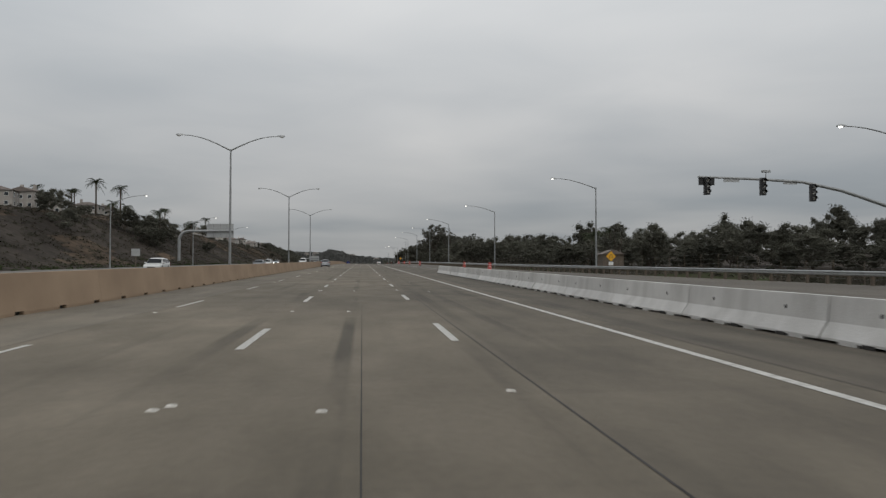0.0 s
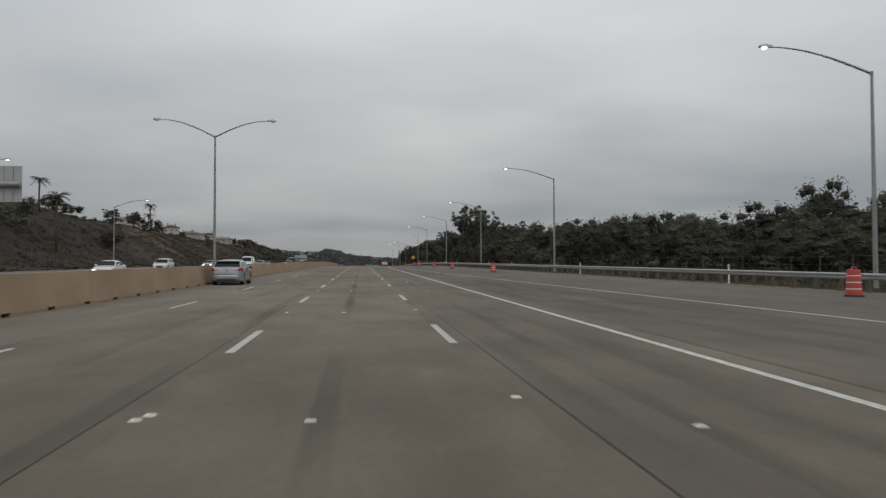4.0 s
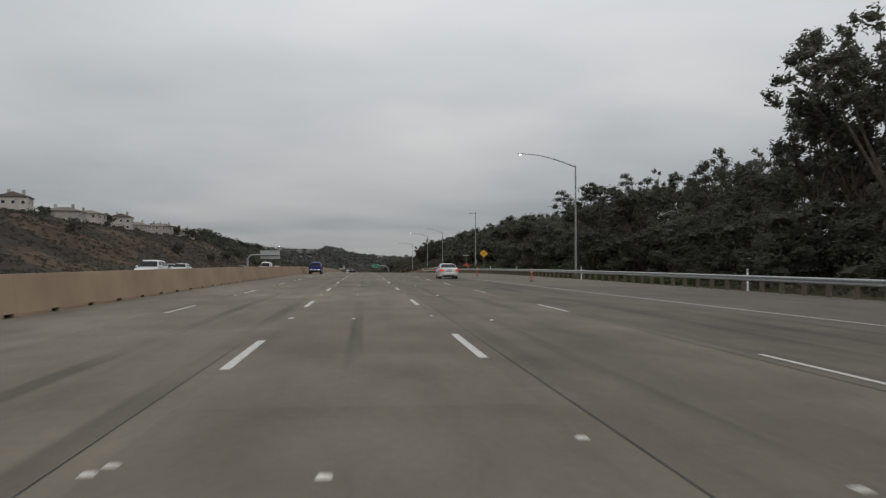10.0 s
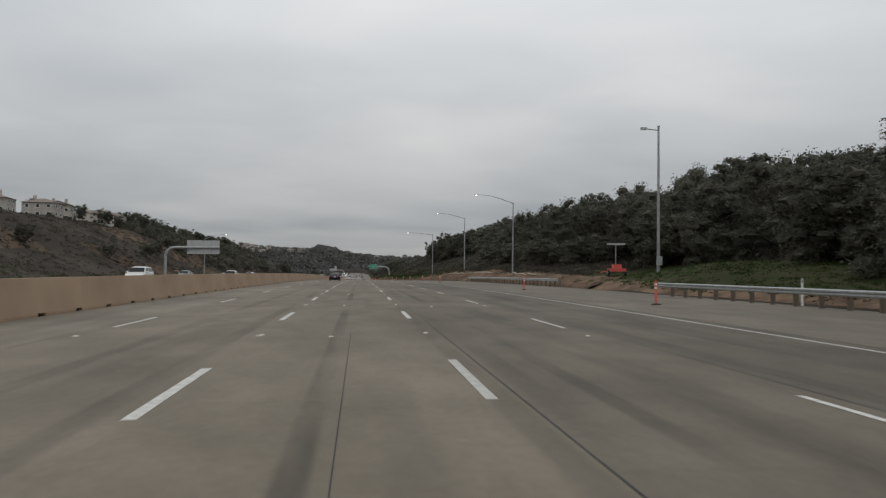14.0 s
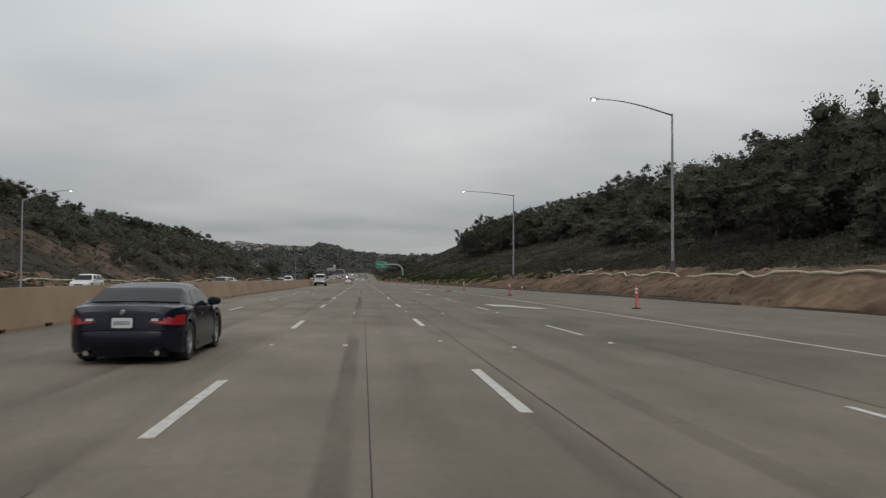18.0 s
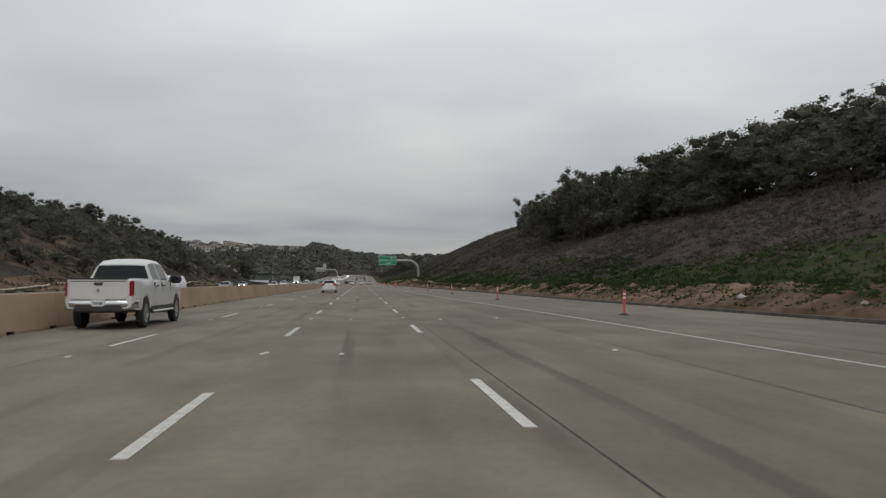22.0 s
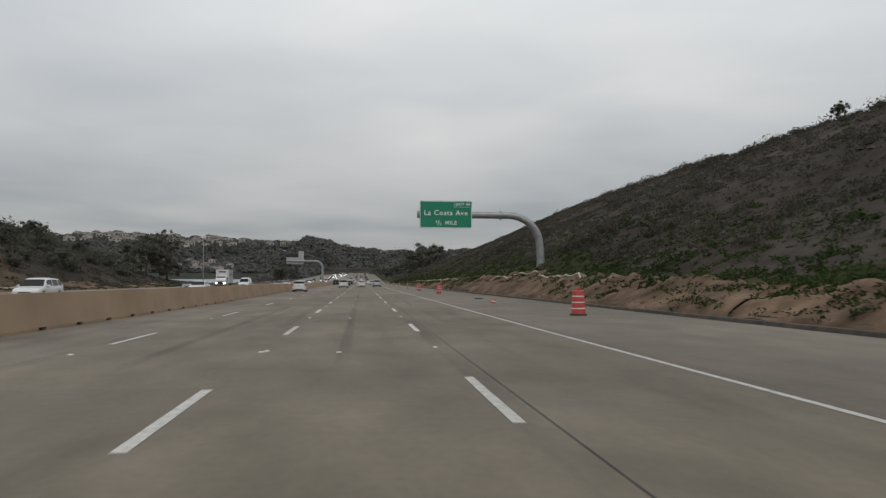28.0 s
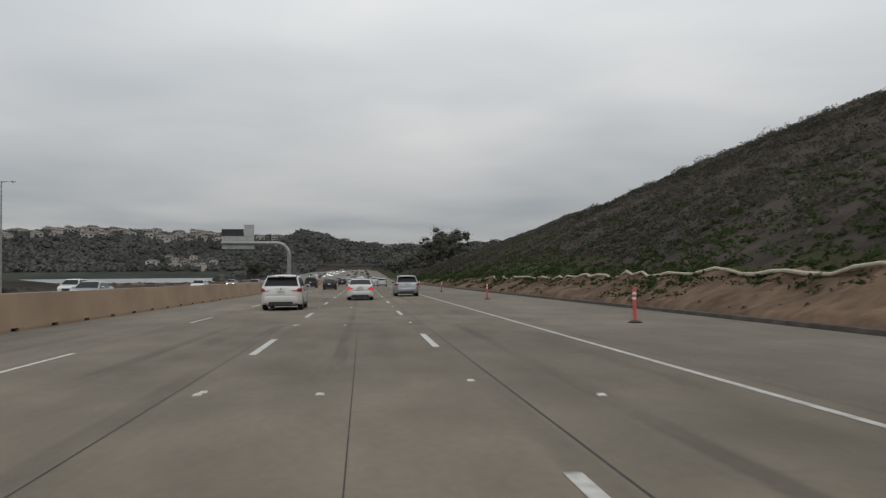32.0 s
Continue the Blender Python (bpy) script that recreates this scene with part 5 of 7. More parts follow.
        part("mirror_stalk", Shape().tube([(sx * wid(ym) * 0.95, ym, mz - 0.07), (xc, ym, mz - 0.03)], 0.025, 6), M_TRIM, mo)
        if not fine:
            continue
        part("mirror_glass", Shape().loft([[(xc + 0.085 * ms * math.cos(6.2832 * j / 10), ym - o, mz + 0.055 * ms * math.sin(6.2832 * j / 10)) for j in range(10)] for o in (0.066, 0.074)]), M_GLASS, mo)
        part("sill_trim", Shape().box(min(sx * hw * 0.9, sx * hw * 0.985), axles[0] + wr * 1.3, zb - 0.03, max(sx * hw * 0.9, sx * hw * 0.985), axles[1] - wr * 1.3, zb + 0.07), M_TRIM if spec.get("clad", True) else colour, t)
        if spec.get("moulding"):
            mzz = spec["moulding"]
            part("side_moulding", Shape().box(min(sx * hw * 0.99, sx * (hw + 0.008)), axles[0] + wr * 1.25, mzz - 0.018, max(sx * hw * 0.99, sx * (hw + 0.008)), axles[1] - wr * 1.25, mzz + 0.018), colour, t)
            part("side_marker", Shape().box(min(sx * plan(-half + 0.28) * 0.99, sx * (plan(-half + 0.28) + 0.012)), -half + 0.24, 0.5, max(sx * plan(-half + 0.28) * 0.99, sx * (plan(-half + 0.28) + 0.012)), -half + 0.33, 0.525), M_TAIL, t)
        if spec.get("step"):
            part("side_step", Shape().tube([(sx * hw * 0.99, axles[0] + wr * 1.5, zb - 0.08), (sx * hw * 0.99, axles[1] - wr * 1.5, zb - 0.08)], 0.045, 8), M_CHROME, t)

    # tail: lights, bumper, plate, badge
    yr = -half
    tl = spec["tail"]
    for sx in (-1, 1):
        x0, x1, z0, z1 = tl
        wr_ = plan(yr)
        wfar = plan(yr + 0.3)
        s = Shape()
        wrap = spec.get("tail_wrap", 1.0)
        wa, wb_, wc = 0.1 * wrap, 0.2 * wrap, 0.32 * wrap
        a = [(x0 * hw, yr - 0.045), (min(x1 * hw, wr_ * 0.93), yr - 0.045), (wr_ * 1.0 + 0.006, yr - 0.006), (plan(yr + wa) + 0.012, yr + wa), (plan(yr + wb_) + 0.012, yr + wb_), (plan(yr + wc) + 0.003, yr + wc), (wfar * 0.9, yr + wc), (x0 * hw, yr + wa)]
        sink = spec.get("tail_slope", 0.02)
        taper = spec.get("tail_taper", 0.3)

        def inner(x):
            return (1 - min(1.0, max(0.0, (x - x0 * hw) / max(0.05, (x1 - x0) * hw)))) * (z1 - z0) * taper

        ringz = [[(sx * x, y, z0 + inner(x)) for x, y in a], [(sx * (x + 0.004), y + sink * 0.5, (z0 + z1) / 2 + 0.2 * inner(x)) for x, y in a], [(sx * x, y + sink, z1 - 0.25 * inner(x)) for x, y in a]]
        if sx < 0:
            ringz = [r[::-1] for r in ringz]
        s.loft(ringz)
        lamp = part("tail_light", s, M_TAIL, t, "lit red brake light" if brake else "red tail light", smooth=True)
        if not fine:
            continue
        if spec.get("reverse"):
            part("reverse_lens", Shape().box(min(sx * (x0 + 0.04) * hw, sx * (x0 + 0.16) * hw), yr - 0.052, z0 + 0.08, max(sx * (x0 + 0.04) * hw, sx * (x0 + 0.16) * hw), yr - 0.04, z0 + 0.12), M_HEAD, lamp)
        if brake:
            xc = sx * ((x0 + x1) / 2 + 0.06) * hw
            part("brake_bulb", Shape().bevbox(xc - 0.13, yr - 0.056, z0 + 0.045, xc + 0.10, yr - 0.03, z1 - 0.03, 0.02), M_BRAKE, lamp, "glowing brake lamp")
    bz0, bz1 = spec.get("bumper", (0.28, 0.52))
    bs = Shape()
    bw = plan(yr) * 1.0
    prof = [(-plan(yr + 0.4) * 1.006, yr + 0.4), (-plan(yr + 0.2) * 1.008, yr + 0.2), (-bw * 1.0, yr + 0.03), (-bw * 0.86, yr - 0.05), (-bw * 0.5, yr - 0.075), (bw * 0.5, yr - 0.075), (bw * 0.86, yr - 0.05), (bw * 1.0, yr + 0.03), (plan(yr + 0.2) * 1.008, yr + 0.2), (plan(yr + 0.4) * 1.006, yr + 0.4)]
    bs.loft([[(x * q, y + o, z) for x, y in prof] for z, o, q in ((bz0, 0.05, 0.985), (bz0 + 0.05, 0.01, 1.0), ((bz0 + bz1) / 2, 0.0, 1.0), (bz1 - 0.06, 0.006, 1.0), (bz1 - 0.02, 0.022, 0.995), (bz1, 0.05, 0.985))])
    part("rear_bumper", bs, M_CHROME if spec.get("chrome") else colour, t, smooth=True)
    if fine:
        vw = spec.get("valance", 0.74)
        if vw:
            part("bumper_valance", Shape().loft([[(-bw * vw, y, bz0 - 0.07), (bw * vw, y, bz0 - 0.07), (bw * (vw - 0.07), y, bz0 + 0.09), (-bw * (vw - 0.07), y, bz0 + 0.09)] for y in (yr - 0.083, yr + 0.12)]), M_TRIM, t, "black bumper valance")
    pz = spec.get("plate_z", 0.72)
    pl = part("number_plate", Shape().box(-0.16, yr - (0.088 if pz < bz1 else 0.05), pz - 0.08, 0.16, yr - 0.02, pz + 0.08), M_PLATE, t, "plate with plain bars")
    for k in range(6 if fine else 0):
        part("plate_bar", Shape().box(-0.125 + 0.043 * k, yr - (0.092 if pz < bz1 else 0.054), pz - 0.035, -0.1 + 0.043 * k, yr - (0.087 if pz < bz1 else 0.049), pz + 0.03), M_PLATE_BAR, pl)
    if fine:
        part("plate_recess", Shape().box(-0.19, yr - (0.08 if pz < bz1 else 0.042), pz - 0.095, 0.19, yr - 0.0, pz + 0.10), M_TRIM if spec.get("dark_recess") else colour, t)
    if fine:
        part("badge", Shape().lathe([(0.036, -0.05), (0.042, -0.035), (0.042, 0.0)], 14).mesh("badge", M_CHROME), None, t, "small bright round badge").matrix_basis = Matrix.Translation((0, yr - spec.get("badge_out", 0.0), pz + spec.get("badge_up", 0.22))) @ pose(0, 0, 0, -90, 0, 0)
    for x in spec.get("exhaust", ()) if fine else ():
        part("exhaust_pipe", Shape().tube([(x, yr - 0.06, bz0 - 0.04), (x, yr + 0.25, bz0 - 0.02)], 0.045, 10), M_CHROME, t)
    if fine:
        part("lid_seam", Shape().box(-hw * 0.72, yr - 0.038, bz1 + 0.012, hw * 0.72, yr - 0.01, bz1 + 0.019), M_DARK, t)
    if spec.get("spoiler") and fine:
        z, y = spec["spoiler"]
        part("roof_spoiler", Shape().loft([[(-top_w(y) * 0.93, y - 0.22, z - 0.02), (top_w(y) * 0.93, y - 0.22, z - 0.02), (top_w(y) * 0.93, y - 0.22, z + 0.01), (-top_w(y) * 0.93, y - 0.22, z + 0.01)], [(-top_w(y) * 0.95, y + 0.1, z - 0.03), (top_w(y) * 0.95, y + 0.1, z - 0.03), (top_w(y) * 0.95, y + 0.1, z + 0.035), (-top_w(y) * 0.95, y + 0.1, z + 0.035)]]), colour, t)
        part("high_brake_light", Shape().box(-0.15, y - 0.235, z - 0.018, 0.15, y - 0.22, z + 0.005), M_TAIL, t)
    if spec.get("rails") and fine:
        for sx in (-1, 1):
            y0, y1 = spec["rails"]
            part("roof_rail", Shape().tube([(sx * top_w(y0) * 0.9, y0, f_roof(y0) + 0.0), (sx * top_w(y0) * 0.9, y0 + 0.15, f_roof(y0) + 0.07), (sx * top_w(y1) * 0.9, y1 - 0.15, f_roof(y1) + 0.07), (sx * top_w(y1) * 0.9, y1, f_roof(y1) + 0.0)], 0.022, 6), M_TRIM, t)
    if spec.get("fin"):
        y = spec["fin"]
        part("roof_aerial", Shape().loft([[(-0.03, y - 0.1, f_roof(y) + 0.015), (0.03, y - 0.1, f_roof(y) + 0.015), (0.03, y + 0.1, f_roof(y) + 0.01), (-0.03, y + 0.1, f_roof(y) + 0.01)], [(-0.006, y - 0.1, f_roof(y) + 0.075), (0.006, y - 0.1, f_roof(y) + 0.075), (0.006, y - 0.04, f_roof(y) + 0.07), (-0.006, y - 0.04, f_roof(y) + 0.07)]]), colour, t)
    if bed:
        gz = f_belt(-half)
        gate = part("tailgate", Shape().bevbox(-hw * 0.80, -half - 0.05, bz1 + 0.03, hw * 0.80, -half + 0.03, gz + 0.015, 0.02), colour, t, smooth=True)
        part("gate_cap", Shape().bevbox(-hw * 0.8, -half - 0.065, gz + 0.0, hw * 0.8, -half + 0.05, gz + 0.035, 0.02), M_TRIM, gate, "black tailgate cap")
        part("gate_handle", Shape().box(-0.12, -half - 0.062, gz - 0.16, 0.12, -half - 0.048, gz - 0.08), M_TRIM, gate)
        part("gate_press_line", Shape().box(-hw * 0.74, -half - 0.056, gz - 0.06, hw * 0.74, -half - 0.05, gz - 0.045), M_TRIM, gate)
        part("bed_liner", Shape().box(-hw * 0.78, bed[0] + 0.05, f_belt(bed[0] + 0.1) - 0.40, hw * 0.78, bed[1] - 0.03, f_belt(bed[0] + 0.1) - 0.38), M_TRIM, t)

    # nose
    yf = half
    for sx in (-1, 1):
        hz = f_belt(yf) - 0.10
        part("headlight", Shape().bevbox(min(sx * hw * 0.55, sx * hw * 0.9), yf - 0.22, hz - 0.09, max(sx * hw * 0.55, sx * hw * 0.9), yf + 0.035, hz + 0.05, 0.04), M_HEAD_LIT if lit else M_HEAD, t, "lit headlight" if lit else "clear headlight")
    part("grille", Shape().bevbox(-hw * 0.45, yf - 0.05, 0.42, hw * 0.45, yf + 0.04, f_belt(yf) - 0.06, 0.03), M_TRIM, t)
    part("front_bumper", Shape().bevbox(-hw * 0.82, yf - 0.2, 0.26, hw * 0.82, yf + 0.05, 0.44, 0.06), colour, t)
    if fine:
        part("underbody", Shape().box(-hw * 0.68, -half + 0.25, zb - 0.06, hw * 0.68, half - 0.25, zb + 0.02), M_TRIM, t)

    # wheels
    tw = spec.get("tyre", 0.22)
    for ya in axles:
        for sx in (-1, 1):
            xo = sx * (hw - 0.015)
            xi = sx * (hw - 0.015 - tw)
            ty = Shape().lathe([(wr * 0.62, xi), (wr * 0.95, xi), (wr, xi + sx * tw * 0.18), (wr, xo - sx * tw * 0.18), (wr * 0.95, xo), (wr * 0.66, xo), (wr * 0.64, xo - sx * 0.05)], 26, "x", (0, ya, wr))
            wheel = part("wheel", ty, M_RUBBER, t, smooth=True)
            rim = Shape().lathe([(wr * 0.64, xo - sx * 0.045), (wr * 0.66, xo - sx * 0.01), (wr * 0.58, xo - sx * 0.02), (wr * 0.55, xo - sx * 0.07), (wr * 0.10, xo - sx * 0.075)], 26, "x", (0, ya, wr))
            rm = M_RIM_DARK if dark_rims else M_RIM
            part("rim", rim, rm, wheel, smooth=True)
            if not fine:
                continue
            sp = Shape()
            n = spec.get("spokes", 5)
            for k in range(n):
                a = 2 * math.pi * k / n + 0.3
                c, d = math.cos(a), math.sin(a)
                w0, w1 = wr * 0.10, wr * 0.07
                pts = [(0.08, w0), (0.60, w1), (0.60, -w1), (0.08, -w0)]
                rr = [[(xo - sx * dx, ya + (r * wr) * c - o * d, wr + (r * wr) * d + o * c) for r, o in pts] for dx in (0.055, 0.02)]
                sp.loft(rr if sx < 0 else rr)
            part("spokes", sp, rm, wheel)
            part("hub_cap", Shape().lathe([(wr * 0.17, xo - sx * 0.06), (wr * 0.15, xo - sx * 0.015), (wr * 0.05, xo - sx * 0.01)], 14, "x", (0, ya, wr)), rm, wheel)
    return t


SEDAN = dict(category="car", L=4.58, W=1.78, H=1.42, rear_axle=1.02, front_axle=0.86, wheel=0.325, sill=0.20, round=0.20,
             belt=((-2.29, 0.94), (-2.2, 0.985), (-1.6, 1.0), (-0.5, 0.93), (0.9, 0.92), (1.3, 0.90), (1.9, 0.82), (2.29, 0.66)),
             roof=((-1.72, 0.985), (-1.0, 1.35), (-0.55, 1.41), (0.1, 1.425), (0.5, 1.38), (1.25, 0.91)),
             rear_glass=(-1.62, -1.02), wind=(1.18, 0.55), panes=((-1.26, -0.285), (-0.235, 0.80)), seams=(-1.1, -0.26, 0.85), handles=(-0.85, 0.05), mirror=0.78,
             tail=(0.57, 0.99, 0.70, 0.90), tail_taper=0.2, bumper=(0.28, 0.62), plate_z=0.745, badge_up=0.16, badge_out=0.035, exhaust=(-0.55,), valance=0.82, clad=False, moulding=0.50, fin=-0.85, dark_recess=True, tail_slope=0.03)
COUPE = dict(category="car", L=4.13, W=1.81, H=1.30, rear_axle=0.80, front_axle=0.90, wheel=0.325, sill=0.17, round=0.24,
             belt=((-2.06, 0.84), (-1.95, 0.92), (-1.4, 0.96), (-0.4, 0.88), (0.5, 0.88), (1.2, 0.84), (1.8, 0.72), (2.06, 0.60)),
             roof=((-1.5, 0.95), (-0.9, 1.20), (-0.45, 1.29), (0.0, 1.30), (0.3, 1.25), (1.0, 0.86)),
             rear_glass=(-1.42, -0.88), wind=(0.93, 0.33), panes=((-0.72, 0.38),), seams=(-0.65, 0.7), handles=(-0.45,), mirror=0.45,
             tail=(0.46, 0.96, 0.63, 0.80), tail_taper=0.35, valance=0, bumper=(0.24, 0.56), plate_z=0.68, badge_up=0.17, badge_out=0.0, clad=False, reverse=True, exhaust=(-0.55, 0.55), tail_slope=0.04)
SUV = dict(category="car", L=4.68, W=1.89, H=1.66, rear_axle=1.0, front_axle=0.88, wheel=0.36, sill=0.26, round=0.16, tumble=0.16,
           belt=((-2.34, 1.04), (-2.25, 1.08), (-0.5, 1.04), (0.9, 1.02), (1.3, 1.0), (1.95, 0.93), (2.34, 0.75)),
           roof=((-2.20, 1.06), (-1.82, 1.52), (-1.6, 1.60), (-0.5, 1.655), (0.3, 1.64), (0.62, 1.56), (1.35, 1.01)),
           rear_glass=(-2.15, -1.84), wind=(1.28, 0.67), panes=((-1.95, -1.35), (-1.28, -0.32), (-0.24, 0.72)), seams=(-1.25, -0.28, 0.85), handles=(-1.0, 0.0), mirror=0.85,
           tail=(0.52, 1.0, 0.86, 1.02), bumper=(0.32, 0.70), plate_z=0.86, badge_up=0.13, badge_out=0.045, exhaust=(-0.6, 0.6), spoiler=(1.575, -1.78), rails=(-1.4, 0.2), dark_recess=False, tail_slope=0.04)
JOURNEY = dict(SUV, L=4.89, W=1.88, H=1.69, rear_axle=0.98, front_axle=0.95, wheel=0.36, round=0.13, tumble=0.2,
               belt=((-2.44, 1.10), (-2.38, 1.17), (-1.8, 1.15), (-0.5, 1.08), (0.9, 1.04), (1.4, 1.02), (2.0, 0.95), (2.44, 0.80)),
               roof=((-2.36, 1.16), (-2.17, 1.52), (-1.98, 1.625), (-1.2, 1.68), (-0.5, 1.69), (0.3, 1.67), (0.7, 1.58), (1.45, 1.03)),
               rear_glass=(-2.345, -2.165), wind=(1.38, 0.75), panes=((-1.98, -1.42), (-1.36, -0.36), (-0.28, 0.78)), seams=(-1.3, -0.32, 0.9), handles=(-1.05, 0.0), mirror=0.92,
               tail=(0.50, 1.0, 0.92, 1.19), tail_taper=0.15, bumper=(0.33, 0.68), plate_z=0.90, badge_up=0.19, rear_inset=0.84, exhaust=(-0.62, 0.62), spoiler=(1.60, -2.12), rails=(-1.7, 0.2), tail_slope=0.03, valance=0)
HATCH = dict(category="car", L=4.36, W=1.82, H=1.47, rear_axle=0.84, front_axle=0.87, wheel=0.325, sill=0.20, round=0.18,
             belt=((-2.18, 0.98), (-2.1, 1.02), (-0.6, 0.97), (0.8, 0.93), (1.2, 0.92), (1.8, 0.84), (2.18, 0.66)),
             roof=((-2.02, 1.01), (-1.62, 1.33), (-1.35, 1.41), (-0.4, 1.465), (0.2, 1.45), (0.5, 1.38), (1.4, 0.92)),
             rear_glass=(-1.97, -1.64), wind=(1.32, 0.55), panes=((-1.7, -1.2), (-1.13, -0.28), (-0.2, 0.62)), seams=(-1.12, -0.24, 0.85), handles=(-0.88, 0.0), mirror=0.85,
             tail=(0.52, 1.0, 0.80, 1.0), bumper=(0.26, 0.60), plate_z=0.76, badge_up=0.16, badge_out=0.04, spoiler=(1.385, -1.55), tail_slope=0.05, exhaust=(0.5,))
PICKUP = dict(category="pickup truck", L=5.25, W=1.85, H=1.78, rear_axle=1.15, front_axle=0.88, wheel=0.375, sill=0.42, round=0.10, tumble=0.20,
              belt=((-2.62, 1.14), (-0.9, 1.14), (-0.7, 1.16), (0.6, 1.15), (1.1, 1.13), (1.9, 1.08), (2.62, 0.95)),
              roof=((-0.92, 1.14), (-0.80, 1.62), (-0.6, 1.74), (-0.1, 1.775), (0.35, 1.75), (0.55, 1.68), (1.25, 1.15)), rear_glass=(-0.905, -0.81), wind=(1.18, 0.6),
              panes=((-0.72, -0.22), (-0.12, 0.65)), seams=(-0.72, -0.16, 0.85), handles=(-0.45, 0.05), mirror=0.82, tail=(0.88, 1.0, 0.78, 1.10), tail_wrap=0.3, tail_taper=0.0, bumper=(0.50, 0.70), plate_z=0.62, badge_up=0.30, badge_out=0.05, bed=(-2.55, -0.95), chrome=True, step=True, tail_slope=0.0, spokes=6)
TRUCK = dict(PICKUP, L=6.1, W=2.03, H=1.98, rear_axle=1.25, front_axle=0.95, wheel=0.42, sill=0.52,
             belt=((-3.05, 1.36), (-1.0, 1.36), (-0.9, 1.30), (0.9, 1.30), (1.3, 1.30), (2.4, 1.26), (3.05, 1.12)),
             roof=((-1.02, 1.33), (-0.92, 1.80), (-0.7, 1.93), (-0.1, 1.975), (0.7, 1.95), (0.95, 1.87), (1.6, 1.31)), rear_glass=(-1.01, -0.93), wind=(1.53, 1.0),
             panes=((-0.82, -0.02), (0.07, 1.0)), seams=(-0.85, 0.02, 1.15), handles=(-0.6, 0.25), mirror=1.15, tail=(0.87, 1.0, 0.92, 1.31), bumper=(0.58, 0.80), plate_z=0.72, badge_up=0.36, bed=(-2.98, -1.05), mirror_size=1.7)
VAN = dict(category="van", L=5.3, W=2.0, H=2.05, rear_axle=1.1, front_axle=0.95, wheel=0.36, sill=0.30, round=0.10, tumble=0.14,
           belt=((-2.65, 1.15), (0.9, 1.15), (1.5, 1.12), (2.2, 1.0), (2.65, 0.8)), roof=((-2.6, 1.15), (-2.5, 1.85), (-2.3, 2.0), (0.4, 2.03), (0.8, 1.9), (1.7, 1.12)),
           rear_glass=(-2.585, -2.51), wind=(1.62, 0.9), panes=((0.05, 0.9),), seams=(-0.05, 1.0), handles=(0.2,), mirror=1.1, tail=(0.86, 1.0, 0.9, 1.2), bumper=(0.35, 0.55), plate_z=0.75, badge_up=0.3, badge_out=0.04, tail_slope=0.0)

sedan = car("sedan", "white four-door sedan with black wheels and brake lights lit", SEDAN, P_WHITE, brake=True, dark_rims=True)
sedan.matrix_basis = on_road(7.85, 354.8 + 1.27, 0.0)
pick = car("pickup_truck", "bright blue pickup truck with a chrome bumper", PICKUP, P_BLUE, brake=False)
pick.matrix_basis = on_road(-7.05, 397.2 + 1.55)
coupe = car("coupe", "dark navy two-seat sports coupe with twin exhausts", COUPE, P_NAVY)
coupe.matrix_basis = on_road(-3.75, 533.3 + 1.26)
truck = car("pickup_truck", "large white crew-cab pickup truck", TRUCK, P_WHITE)
truck.matrix_basis = on_road(-7.68, 662.8 + 1.9) @ Matrix.Diagonal((1.05, 1.05, 1.12, 1.0))
journey = car("suv", "white seven-seat family suv with red tail lights", JOURNEY, P_WHITE)
journey.matrix_basis = on_road(-3.98, 740.3 + 1.5)
hatch = car("hatchback", "white five-door hatchback with red tail lights", HATCH, P_WHITE)
hatch.matrix_basis = on_road(-7.95, 917.0 + 1.4)
lead = car("sedan", "white sedan ahead in the lane with brake lights on", SEDAN, P_WHITE, brake=True)
lead.matrix_basis = on_road(0.15, 990.2)
slow = car("suv", "white suv with dark rear glass beside the queue", SUV, P_WHITE)
slow.matrix_basis = on_road(-3.45, 974.6)
grey = car("suv", "grey compact suv with dark rear glass", SUV, P_SILVER)
grey.matrix_basis = on_road(3.8, 999.6)
silver = car("hatchback", "small silver hatchback in the inner lane", HATCH, P_SILVER)
silver.matrix_basis = on_road(-7.5, 151.7 + 1.3)
darkcar = car("sedan", "black sedan with tail lights", SEDAN, P_DARK)
darkcar.matrix_basis = on_road(-4.0, 1040 + 1.3)
darksuv = car("suv", "dark suv with tinted glass", SUV, P_DARK)
darksuv.matrix_basis = on_road(-7.8, 1062)
oncoming = [car("sedan", "pale sedan with headlights on the opposite carriageway", SEDAN, P_SILVER, lit=True, fine=False, group="oncoming vehicles"), car("suv", "white suv on the opposite carriageway", SUV, P_WHITE, fine=False, group="oncoming vehicles"), car("hatchback", "grey hatchback on the opposite carriageway", HATCH, P_GREY, fine=False, group="oncoming vehicles"), car("van", "white van on the opposite carriageway", VAN, P_WHITE, fine=False, group="oncoming vehicles"), car("sedan", "white sedan with headlights on, opposite carriageway", SEDAN, P_WHITE, lit=True, fine=False, group="oncoming vehicles")]
spots = [(28, 27), (21, 76), (17, 131), (21, 178), (25, 214), (17, 236), (28, 262), (21, 284), (17, 310), (25, 331), (17, 352), (21, 381), (28, 405), (17, 432), (25, 455), (21, 486), (17, 519), (28, 540), (21, 566), (25, 598), (17, 624), (21, 655), (28, 690), (17, 716), (25, 742), (21, 771), (17, 806), (28, 838), (21, 870), (17, 905), (25, 938), (21, 968), (17, 992), (28, 1020), (21, 1048), (17, 1075), (25, 1100), (21, 1130), (25, 1185)]
order = [0, 1, 2, 4, 1, 3, 0, 2, 4, 0, 1, 4, 2, 3, 0, 1, 4, 2]
used = set()
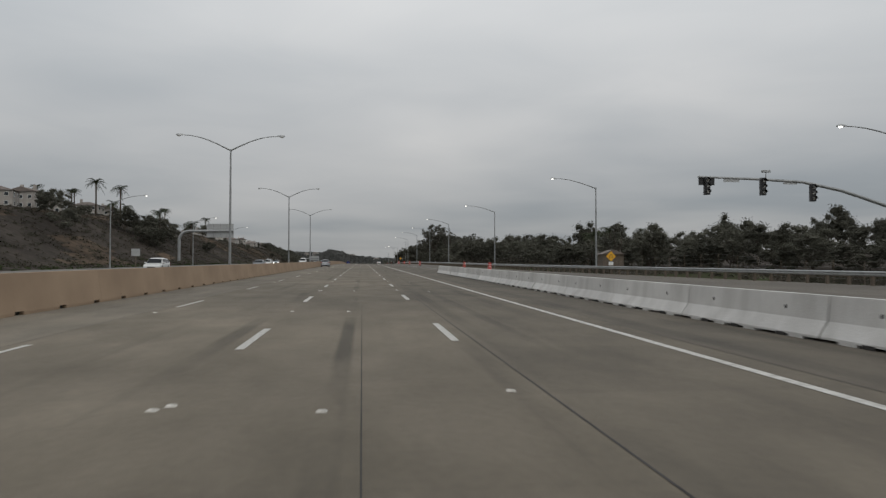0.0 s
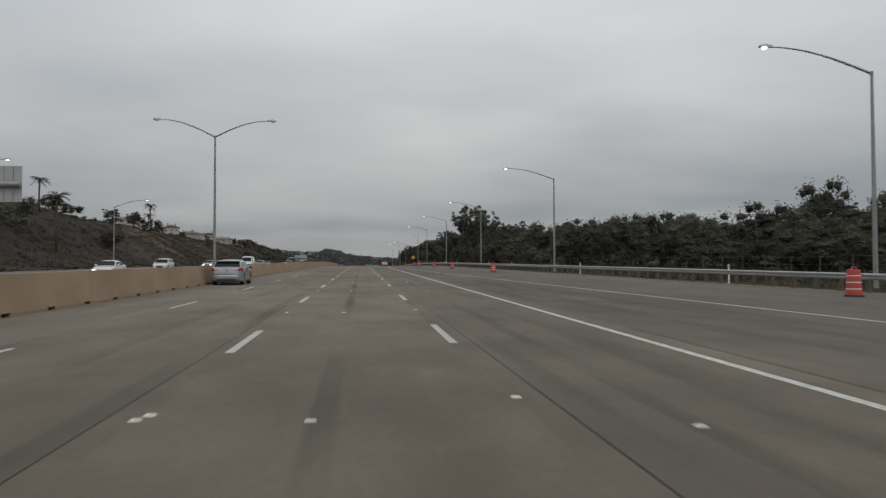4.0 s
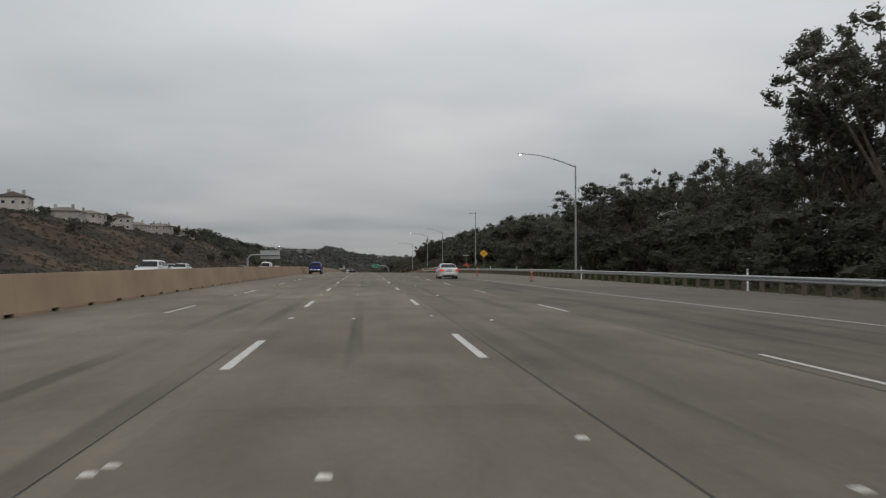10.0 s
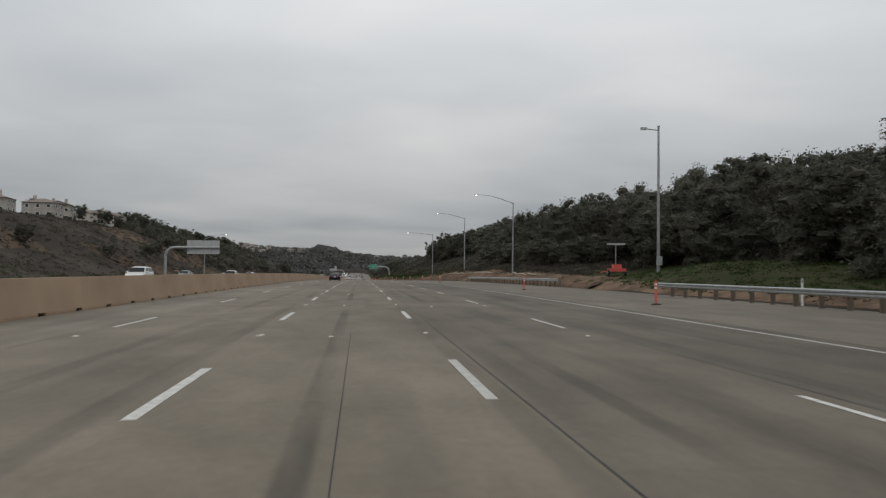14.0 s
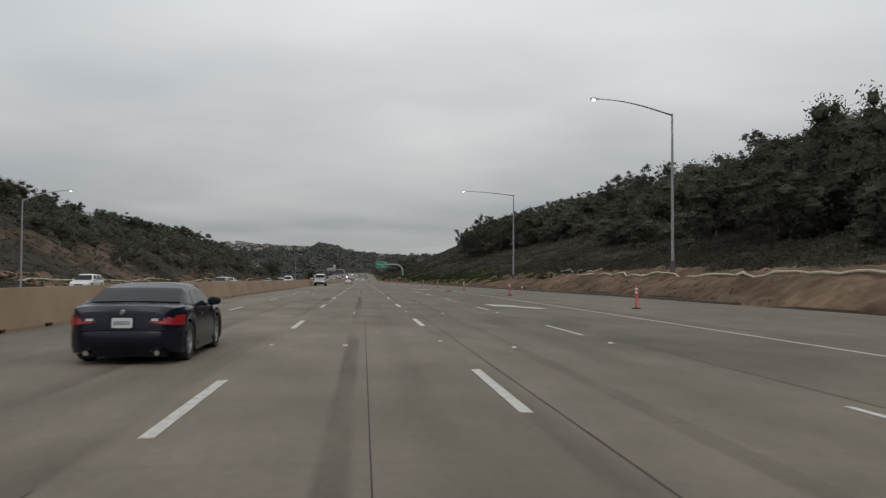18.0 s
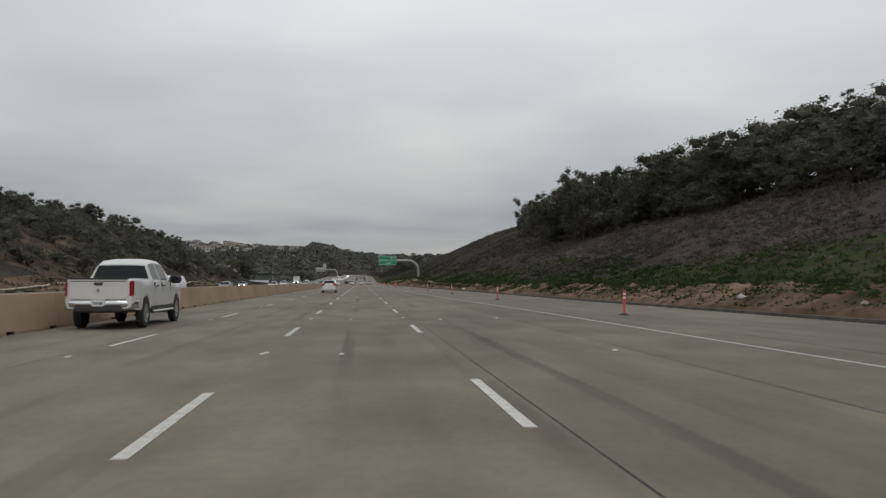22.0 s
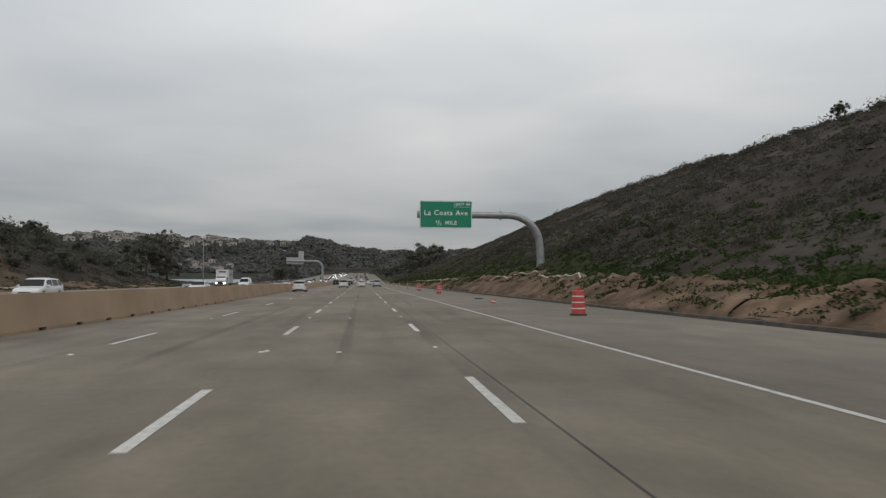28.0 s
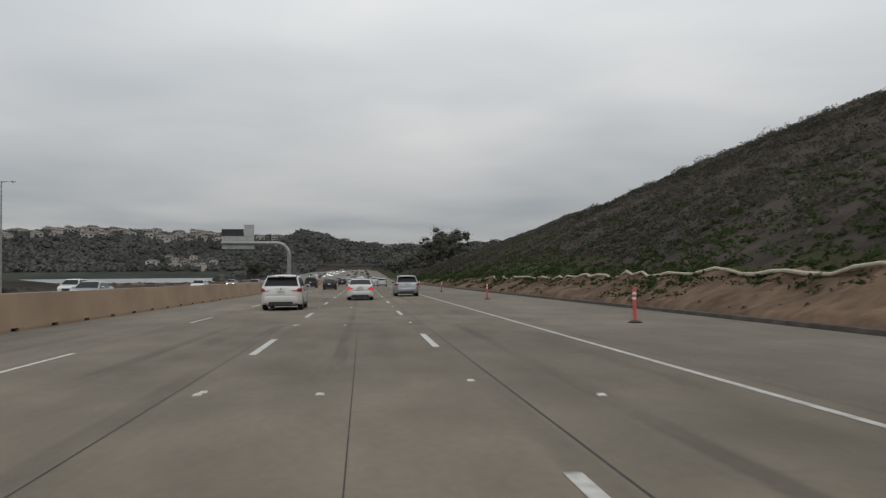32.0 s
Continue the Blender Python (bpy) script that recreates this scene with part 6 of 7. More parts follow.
for k, (x, y) in enumerate(spots):
    src = oncoming[order[k % len(order)]]
    m = on_road(-(x + 1.3), y, 180)
    if src.name in used:
        copy_thing(src, m)
    else:
        src.matrix_basis = m
        used.add(src.name)
FAR_CARS = [car("sedan", "black sedan far ahead in traffic", SEDAN, P_DARK, brake=True, fine=False), car("suv", "white suv far ahead in traffic", SUV, P_WHITE, brake=True, fine=False), car("suv", "grey suv far ahead in traffic", SUV, P_GREY, fine=False), car("hatchback", "silver hatchback far ahead in traffic", HATCH, P_SILVER, brake=True, fine=False), car("sedan", "white sedan far ahead in traffic", SEDAN, P_WHITE, fine=False)]
for k, (x, y) in enumerate(((-0.1, 1085), (3.7, 1075), (-3.8, 1100), (-7.6, 1118), (0.0, 1135), (3.6, 1150), (-3.7, 1168), (0.1, 1190), (-7.4, 1200), (3.7, 1222), (-3.6, 1240), (0.0, 1262), (3.6, 1300), (-3.8, 1310), (0.0, 1330))):
    src = FAR_CARS[(k * 2 + 1) % 5]
    if k < 5:
        src.matrix_basis = on_road(x, y)
    else:
        copy_thing(src, on_road(x, y))


def far_car(label, colour, oncoming):
    """A car so far off that only its body, cabin and lamps tell."""
    t = thing("car", label, "car", "distant traffic")
    prof = [(-2.2, 0.3), (-2.25, 0.85), (-1.9, 0.98), (1.0, 0.95), (2.1, 0.75), (2.25, 0.35)]
    part("body", Shape().loft([[(x, y, z) for y, z in prof] for x in (-0.88, 0.88)]), colour, t)
    part("cabin", Shape().loft([[(x * q, y, z) for y, z in ((-1.95, 0.95), (-1.45, 1.45), (0.2, 1.48), (1.0, 0.95))] for x, q in ((-0.8, 1.0), (0.8, 1.0))]), M_GLASS, t, "dark glass cabin")
    part("roof", Shape().bevbox(-0.72, -1.45, 1.46, 0.72, 0.25, 1.52, 0.1), colour, t)
    for sx in (-0.65, 0.65):
        if oncoming:
            part("headlight", Shape().bevbox(sx - 0.13, 2.05, 0.62, sx + 0.13, 2.28, 0.74, 0.03), M_HEAD_LIT, t, "lit headlight")
        else:
            part("tail_light", Shape().bevbox(sx - 0.2, -2.29, 0.68, sx + 0.2, -2.1, 0.86, 0.03), M_TAIL, t, "red tail light")
    return t


rt_far = random.Random(404)
AWAY = [far_car("small distant car in queueing traffic", c, False) for c in (P_WHITE, P_DARK, P_SILVER, P_GREY)]
TOWARDS = [far_car("small distant oncoming car with headlights on", c, True) for c in (P_SILVER, P_DARK, P_WHITE)]
for stock, lanes, y, turn in ((AWAY, (-7.4, -3.7, 0.0, 3.7), 1345.0, 0), (TOWARDS, (-17.5, -21.2, -24.9, -28.6), 1215.0, 180)):
    k = 0
    while y < 1890:
        m = on_road(lanes[rt_far.randrange(4)] + rt_far.uniform(-0.3, 0.3), y, turn)
        if k < len(stock):
            stock[k].matrix_basis = m
        else:
            copy_thing(stock[rt_far.randrange(len(stock))], m)
        y += rt_far.uniform(8, 22)
        k += 1


def box_truck():
    t = thing("box_truck", "white box lorry with dark lettering bars, headlights on", "lorry", "oncoming vehicles")
    part("cargo_box", Shape().bevbox(-1.2, -4.3, 1.0, 1.2, 1.0, 3.6, 0.04), P_WHITE, t)
    cab = Shape()
    cab.loft([[(-1.05, y, 0.55), (1.05, y, 0.55), (1.05, y, 1.4), (0.98, y, z), (-0.98, y, z), (-1.05, y, 1.4)] for y, z in ((1.1, 2.45), (2.0, 2.4), (2.5, 1.75), (3.1, 1.5))])
    part("cab", cab, P_WHITE, t, smooth=True)
    part("windscreen", Shape().poly([(-0.9, 1.55), (0.9, 1.55), (0.85, 2.25), (-0.85, 2.25)], 2.1, 2.28), M_GLASS, t)
    for sx in (-1, 1):
        part("side_window", Shape().box(sx * 1.03 - 0.02, 1.3, 1.5, sx * 1.03 + 0.02, 2.05, 2.15), M_GLASS, t)
        part("headlight", Shape().bevbox(min(sx * 0.6, sx * 0.95), 3.0, 0.9, max(sx * 0.6, sx * 0.95), 3.14, 1.12, 0.03), M_HEAD_LIT, t, "lit headlight")
        part("lettering_bar", Shape().box(sx * 1.2 - 0.012, -3.4, 2.35, sx * 1.2 + 0.012, -0.2, 2.9), M_PLATE_BAR, t)
        part("lettering_bar", Shape().box(sx * 1.2 - 0.012, -2.4, 1.7, sx * 1.2 + 0.012, -1.2, 1.9), M_PLATE_BAR, t)
        for ya in (-2.9, 2.1):
            w = part("wheel", Shape().lathe([(0.25, sx * 0.8), (0.44, sx * 0.82), (0.46, sx * 0.92), (0.44, sx * 1.06), (0.28, sx * 1.08)], 20, "x", (0, ya, 0.46)), M_RUBBER, t, smooth=True)
            part("rim", Shape().lathe([(0.27, sx * 1.0), (0.26, sx * 1.07), (0.08, sx * 1.03)], 16, "x", (0, ya, 0.46)), M_RIM, w)
    part("front_lettering_bar", Shape().box(-0.7, 0.99, 3.0, 0.7, 1.015, 3.3), M_PLATE_BAR, t)
    part("grille", Shape().box(-0.55, 3.05, 0.75, 0.55, 3.13, 1.3), M_TRIM, t)
    part("front_bumper", Shape().bevbox(-1.05, 2.9, 0.42, 1.05, 3.2, 0.68, 0.05), M_TRIM, t)
    part("chassis", Shape().box(-0.5, -4.2, 0.55, 0.5, 2.8, 0.98), M_TRIM, t)
    return t


box_truck().matrix_basis = on_road(-26.5, 968, 180)


# ---- trees ----
def lump_ball(n_seg, rows):
    """Directions and faces of a coarse ball."""
    d, f = [Vector((0, 0, -1))], []
    for k in range(1, rows):
        a = math.pi * k / rows
        for j in range(n_seg):
            b = 2 * math.pi * (j + 0.5 * (k % 2)) / n_seg
            d.append(Vector((math.sin(a) * math.cos(b), math.sin(a) * math.sin(b), -math.cos(a))))
    d.append(Vector((0, 0, 1)))
    for j in range(n_seg):
        q = (j + 1) % n_seg
        f.append((0, 1 + q, 1 + j))
        for k in range(rows - 2):
            i = 1 + k * n_seg
            f.append((i + j, i + q, i + n_seg + q, i + n_seg + j))
        f.append((1 + (rows - 2) * n_seg + j, 1 + (rows - 2) * n_seg + q, len(d) - 1))
    return d, f


LUMP_D, LUMP_F = lump_ball(6, 4)


def clump(s, r, c, rad, flat, leaves, leaf, core):
    """A knot of foliage: a ragged dense middle with loose leaves standing out of it."""
    seed = Vector((r.uniform(0, 90), r.uniform(0, 90), r.uniform(0, 90)))
    i = len(s.v)
    for d in LUMP_D:
        k = rad * core * (1.0 + 0.75 * noise.noise(d * 1.7 + seed) + r.uniform(-0.13, 0.13))
        s.v.append((c.x + d.x * k, c.y + d.y * k, c.z + d.z * k * flat))
    for q in LUMP_F:
        s.face([i + a for a in q])
    for _ in range(leaves):
        d = Vector((r.gauss(0, 1), r.gauss(0, 1), r.gauss(0.15, 1))).normalized()
        k = rad * core * (1.0 + 0.75 * noise.noise(d * 1.7 + seed)) + rad * (r.random() ** 1.3 * 0.66 - 0.05)
        p = c + Vector((d.x, d.y, d.z * flat)) * k
        u = (d * r.uniform(0.1, 0.9) + Vector((r.gauss(0, 1), r.gauss(0, 1), r.gauss(0, 0.7)))).normalized()
        v = u.cross(Vector((r.gauss(0, 1), r.gauss(0, 1), r.gauss(0, 1)))).normalized()
        a, b = u * leaf * r.uniform(0.6, 1.3), v * leaf * 0.55 * r.uniform(0.6, 1.2)
        i = len(s.v)
        s.v += [tuple(p - a - b), tuple(p - a + b), tuple(p + a)]
        s.face((i, i + 1, i + 2))


def tree_meshes(seed, height, spread, trunk_h, clusters, leaves, leaf, cluster_r, flat=1.0, lean=0.0, low=0.0, core=0.72):
    """Trunk with limbs, and a crown of separate leaf clumps with gaps."""
    r = random.Random(seed)
    tr, ends = Shape(), []
    base_r = 0.017 * height
    top = Vector((lean * height * 0.3, r.uniform(-0.4, 0.4), trunk_h))
    tr.tube([(0, 0, -0.6), (0.05, 0, trunk_h * 0.4), top], [base_r * 1.25, base_r, base_r * 0.8], 7)
    n = 6 if clusters > 20 else 4
    for k in range(n):
        a = 2 * math.pi * (k + r.uniform(-0.3, 0.3)) / n
        out = spread * r.uniform(0.35, 0.75)
        tip = Vector((math.cos(a) * out, math.sin(a) * out, height * r.uniform(0.62, 0.95)))
        mid = top.lerp(tip, 0.5) + Vector((math.cos(a) * out * 0.18, math.sin(a) * out * 0.18, r.uniform(-0.4, 0.3)))
        tr.tube([top, mid, tip], [base_r * 0.55, base_r * 0.34, base_r * 0.12], 5, caps=False)
        ends += [tip, mid.lerp(tip, 0.6)]
        for j in range(2):
            b = mid.lerp(tip, r.uniform(0.1, 0.7))
            e = b + Vector((r.uniform(-1, 1), r.uniform(-1, 1), r.uniform(0.0, 0.8))) * spread * 0.38
            tr.tube([b, b.lerp(e, 0.55) + Vector((0, 0, 0.2)), e], [base_r * 0.25, base_r * 0.16, base_r * 0.06], 4, caps=False)
            ends.append(e)
    while len(ends) < clusters:
        b = r.choice(ends[:18])
        ends.append(b + Vector((r.gauss(0, 0.31), r.gauss(0, 0.31), r.gauss(-0.08, 0.20))) * spread * 0.5)
    if low > 0:
        for k in range(len(ends)):
            if r.random() < 0.4:
                ends[k] = Vector((ends[k].x * 1.1, ends[k].y * 1.1, low + (ends[k].z - low) * r.random() ** 0.8))
    cr = Shape()
    for c in ends[:clusters]:
        rad = cluster_r * r.uniform(0.6, 1.3)
        clump(cr, r, c, rad, 0.74 * flat, leaves, leaf, core)
    return tr.mesh("trunk", M_BARK, "all"), cr


def tree(name, label, seed, height, spread, trunk_h, clusters, leaves, leaf, cluster_r, leaf_mat, group, **kw):
    tm, cs = tree_meshes(seed, height, spread, trunk_h, clusters, leaves, leaf, cluster_r, **kw)
    t = thing(name, label, "tree", group)
    part("trunk", tm, None, t)
    part("crown", cs.mesh("crown", leaf_mat), None, t)
    return t


OAKS = [tree("oak_tree", "dense dark round-topped oak tree", 11 + k, 8.0, 4.4 + 0.4 * k, 1.0, 60, 96, 0.15, 1.2, M_LEAF_OAK, "roadside woodland", low=1.1, core=0.46) for k in range(4)]
EUCS = [tree("eucalyptus_tree", "tall open eucalyptus tree with bare pale limbs", 31 + k, 13.0, 4.2, 4.0, 84, 54, 0.14, 0.74, M_LEAF_EUC, "roadside woodland", core=0.34) for k in range(3)]
PINES = [tree("pine_tree", "slender dark tree with tufted crown", 51 + k, 11.0, 2.3, 4.0, 34, 90, 0.15, 0.85, M_LEAF_OAK, "roadside woodland", core=0.44) for k in range(2)]
BUSHES = [tree("large_bush", "dense dark bush with foliage down to the ground", 71 + k, 4.0, 3.0, 0.4, 30, 90, 0.135, 0.95, M_LEAF_OAK, "roadside woodland", low=0.2, core=0.46) for k in range(3)]
GRAND = [tree("oak_tree", "large spreading dark oak tree on the hill crest", 91 + k, 11.0, 5.2, 1.6, 130, 100, 0.135, 1.05, M_LEAF_OAK, "oaks on the hill crest", low=1.6, core=0.36) for k in range(2)]
placed = set()


def put_tree(src, x, y, h, native, turn, wide=1.0, z=None):
    k = h / native
    g = hill(x, y) if z is None else z
    if src.name in placed:
        m = pose(x, y, g, 0, 0, turn)
        o = copy_thing(src, m)
    else:
        placed.add(src.name)
        o = src
        o.matrix_basis = pose(x, y, g, 0, 0, turn)
    o.scale = (k * wide, k * wide, k)
    return o


rt = random.Random(21)
top45 = tab((-60, 1.0), (60, 1.2), (157, 6.5), (221, 9.4), (250, 10.6), (265, 9.6), (300, 9.5), (325, 10.5), (360, 16), (404, 17.5), (431, 16.2), (479, 18), (508, 18), (545, 18.8), (575, 19.3), (611, 20.3), (640, 20.9), (667, 19.4), (712, 19.3), (760, 21.5), (800, 22))
# dense woodland behind the guardrail: three staggered rows
for row, (off, step) in enumerate(((13, 7.5), (22, 8.0), (33, 9.5))):
    y = 20.0 if row else 120.0
    while y < 585:
        x = edge_r(y) + off + rt.uniform(-2.5, 2.5) + (26 if y < 150 else 10 if y < 215 else 0)
        if row == 0 and y > 335:
            x += 4.0 * sstep(335, 360, y)
        eye = zr(y) + 1.5
        want = eye + (top45(y) - eye) * x / 45.0
        g = hill(x, y)
        h = min(13.0, max(4.0, (want - g) * rt.uniform(0.74, 1.04)))
        if y < 215:
            h = max(2.6, h * (1.0 if rt.random() < 0.22 else rt.uniform(0.55, 0.85)))
        if row == 0 and y > 350:
            h *= 0.8
        pick_euc = rt.random() < (0.0 if y < 275 else 0.42)
        if 316 < y < 350 and row < 2:
            pick_euc, h = True, rt.uniform(9.5, 12.2)
            put_tree(rt.choice(BUSHES), x - 2, y + 3, rt.uniform(4.5, 6.5), 4.0, rt.uniform(0, 360), 1.2)
        elif 268 < y <= 316:
            h, pick_euc = min(h, 7.5), False
        if y > 440 and pick_euc:
            h = min(h, 8.0)
        if pick_euc:
            put_tree(rt.choice(EUCS), x, y, h * 1.12, 13.0, rt.uniform(0, 360), min(1.6, 7.5 / max(5.0, h * 0.62)))
        elif rt.random() < (0.0 if y < 270 else 0.16):
            put_tree(rt.choice(PINES), x, y, h * 1.1, 11.0, rt.uniform(0, 360), 1.2)
        else:
            put_tree(rt.choice(OAKS), x, y, h, 8.0, rt.uniform(0, 360), min(1.7, 8.6 / h))
        y += step * rt.uniform(0.75, 1.25)
for x, y, top in ((28, 431, 14.3), (28.4, 424, 13.5), (28, 418, 11.8), (42, 481, 18.0), (46, 492, 18.6)):
    put_tree(PINES[int(y) % 2], x, y, top - hill(x, y), 11.0, y * 17 % 360, 1.5)
    put_tree(BUSHES[int(y) % 3], x + 0.6, y - 2.0, 5.2, 4.0, y * 29 % 360, 1.1)
put_tree(EUCS[1], 55, 154, 8.2 - hill(55, 154), 13.0, 70, 1.2)
put_tree(EUCS[2], 66, 203, 9.8 - hill(66, 203), 13.0, 10, 1.3)
for k, (x, y, top) in enumerate(((31, 326, 17.8), (32.5, 331, 18.6), (33.5, 337, 17.2), (36, 321, 16.0))):
    put_tree(EUCS[k % 3], x, y, (top - hill(x, y)) * 1.04, 13.0, 50 + 100 * k, 0.95)
for k, (x, y, top) in enumerate(((33, 396, 14.2), (31.5, 387, 14.4), (34.5, 379, 14.4))):
    put_tree(EUCS[k], x, y, (top - hill(x, y)) * 1.05, 13.0, y * 17 % 360, 1.25)
    put_tree(BUSHES[k], x + 0.5, y - 2.5, 5.6, 4.0, y * 29 % 360, 1.15)
# wooded upper slope of the right-hand hill
wood_lo = tab((470, 33), (560, 30), (600, 33), (660, 43), (700, 45), (760, 40), (805, 36))
for k in range(165):
    y = rt.uniform(475, 796)
    lo = wood_lo(y)
    x = lo + rt.random() ** 1.15 * (64 - lo)
    eye = zr(y) + 1.5
    want = eye + (top45(y) - eye) * x / 45.0
    h = min(9.5, max(3.6, (want - hill(x, y)) * rt.uniform(0.7, 1.0)))
    if x < lo + 5:
        h = min(h, 5.5)
    if rt.random() < 0.2 and x > lo + 5:
        put_tree(rt.choice(EUCS), x, y, h * 1.25, 13.0, rt.uniform(0, 360), 1.15)
    elif x < lo + 6 or rt.random() < 0.25:
        put_tree(rt.choice(BUSHES), x, y, h * 0.75, 4.0, rt.uniform(0, 360), rt.uniform(0.95, 1.3))
    else:
        put_tree(rt.choice(OAKS), x, y, h, 8.0, rt.uniform(0, 360), rt.uniform(1.0, 1.3))
for x, y, top in ((45.5, 829, 23.6), (49, 834, 22.5), (52, 809, 28.5), (56, 803, 28), (58, 818, 26.5), (50, 797, 26.0), (47, 815, 24.0), (53, 785, 26), (44, 800, 21.5), (58, 772, 24.2), (50, 760, 21), (60, 835, 24), (46, 778, 22.5), (61, 790, 27.5), (55, 748, 22.5)):
    x, y, top = x * 0.82, 723 + (y - 723) * 0.8, 1.8 + (top - 1.8) * 0.82
    put_tree(GRAND[int(x) % 2], x, y, max(3.0, top - hill(x, y)), 11.0, x * 37 % 360, 0.85)
for x, y, h in ((60, 905, 2.2), (40, 1320, 17), (33, 1310, 14), (46, 1328, 14), (28, 1275, 9), (36, 1325, 10), (26, 1365, 9), (40, 1300, 9), (18, 1380, 8), (-52, 1330, 9), (-56, 1350, 8), (-50, 1370, 8)):
    put_tree(OAKS[int(x) % 4], x, y, h, 8.0, x * 37 % 360, 1.05)
for k in range(16):
    y = 735 + 4.2 * k
    x = wood_lo(y) + rt.uniform(-1, 12)
    put_tree(rt.choice(BUSHES), x, y, rt.uniform(2.4, 3.8), 4.0, rt.uniform(0, 360), 1.25)
# thick young growth along the wood's edge
for k in range(78):
    y = rt.uniform(150, 560)
    x = edge_r(y) + rt.uniform(7.5, 12.5) + (9 if y < 215 else 0) + (5.5 if y > 345 else 0)
    put_tree(rt.choice(BUSHES), x, y, rt.uniform(2.6, 4.4), 4.0, rt.uniform(0, 360), 1.15)
# left-hand hill: oaks on the crest and slope
for x, y, h in ((-86, 868, 7), (-80, 880, 7.5), (-88, 893, 7), (-78, 905, 7), (-84, 920, 7), (-76, 934, 6.5), (-82, 950, 6), (-74, 962, 6), (-80, 976, 6.5), (-70, 990, 5.5), (-68, 820, 5), (-84, 838, 6), (-90, 852, 6), (-62, 640, 4.5), (-64, 660, 4.2), (-85, 690, 4.5), (-88, 700, 4), (-80, 745, 5), (-74, 758, 4.5), (-66, 700, 4.5), (-58, 715, 4), (-80, 1012, 5.5), (-72, 1024, 4), (-84, 380, 5), (-80, 392, 5.5), (-76, 400, 5), (-62, 735, 4.5), (-60, 600, 4), (-64, 560, 4), (-70, 480, 4), (-90, 565, 5), (-88, 720, 5), (-56, 805, 4), (-60, 840, 4.5), (-58, 900, 4.5), (-66, 860, 5), (-64, 925, 5)):
    put_tree(OAKS[int(-x + y) % 3], x, y, h, 8.0, y * 31 % 360, 1.15)
for x, y, h in ((-64, 232, 7.5), (-60, 227, 6.5), (-67, 240, 7), (-62, 222, 6), (-70, 228, 7), (-78, 190, 5.5), (-74, 200, 5), (-82, 205, 6), (-70, 180, 4.5), (-66, 262, 5), (-88, 282, 5), (-60, 300, 4), (-84, 330, 4.5), (-86, 350, 4.5), (-92, 470, 5), (-91, 515, 4.5), (-92, 590, 5), (-91, 635, 5), (-88, 660, 5.5), (-84, 672, 5.5), (-82, 705, 5.5), (-78, 722, 5.5), (-84, 735, 6), (-80, 770, 6), (-84, 790, 6.5), (-80, 797, 6), (-86, 804, 7), (-79, 812, 6), (-84, 822, 7), (-80, 832, 6.5), (-87, 716, 7.5), (-86, 724, 7), (-88, 708, 7)):
    put_tree((BUSHES if h < 5.2 else OAKS)[int(-x + y) % 3], x, y, h, 4.0 if h < 5.2 else 8.0, y * 31 % 360, 1.15)
put_tree(EUCS[0], -57.9, 1055, 15.5, 13.0, 20, 1.1)
put_tree(EUCS[1], -62, 1048, 12.5, 13.0, 120, 1.1)
put_tree(OAKS[0], -59, 1051, 11, 8.0, 70, 0.8)
put_tree(OAKS[2], -63, 1046, 9.5, 8.0, 170, 0.9)
put_tree(OAKS[1], -60, 1064, 7, 8.0, 10, 1.2)
put_tree(EUCS[2], -88, 985, 10.0, 13.0, 200, 1.0)


def palm(seed, height, label):
    r = random.Random(seed)
    t = thing("palm_tree", label, "palm tree", "palm trees on the hill")
    tr = Shape()
    tr.tube([(0, 0, -0.5), (0.08, 0, height * 0.5), (0.0, 0, height)], [0.26, 0.19, 0.20], 9)
    part("trunk", tr, M_BARK, t, smooth="all")
    cr = Shape()
    for k in range(34):
        a = 2.4 * k
        el = r.uniform(-0.45, 1.1)
        ln = height * 0.0 + r.uniform(2.0, 2.8)
        dx, dy = math.cos(a), math.sin(a)
        pts = []
        for j in range(7):
            u = j / 6
            out = ln * u * math.cos(el * (1 - 0.25 * u))
            up = ln * (u * math.sin(el) - 0.55 * u * u)
            pts.append(Vector((dx * out, dy * out, height + up)))
        side = Vector((-dy, dx, 0))
        for j in range(6):
            p, q = pts[j], pts[j + 1]
            w = 0.42 * math.sin(math.pi * (0.12 + 0.85 * (j + 0.5) / 6.5))
            for sg in (-1, 1):
                for m in range(3):
                    b0, b1 = p.lerp(q, m / 3), p.lerp(q, (m + 0.6) / 3)
                    tip = b1 + side * sg * w + (q - p) * 0.35 + Vector((0, 0, -0.22))
                    cr.quad(b0, b1, tip, b0.lerp(tip, 0.97))
    part("crown", cr, M_LEAF_PALM, t, "drooping green fronds")
    return t


PALM = [palm(3, 7.5, "tall palm tree with a shaggy crown beside houses"), palm(8, 5.0, "short palm tree with a full crown")]
pp = set()
for k, (x, y, top) in enumerate(((-83.3, 243, 27), (-79.7, 256, 26.4), (-86, 230, 22.5), (-88, 238, 23), (-84, 262, 22.0), (-82, 270, 21.5), (-76, 300, 22.5), (-91, 457, 30), (-93, 462, 26.0), (-86, 320, 19.5), (-58, 262, 15.0), (-62, 236, 17.0), (-90, 215, 22.0))):
    g = hill(x, y)
    src = PALM[0] if top - g > 7 else PALM[1]
    h = 7.5 if src is PALM[0] else 5.0
    m = pose(x, y, g, 0, 0, 40 * k)
    if src.name in pp:
        o = copy_thing(src, m)
    else:
        pp.add(src.name)
        o = src
        o.matrix_basis = m
    sc = max(0.6, (top - g) / (h + 0.8))
    o.scale = (min(sc, 1.25), min(sc, 1.25), sc)
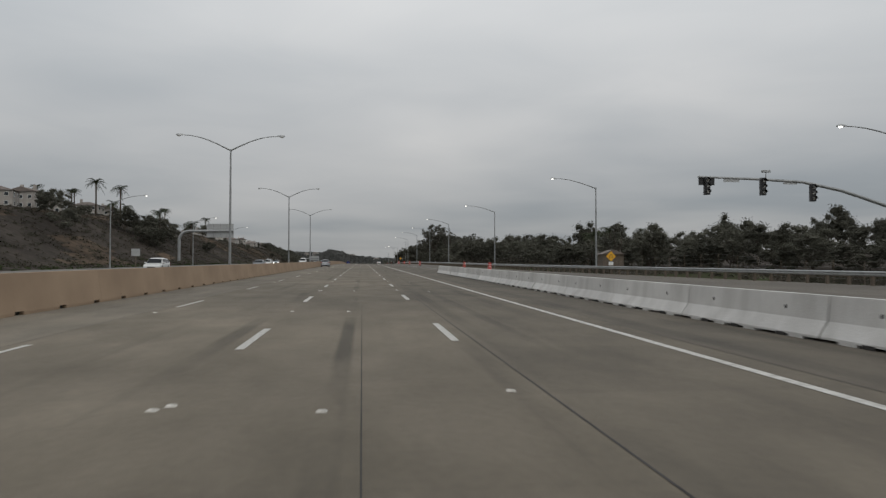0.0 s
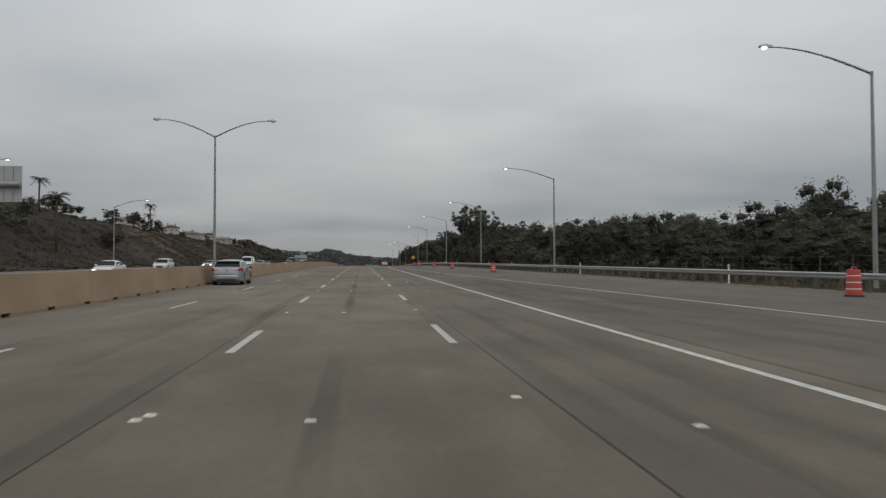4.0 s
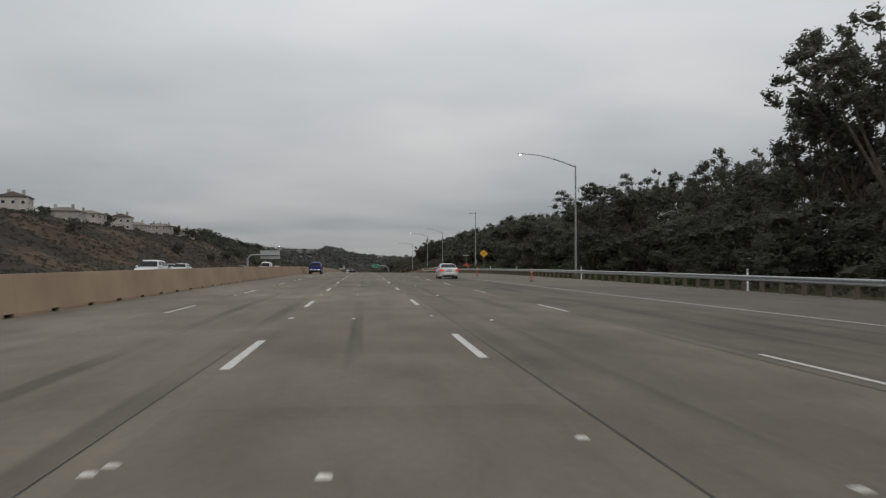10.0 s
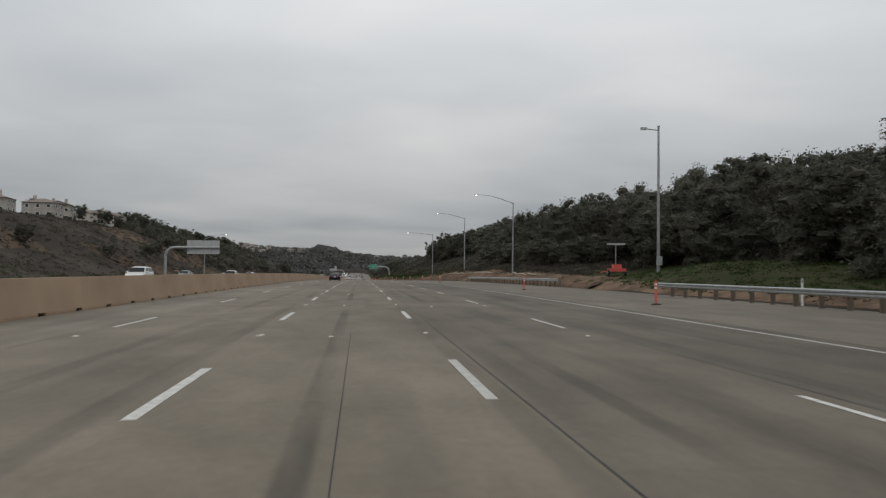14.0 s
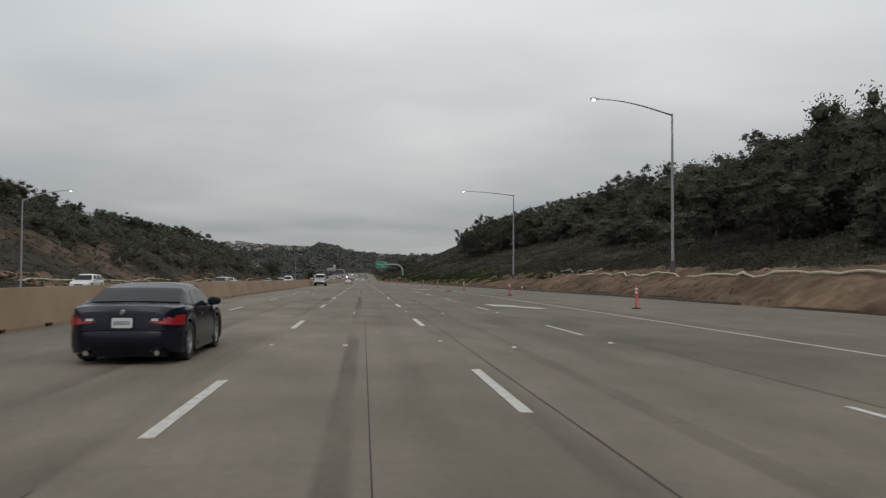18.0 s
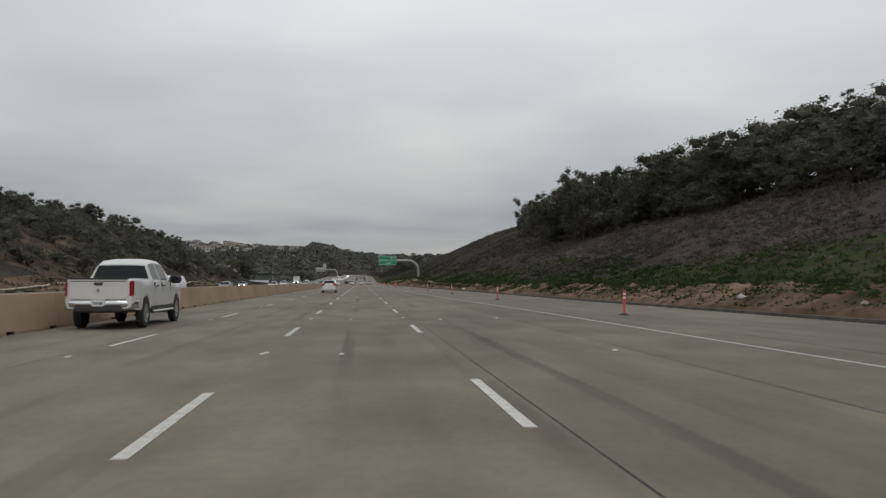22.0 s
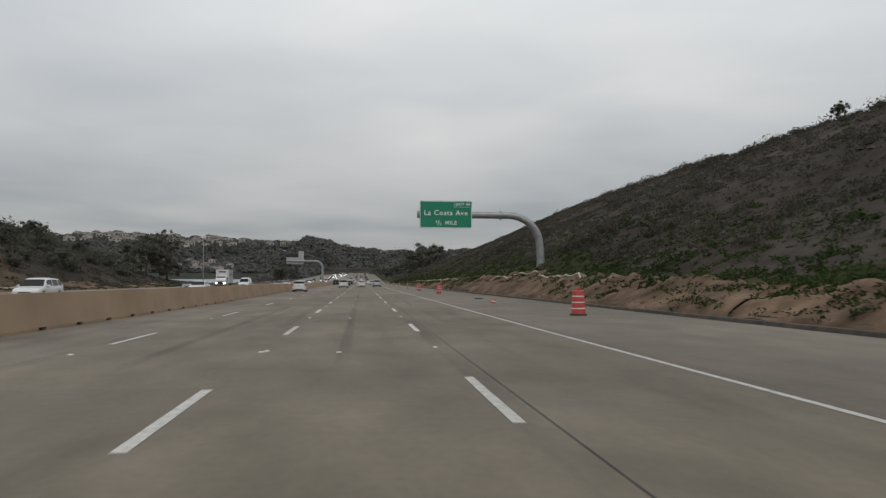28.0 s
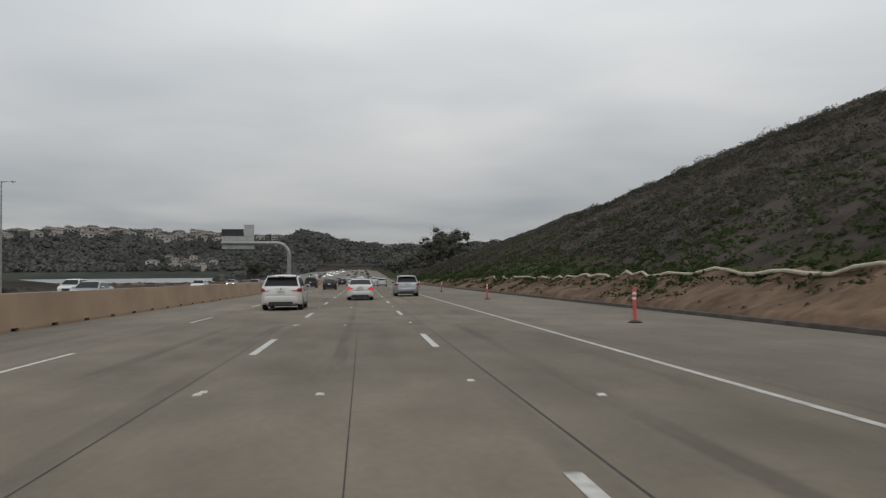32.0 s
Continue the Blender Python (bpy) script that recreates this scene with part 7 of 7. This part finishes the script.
for x, y, top in ((60, 172, 5.4), (57, 177, 4.2), (111, 290, 12.0), (148, 290, 10.2), (187, 290, 14.5), (194, 296, 14.8)):
    copy_thing(PALM[0], pose(x, y, top - 8.2, 0, 0, x))


# ---- scrub ----
def scrub(name, label, n, where, size, material, seed, quads=15, leaf=0.24, squat=0.62, core=0.0):
    """Many low shrubs, each a loose dome of small leaf faces."""
    r = random.Random(seed)
    s = Shape()
    made = 0
    tries = 0
    while made < n and tries < n * 6:
        tries += 1
        p = where(r)
        if p is None:
            continue
        x, y = p
        k = r.uniform(*size)
        c = Vector((x, y, hill(x, y) - 0.1 * k))
        if core > 0:
            for j in range(3):
                o = Vector((r.gauss(0, 0.26), r.gauss(0, 0.26), r.uniform(0.1, 0.55) * squat)) * k
                clump(s, r, c + o, k * r.uniform(0.42, 0.68), squat, quads // 3, leaf, core)
            made += 1
            continue
        i = len(s.v)
        q = 0.3 * k
        turn = r.uniform(0, 1.5)
        s.v += [(x + q * math.cos(1.571 * j + turn), y + q * math.sin(1.571 * j + turn), c.z) for j in range(4)] + [(x, y, c.z + 0.36 * k * squat)]
        for j in range(4):
            s.face((i + j, i + (j + 1) % 4, i + 4))
        size_l = min(leaf, 0.4 * k)
        for j in range(quads):
            d = Vector((r.gauss(0, 1), r.gauss(0, 1), abs(r.gauss(0.25, 0.8)))).normalized() * k * (0.62 * r.random() ** 0.4)
            d.z *= squat
            u = Vector((r.gauss(0, 1), r.gauss(0, 1), r.gauss(0, 0.8))).normalized() * size_l * r.uniform(0.6, 1.3)
            v = Vector((r.gauss(0, 1), r.gauss(0, 1), r.gauss(0, 1))).normalized() * size_l * r.uniform(0.35, 0.8)
            m = c + d
            i = len(s.v)
            s.v += [tuple(m - u - v), tuple(m - u + v), tuple(m + u)]
            s.face((i, i + 1, i + 2))
        made += 1
    return solid(name, s, material, label, "shrubs", kind="stuff")


def right_hill(r):
    y = r.uniform(560, 1290)
    b = edge_r(y) + 1.2 + 1.2 * bank_h(y)
    x = b + 4 + (62 - b) * r.random()
    return x, y


def right_foot(r):
    y = r.uniform(610, 1200)
    b = edge_r(y) + 1.0 + 1.2 * bank_h(y)
    return b - 0.5 + r.random() ** 1.4 * (9 + 3 * math.sin(y * 0.07) + 8 * sstep(800, 880, y)), y


def left_hill(r):
    y = r.uniform(20, 1060)
    return -48 - 45 * r.random(), y


def left_foot(r):
    return -46 - 7 * r.random(), r.uniform(20, 1030)


def median_strip(r):
    y = r.uniform(-60, 1100)
    return bx(y) - 1.0 - 2.0 * r.random(), y


def wood_floor(r):
    y = r.uniform(40, 600)
    lo = 3.5 + 11 * sstep(335, 365, y)
    return edge_r(y) + lo + (30 - lo) * r.random(), y


def bank_weeds(r):
    y = r.choice((r.uniform(640, 870), r.uniform(920, 1100)))
    if noise.noise(Vector((0.3, y * 0.16, 0.0))) < (-0.25 if 640 < y < 850 else -0.02):
        return None
    return edge_r(y) + 0.5 + r.random() * (2.0 + 1.6 * bank_h(y)), y


def bank_top(r):
    y = r.uniform(490, 660)
    return edge_r(y) + 1.2 + 1.2 * bank_h(y) + (2.6 if y < 605 else 1.2) + r.random() ** 1.3 * 9, y


def grass_slope(r):
    y = r.uniform(335, 480)
    return edge_r(y) + 1.2 + 14 * r.random(), y


scrub("hillside_scrub", "dark dry sage scrub covering the cut hillside", 17000, right_hill, (0.6, 1.6), M_SHRUB, 1, quads=21, leaf=0.15, squat=0.75)
scrub("tall_shrubs", "rounded taller sage bushes scattered over the hillside", 260, right_hill, (1.5, 2.8), M_SHRUB, 15, quads=150, leaf=0.16, squat=0.75)
scrub("ridge_shrubs", "uneven bushes along the hill crest", 260, lambda r: (r.uniform(54, 66), r.uniform(840, 1290)), (1.4, 3.4), M_SHRUB, 16, quads=130, leaf=0.17, squat=0.8)
scrub("bank_top_shrubs", "dark scrub growing along the top of the cut bank", 1500, bank_top, (0.6, 1.7), M_SHRUB, 21, quads=40, leaf=0.13, squat=0.7)
scrub("grey_scrub", "dry grey leafless shrubs on the hillside", 6000, right_hill, (0.5, 1.2), M_SHRUB_GREY, 2, quads=28, leaf=0.11)
scrub("green_weeds", "fresh green weeds at the foot of the hillside", 12500, right_foot, (0.35, 1.0), M_SHRUB_GREEN, 3, quads=20, leaf=0.11)
scrub("bank_weeds", "green weeds growing over the bare bank", 3000, bank_weeds, (0.3, 0.95), M_SHRUB_GREEN, 13, quads=30, leaf=0.09)
scrub("slope_grass", "rough green grass on the slope behind the guardrail", 3000, grass_slope, (0.4, 1.0), M_SHRUB_GREEN, 14, quads=20, leaf=0.09, squat=0.4)
scrub("left_hillside_scrub", "dark scrub on the hillside below the houses", 9000, left_hill, (0.8, 2.0), M_SHRUB, 4, quads=18, leaf=0.22)
scrub("hillside_thicket", "thick dark trees and bushes crowding the hillside below the houses", 560, lambda r: (-58 - 34 * r.random() ** 0.7, r.uniform(690, 1040)), (2.6, 5.6), M_LEAF_OAK, 17, quads=290, leaf=0.28, squat=0.95, core=0.40)
scrub("crest_thicket", "dark bushes between the houses on the hill crest", 110, lambda r: (-84 - 16 * r.random(), r.uniform(150, 690)), (1.2, 3.4), M_LEAF_OAK, 18, quads=200, leaf=0.22, squat=0.85, core=0.4)
scrub("left_grey_scrub", "dry grey shrubs on the hillside below the houses", 1200, left_hill, (0.6, 1.3), M_SHRUB_GREY, 5, quads=22, leaf=0.16)
scrub("verge_shrubs", "low shrubs and weeds beside the opposite carriageway", 1800, left_foot, (0.5, 1.2), M_SHRUB_GREEN, 6, quads=22, leaf=0.13)
scrub("woodland_undergrowth", "dark undergrowth beneath the roadside trees", 4200, wood_floor, (0.9, 2.6), M_SHRUB, 7, quads=36, leaf=0.18, squat=0.8)
scrub("median_weeds", "dry weeds and shrubs behind the median barrier", 600, median_strip, (0.3, 0.75), M_SHRUB_GREY, 8, quads=22, leaf=0.08)


scrub("dry_median_brush", "pale dry brush standing above the median barrier", 150, lambda r: (lambda y: (bx(y) - r.uniform(2.2, 4.6), y))(r.uniform(-20, 720)), (1.2, 2.0), M_DRY, 20, quads=70, leaf=0.1, squat=0.8)


def far_wood(r):
    x, y = r.uniform(-900, 700), 1700 + 800 * r.random() ** 1.2
    q = r.random()
    if q < 0.5:
        x, y = r.uniform(-640, -60), r.uniform(1890, 2190)
    elif q < 0.6:
        x, y = r.uniform(-80, 60), r.uniform(1975, 2230)
    return (x, y) if (x > -90 or y > 1900) and not (-52 < x < 24 and y < 2010) else None


def near_valley(r):
    x, y = r.uniform(-90, 330), r.uniform(1420, 2100)
    if r.random() < 0.45:
        x = r.choice((r.uniform(-85, -50), r.uniform(24, 75)))
    return (x, y) if not -50 < x < 24 else None


# leaf colour paled towards grey, standing in for haze over the distance
M_FARTREE = mat("haze_greyed_tree_leaves", (0.098, 0.098, 0.092), (0.076, 0.078, 0.073), rough=0.95, noise_scale=0.02, big=0.3, big_scale=0.01, spec=0.05)
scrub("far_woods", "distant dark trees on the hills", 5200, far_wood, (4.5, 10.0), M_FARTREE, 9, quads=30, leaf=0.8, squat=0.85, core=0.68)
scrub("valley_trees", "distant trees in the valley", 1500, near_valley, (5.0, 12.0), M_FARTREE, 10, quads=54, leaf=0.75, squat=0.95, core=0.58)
scrub("lagoon_shrubs", "dark low shrubs on the flat lagoon shore", 700, lambda r: (r.uniform(-420, -52), r.uniform(1150, 1385)), (0.8, 2.6), M_SHRUB, 19, quads=40, leaf=0.3, squat=0.5)


# ---- houses ----
def house(w, d, h, hip, chimneys, label, group, near=True):
    t = thing("house", label, "house", group)
    part("wall", Shape().box(-w / 2, -d / 2, -3.0, w / 2, d / 2, h), M_STUCCO, t)
    r = Shape()
    o, rise = 0.5, 1.7
    if hip:
        r.v = [(-w / 2 - o, -d / 2 - o, h), (w / 2 + o, -d / 2 - o, h), (w / 2 + o, d / 2 + o, h), (-w / 2 - o, d / 2 + o, h), (-w / 2 + d / 2, 0, h + rise), (w / 2 - d / 2, 0, h + rise)]
        for q in ((3, 2, 1, 0), (0, 1, 5, 4), (2, 3, 4, 5), (1, 2, 5), (3, 0, 4)):
            r.face(q)
    else:
        r.poly([(-w / 2 - o, h), (w / 2 + o, h), (w / 2 + o, h + 0.15), (0, h + rise), (-w / 2 - o, h + 0.15)], -d / 2 - o, d / 2 + o)
    roof = part("roof", r, M_ROOF, t, "brown tiled roof")
    for k in range(chimneys):
        x = -w / 4 + k * w / 2
        part("chimney", Shape().bevbox(x - 0.5, -0.4, h + 0.2, x + 0.5, 0.4, h + rise + 1.1, 0.05), M_STUCCO, roof)
    if not near:
        for x in (-w / 4, w / 4):
            part("window", Shape().box(x - 1.2, -d / 2 - 0.06, 2.2, x + 1.2, -d / 2 + 0.02, 3.9), M_HOUSEGLASS, t)
        return t
    n = max(2, int(w / 3))
    for fl in (0.9, 3.7):
        if fl + 1.4 < h:
            for k in range(n):
                x = -w / 2 + (k + 0.5) * w / n
                wi = part("window", Shape().box(x - 0.65, -d / 2 - 0.05, fl, x + 0.65, -d / 2 + 0.02, fl + 1.3), M_SIGN_WHITE, t)
                part("pane", Shape().box(x - 0.55, -d / 2 - 0.07, fl + 0.1, x + 0.55, -d / 2 - 0.03, fl + 1.2), M_HOUSEGLASS, wi)
    for yy in (-d / 4, d / 4):
        for fl in (0.9, 3.7):
            wi = part("window", Shape().box(w / 2 - 0.02, yy - 0.7, fl, w / 2 + 0.05, yy + 0.7, fl + 1.3), M_SIGN_WHITE, t)
            part("pane", Shape().box(w / 2 + 0.03, yy - 0.6, fl + 0.1, w / 2 + 0.07, yy + 0.6, fl + 1.2), M_HOUSEGLASS, wi)
    return t


HOUSES = [house(11, 9, 5.6, True, 1, "pale stucco two-storey house with a brown hipped roof", "houses on the hill"), house(9, 10, 6.2, False, 2, "cream stucco house with chimneys and a gabled roof", "houses on the hill"), house(13, 9, 5.0, True, 2, "wide pale stucco house with a low hipped roof", "houses on the hill")]
FAR_HOUSES = [house(11, 9, 5.6, True, 1, "pale stucco house far off on a hillside", "far houses", False), house(9, 10, 6.2, False, 1, "cream gabled house far off on a hillside", "far houses", False), house(14, 9, 5.0, True, 0, "wide pale house far off on a hillside", "far houses", False)]
hs = set()


def put_house(k, x, y, turn, s=1.0, dz=0.0, stock=HOUSES):
    src = stock[k]
    m = pose(x, y, hill(x, y) + dz, 0, 0, turn)
    if src.name in hs:
        o = copy_thing(src, m)
    else:
        hs.add(src.name)
        o = src
        o.matrix_basis = m
    o.scale = (s, s, s)


for k, (x, y, a) in enumerate(((-92, 196, 10), (-91, 212, -5), (-93, 228, 15), (-92, 262, 0), (-93, 286, 8), (-92, 425, 5), (-93, 444, -8), (-92, 500, 12), (-90, 528, 0), (-92, 556, -6), (-90, 585, 10), (-91, 606, 5), (-89, 634, 0), (-91, 652, 12), (-89, 678, -4), (-90, 700, 6), (-92, 716, 8), (-94, 732, 0))):
    put_house(k % 3, x, y, a, 0.78, -0.2)
rf = random.Random(77)
for k in range(92):
    x = rf.uniform(-560, -190) if k < 74 else rf.uniform(-200, 420)
    y = rf.uniform(2070, 2180)
    put_house(k % 3, x, y, rf.uniform(-40, 40), rf.uniform(0.8, 1.25), 1.2, FAR_HOUSES)
for k in range(9):
    put_house(k % 3, -186 - 8.5 * k + rf.uniform(-4, 4), rf.uniform(1900, 1965), rf.uniform(-30, 30), rf.uniform(0.8, 1.1), 2.0, FAR_HOUSES)

t = thing("long_white_building", "long low white building on the far hillside", "building")
# wall takes the dark roof brown: shade below the roof put into colour
part("wall", Shape().box(-27, -9, -9, 27, 9, 1.6), M_ROOF, t, "wall coloured dark in place of shade under the roof")
part("roof", Shape().poly([(-29, 1.6), (29, 1.6), (29, 2.6), (24, 3.4), (-24, 3.4), (-29, 2.6)], -10, 10), M_SIGN_WHITE, t, "long white roof")
for k in range(9):
    part("window", Shape().box(-24 + k * 5.5, -9.1, -1.5, -20.5 + k * 5.5, -8.95, 1.0), M_HOUSEGLASS, t)
t.matrix_basis = pose(-125, 2065, 34)

# a white house and a tan kiosk behind the slip road trees
put_house(1, 59, 168, -30, 0.62, 0.3)
t = thing("wooden_shed", "small brown wooden shed behind the guardrail", "shed")
part("wall", Shape().box(-2, -1.5, -0.5, 2, 1.5, 3.2), M_WOOD, t)
part("roof", Shape().poly([(-2.3, 3.2), (2.3, 3.2), (0, 4.1)], -1.8, 1.8), M_ROOF, t)
part("door", Shape().box(-0.5, -1.56, 0, 0.5, -1.48, 2.1), M_WOOD, t)
t.matrix_basis = pose(46.5, 130, hill(46, 130))


# ---- road bridge over the far end ----
def bridge():
    t = thing("road_bridge", "grey concrete bridge over the motorway in the distance", "bridge")
    part("deck", Shape().bevbox(-60, -5, 5.4, 34, 5, 6.6, 0.1), M_BRIDGE, t)
    for yy in (-4.8, 4.8):
        part("parapet", Shape().box(-60, yy - 0.15, 6.6, 34, yy + 0.15, 7.4), M_BRIDGE, t)
    for x in (-45, -11.5, 14):
        for yy in (-2.5, 2.5):
            part("column", Shape().lathe([(0.6, -1.0), (0.6, 5.5)], 14, "z", (x, yy, 0)), M_BRIDGE, t)
    for x in (-59, 33):
        part("abutment", Shape().box(x - 1.5, -6, -3, x + 1.5, 6, 5.4), M_BRIDGE, t)
    return t


bridge().matrix_basis = pose(0, 1900, zr(1900))
# chain-link fence behind the guardrail near the slip road
t = thing("wire_fence", "thin grey wire fence behind the guardrail", "fence")
me_fp = Shape().tube([(0, 0, -0.3), (0, 0, 1.8)], 0.03, 6).mesh("fence_post", M_WOOD)
gy = 10.0
prev = None
wires = Shape()
while gy < 240:
    x = gr(gy) + 5.5
    o = part("fence_post", me_fp, None, t)
    o.matrix_basis = pose(x, gy, hill(x, gy))
    here = Vector((x, gy, hill(x, gy)))
    if prev is not None:
        for z in (0.1, 0.5, 0.9, 1.3, 1.75):
            wires.tube([prev + Vector((0, 0, z)), here + Vector((0, 0, z))], 0.004, 3)
    prev = here
    gy += 3.0
ob = part("fence_wire", wires, M_GALV, t)
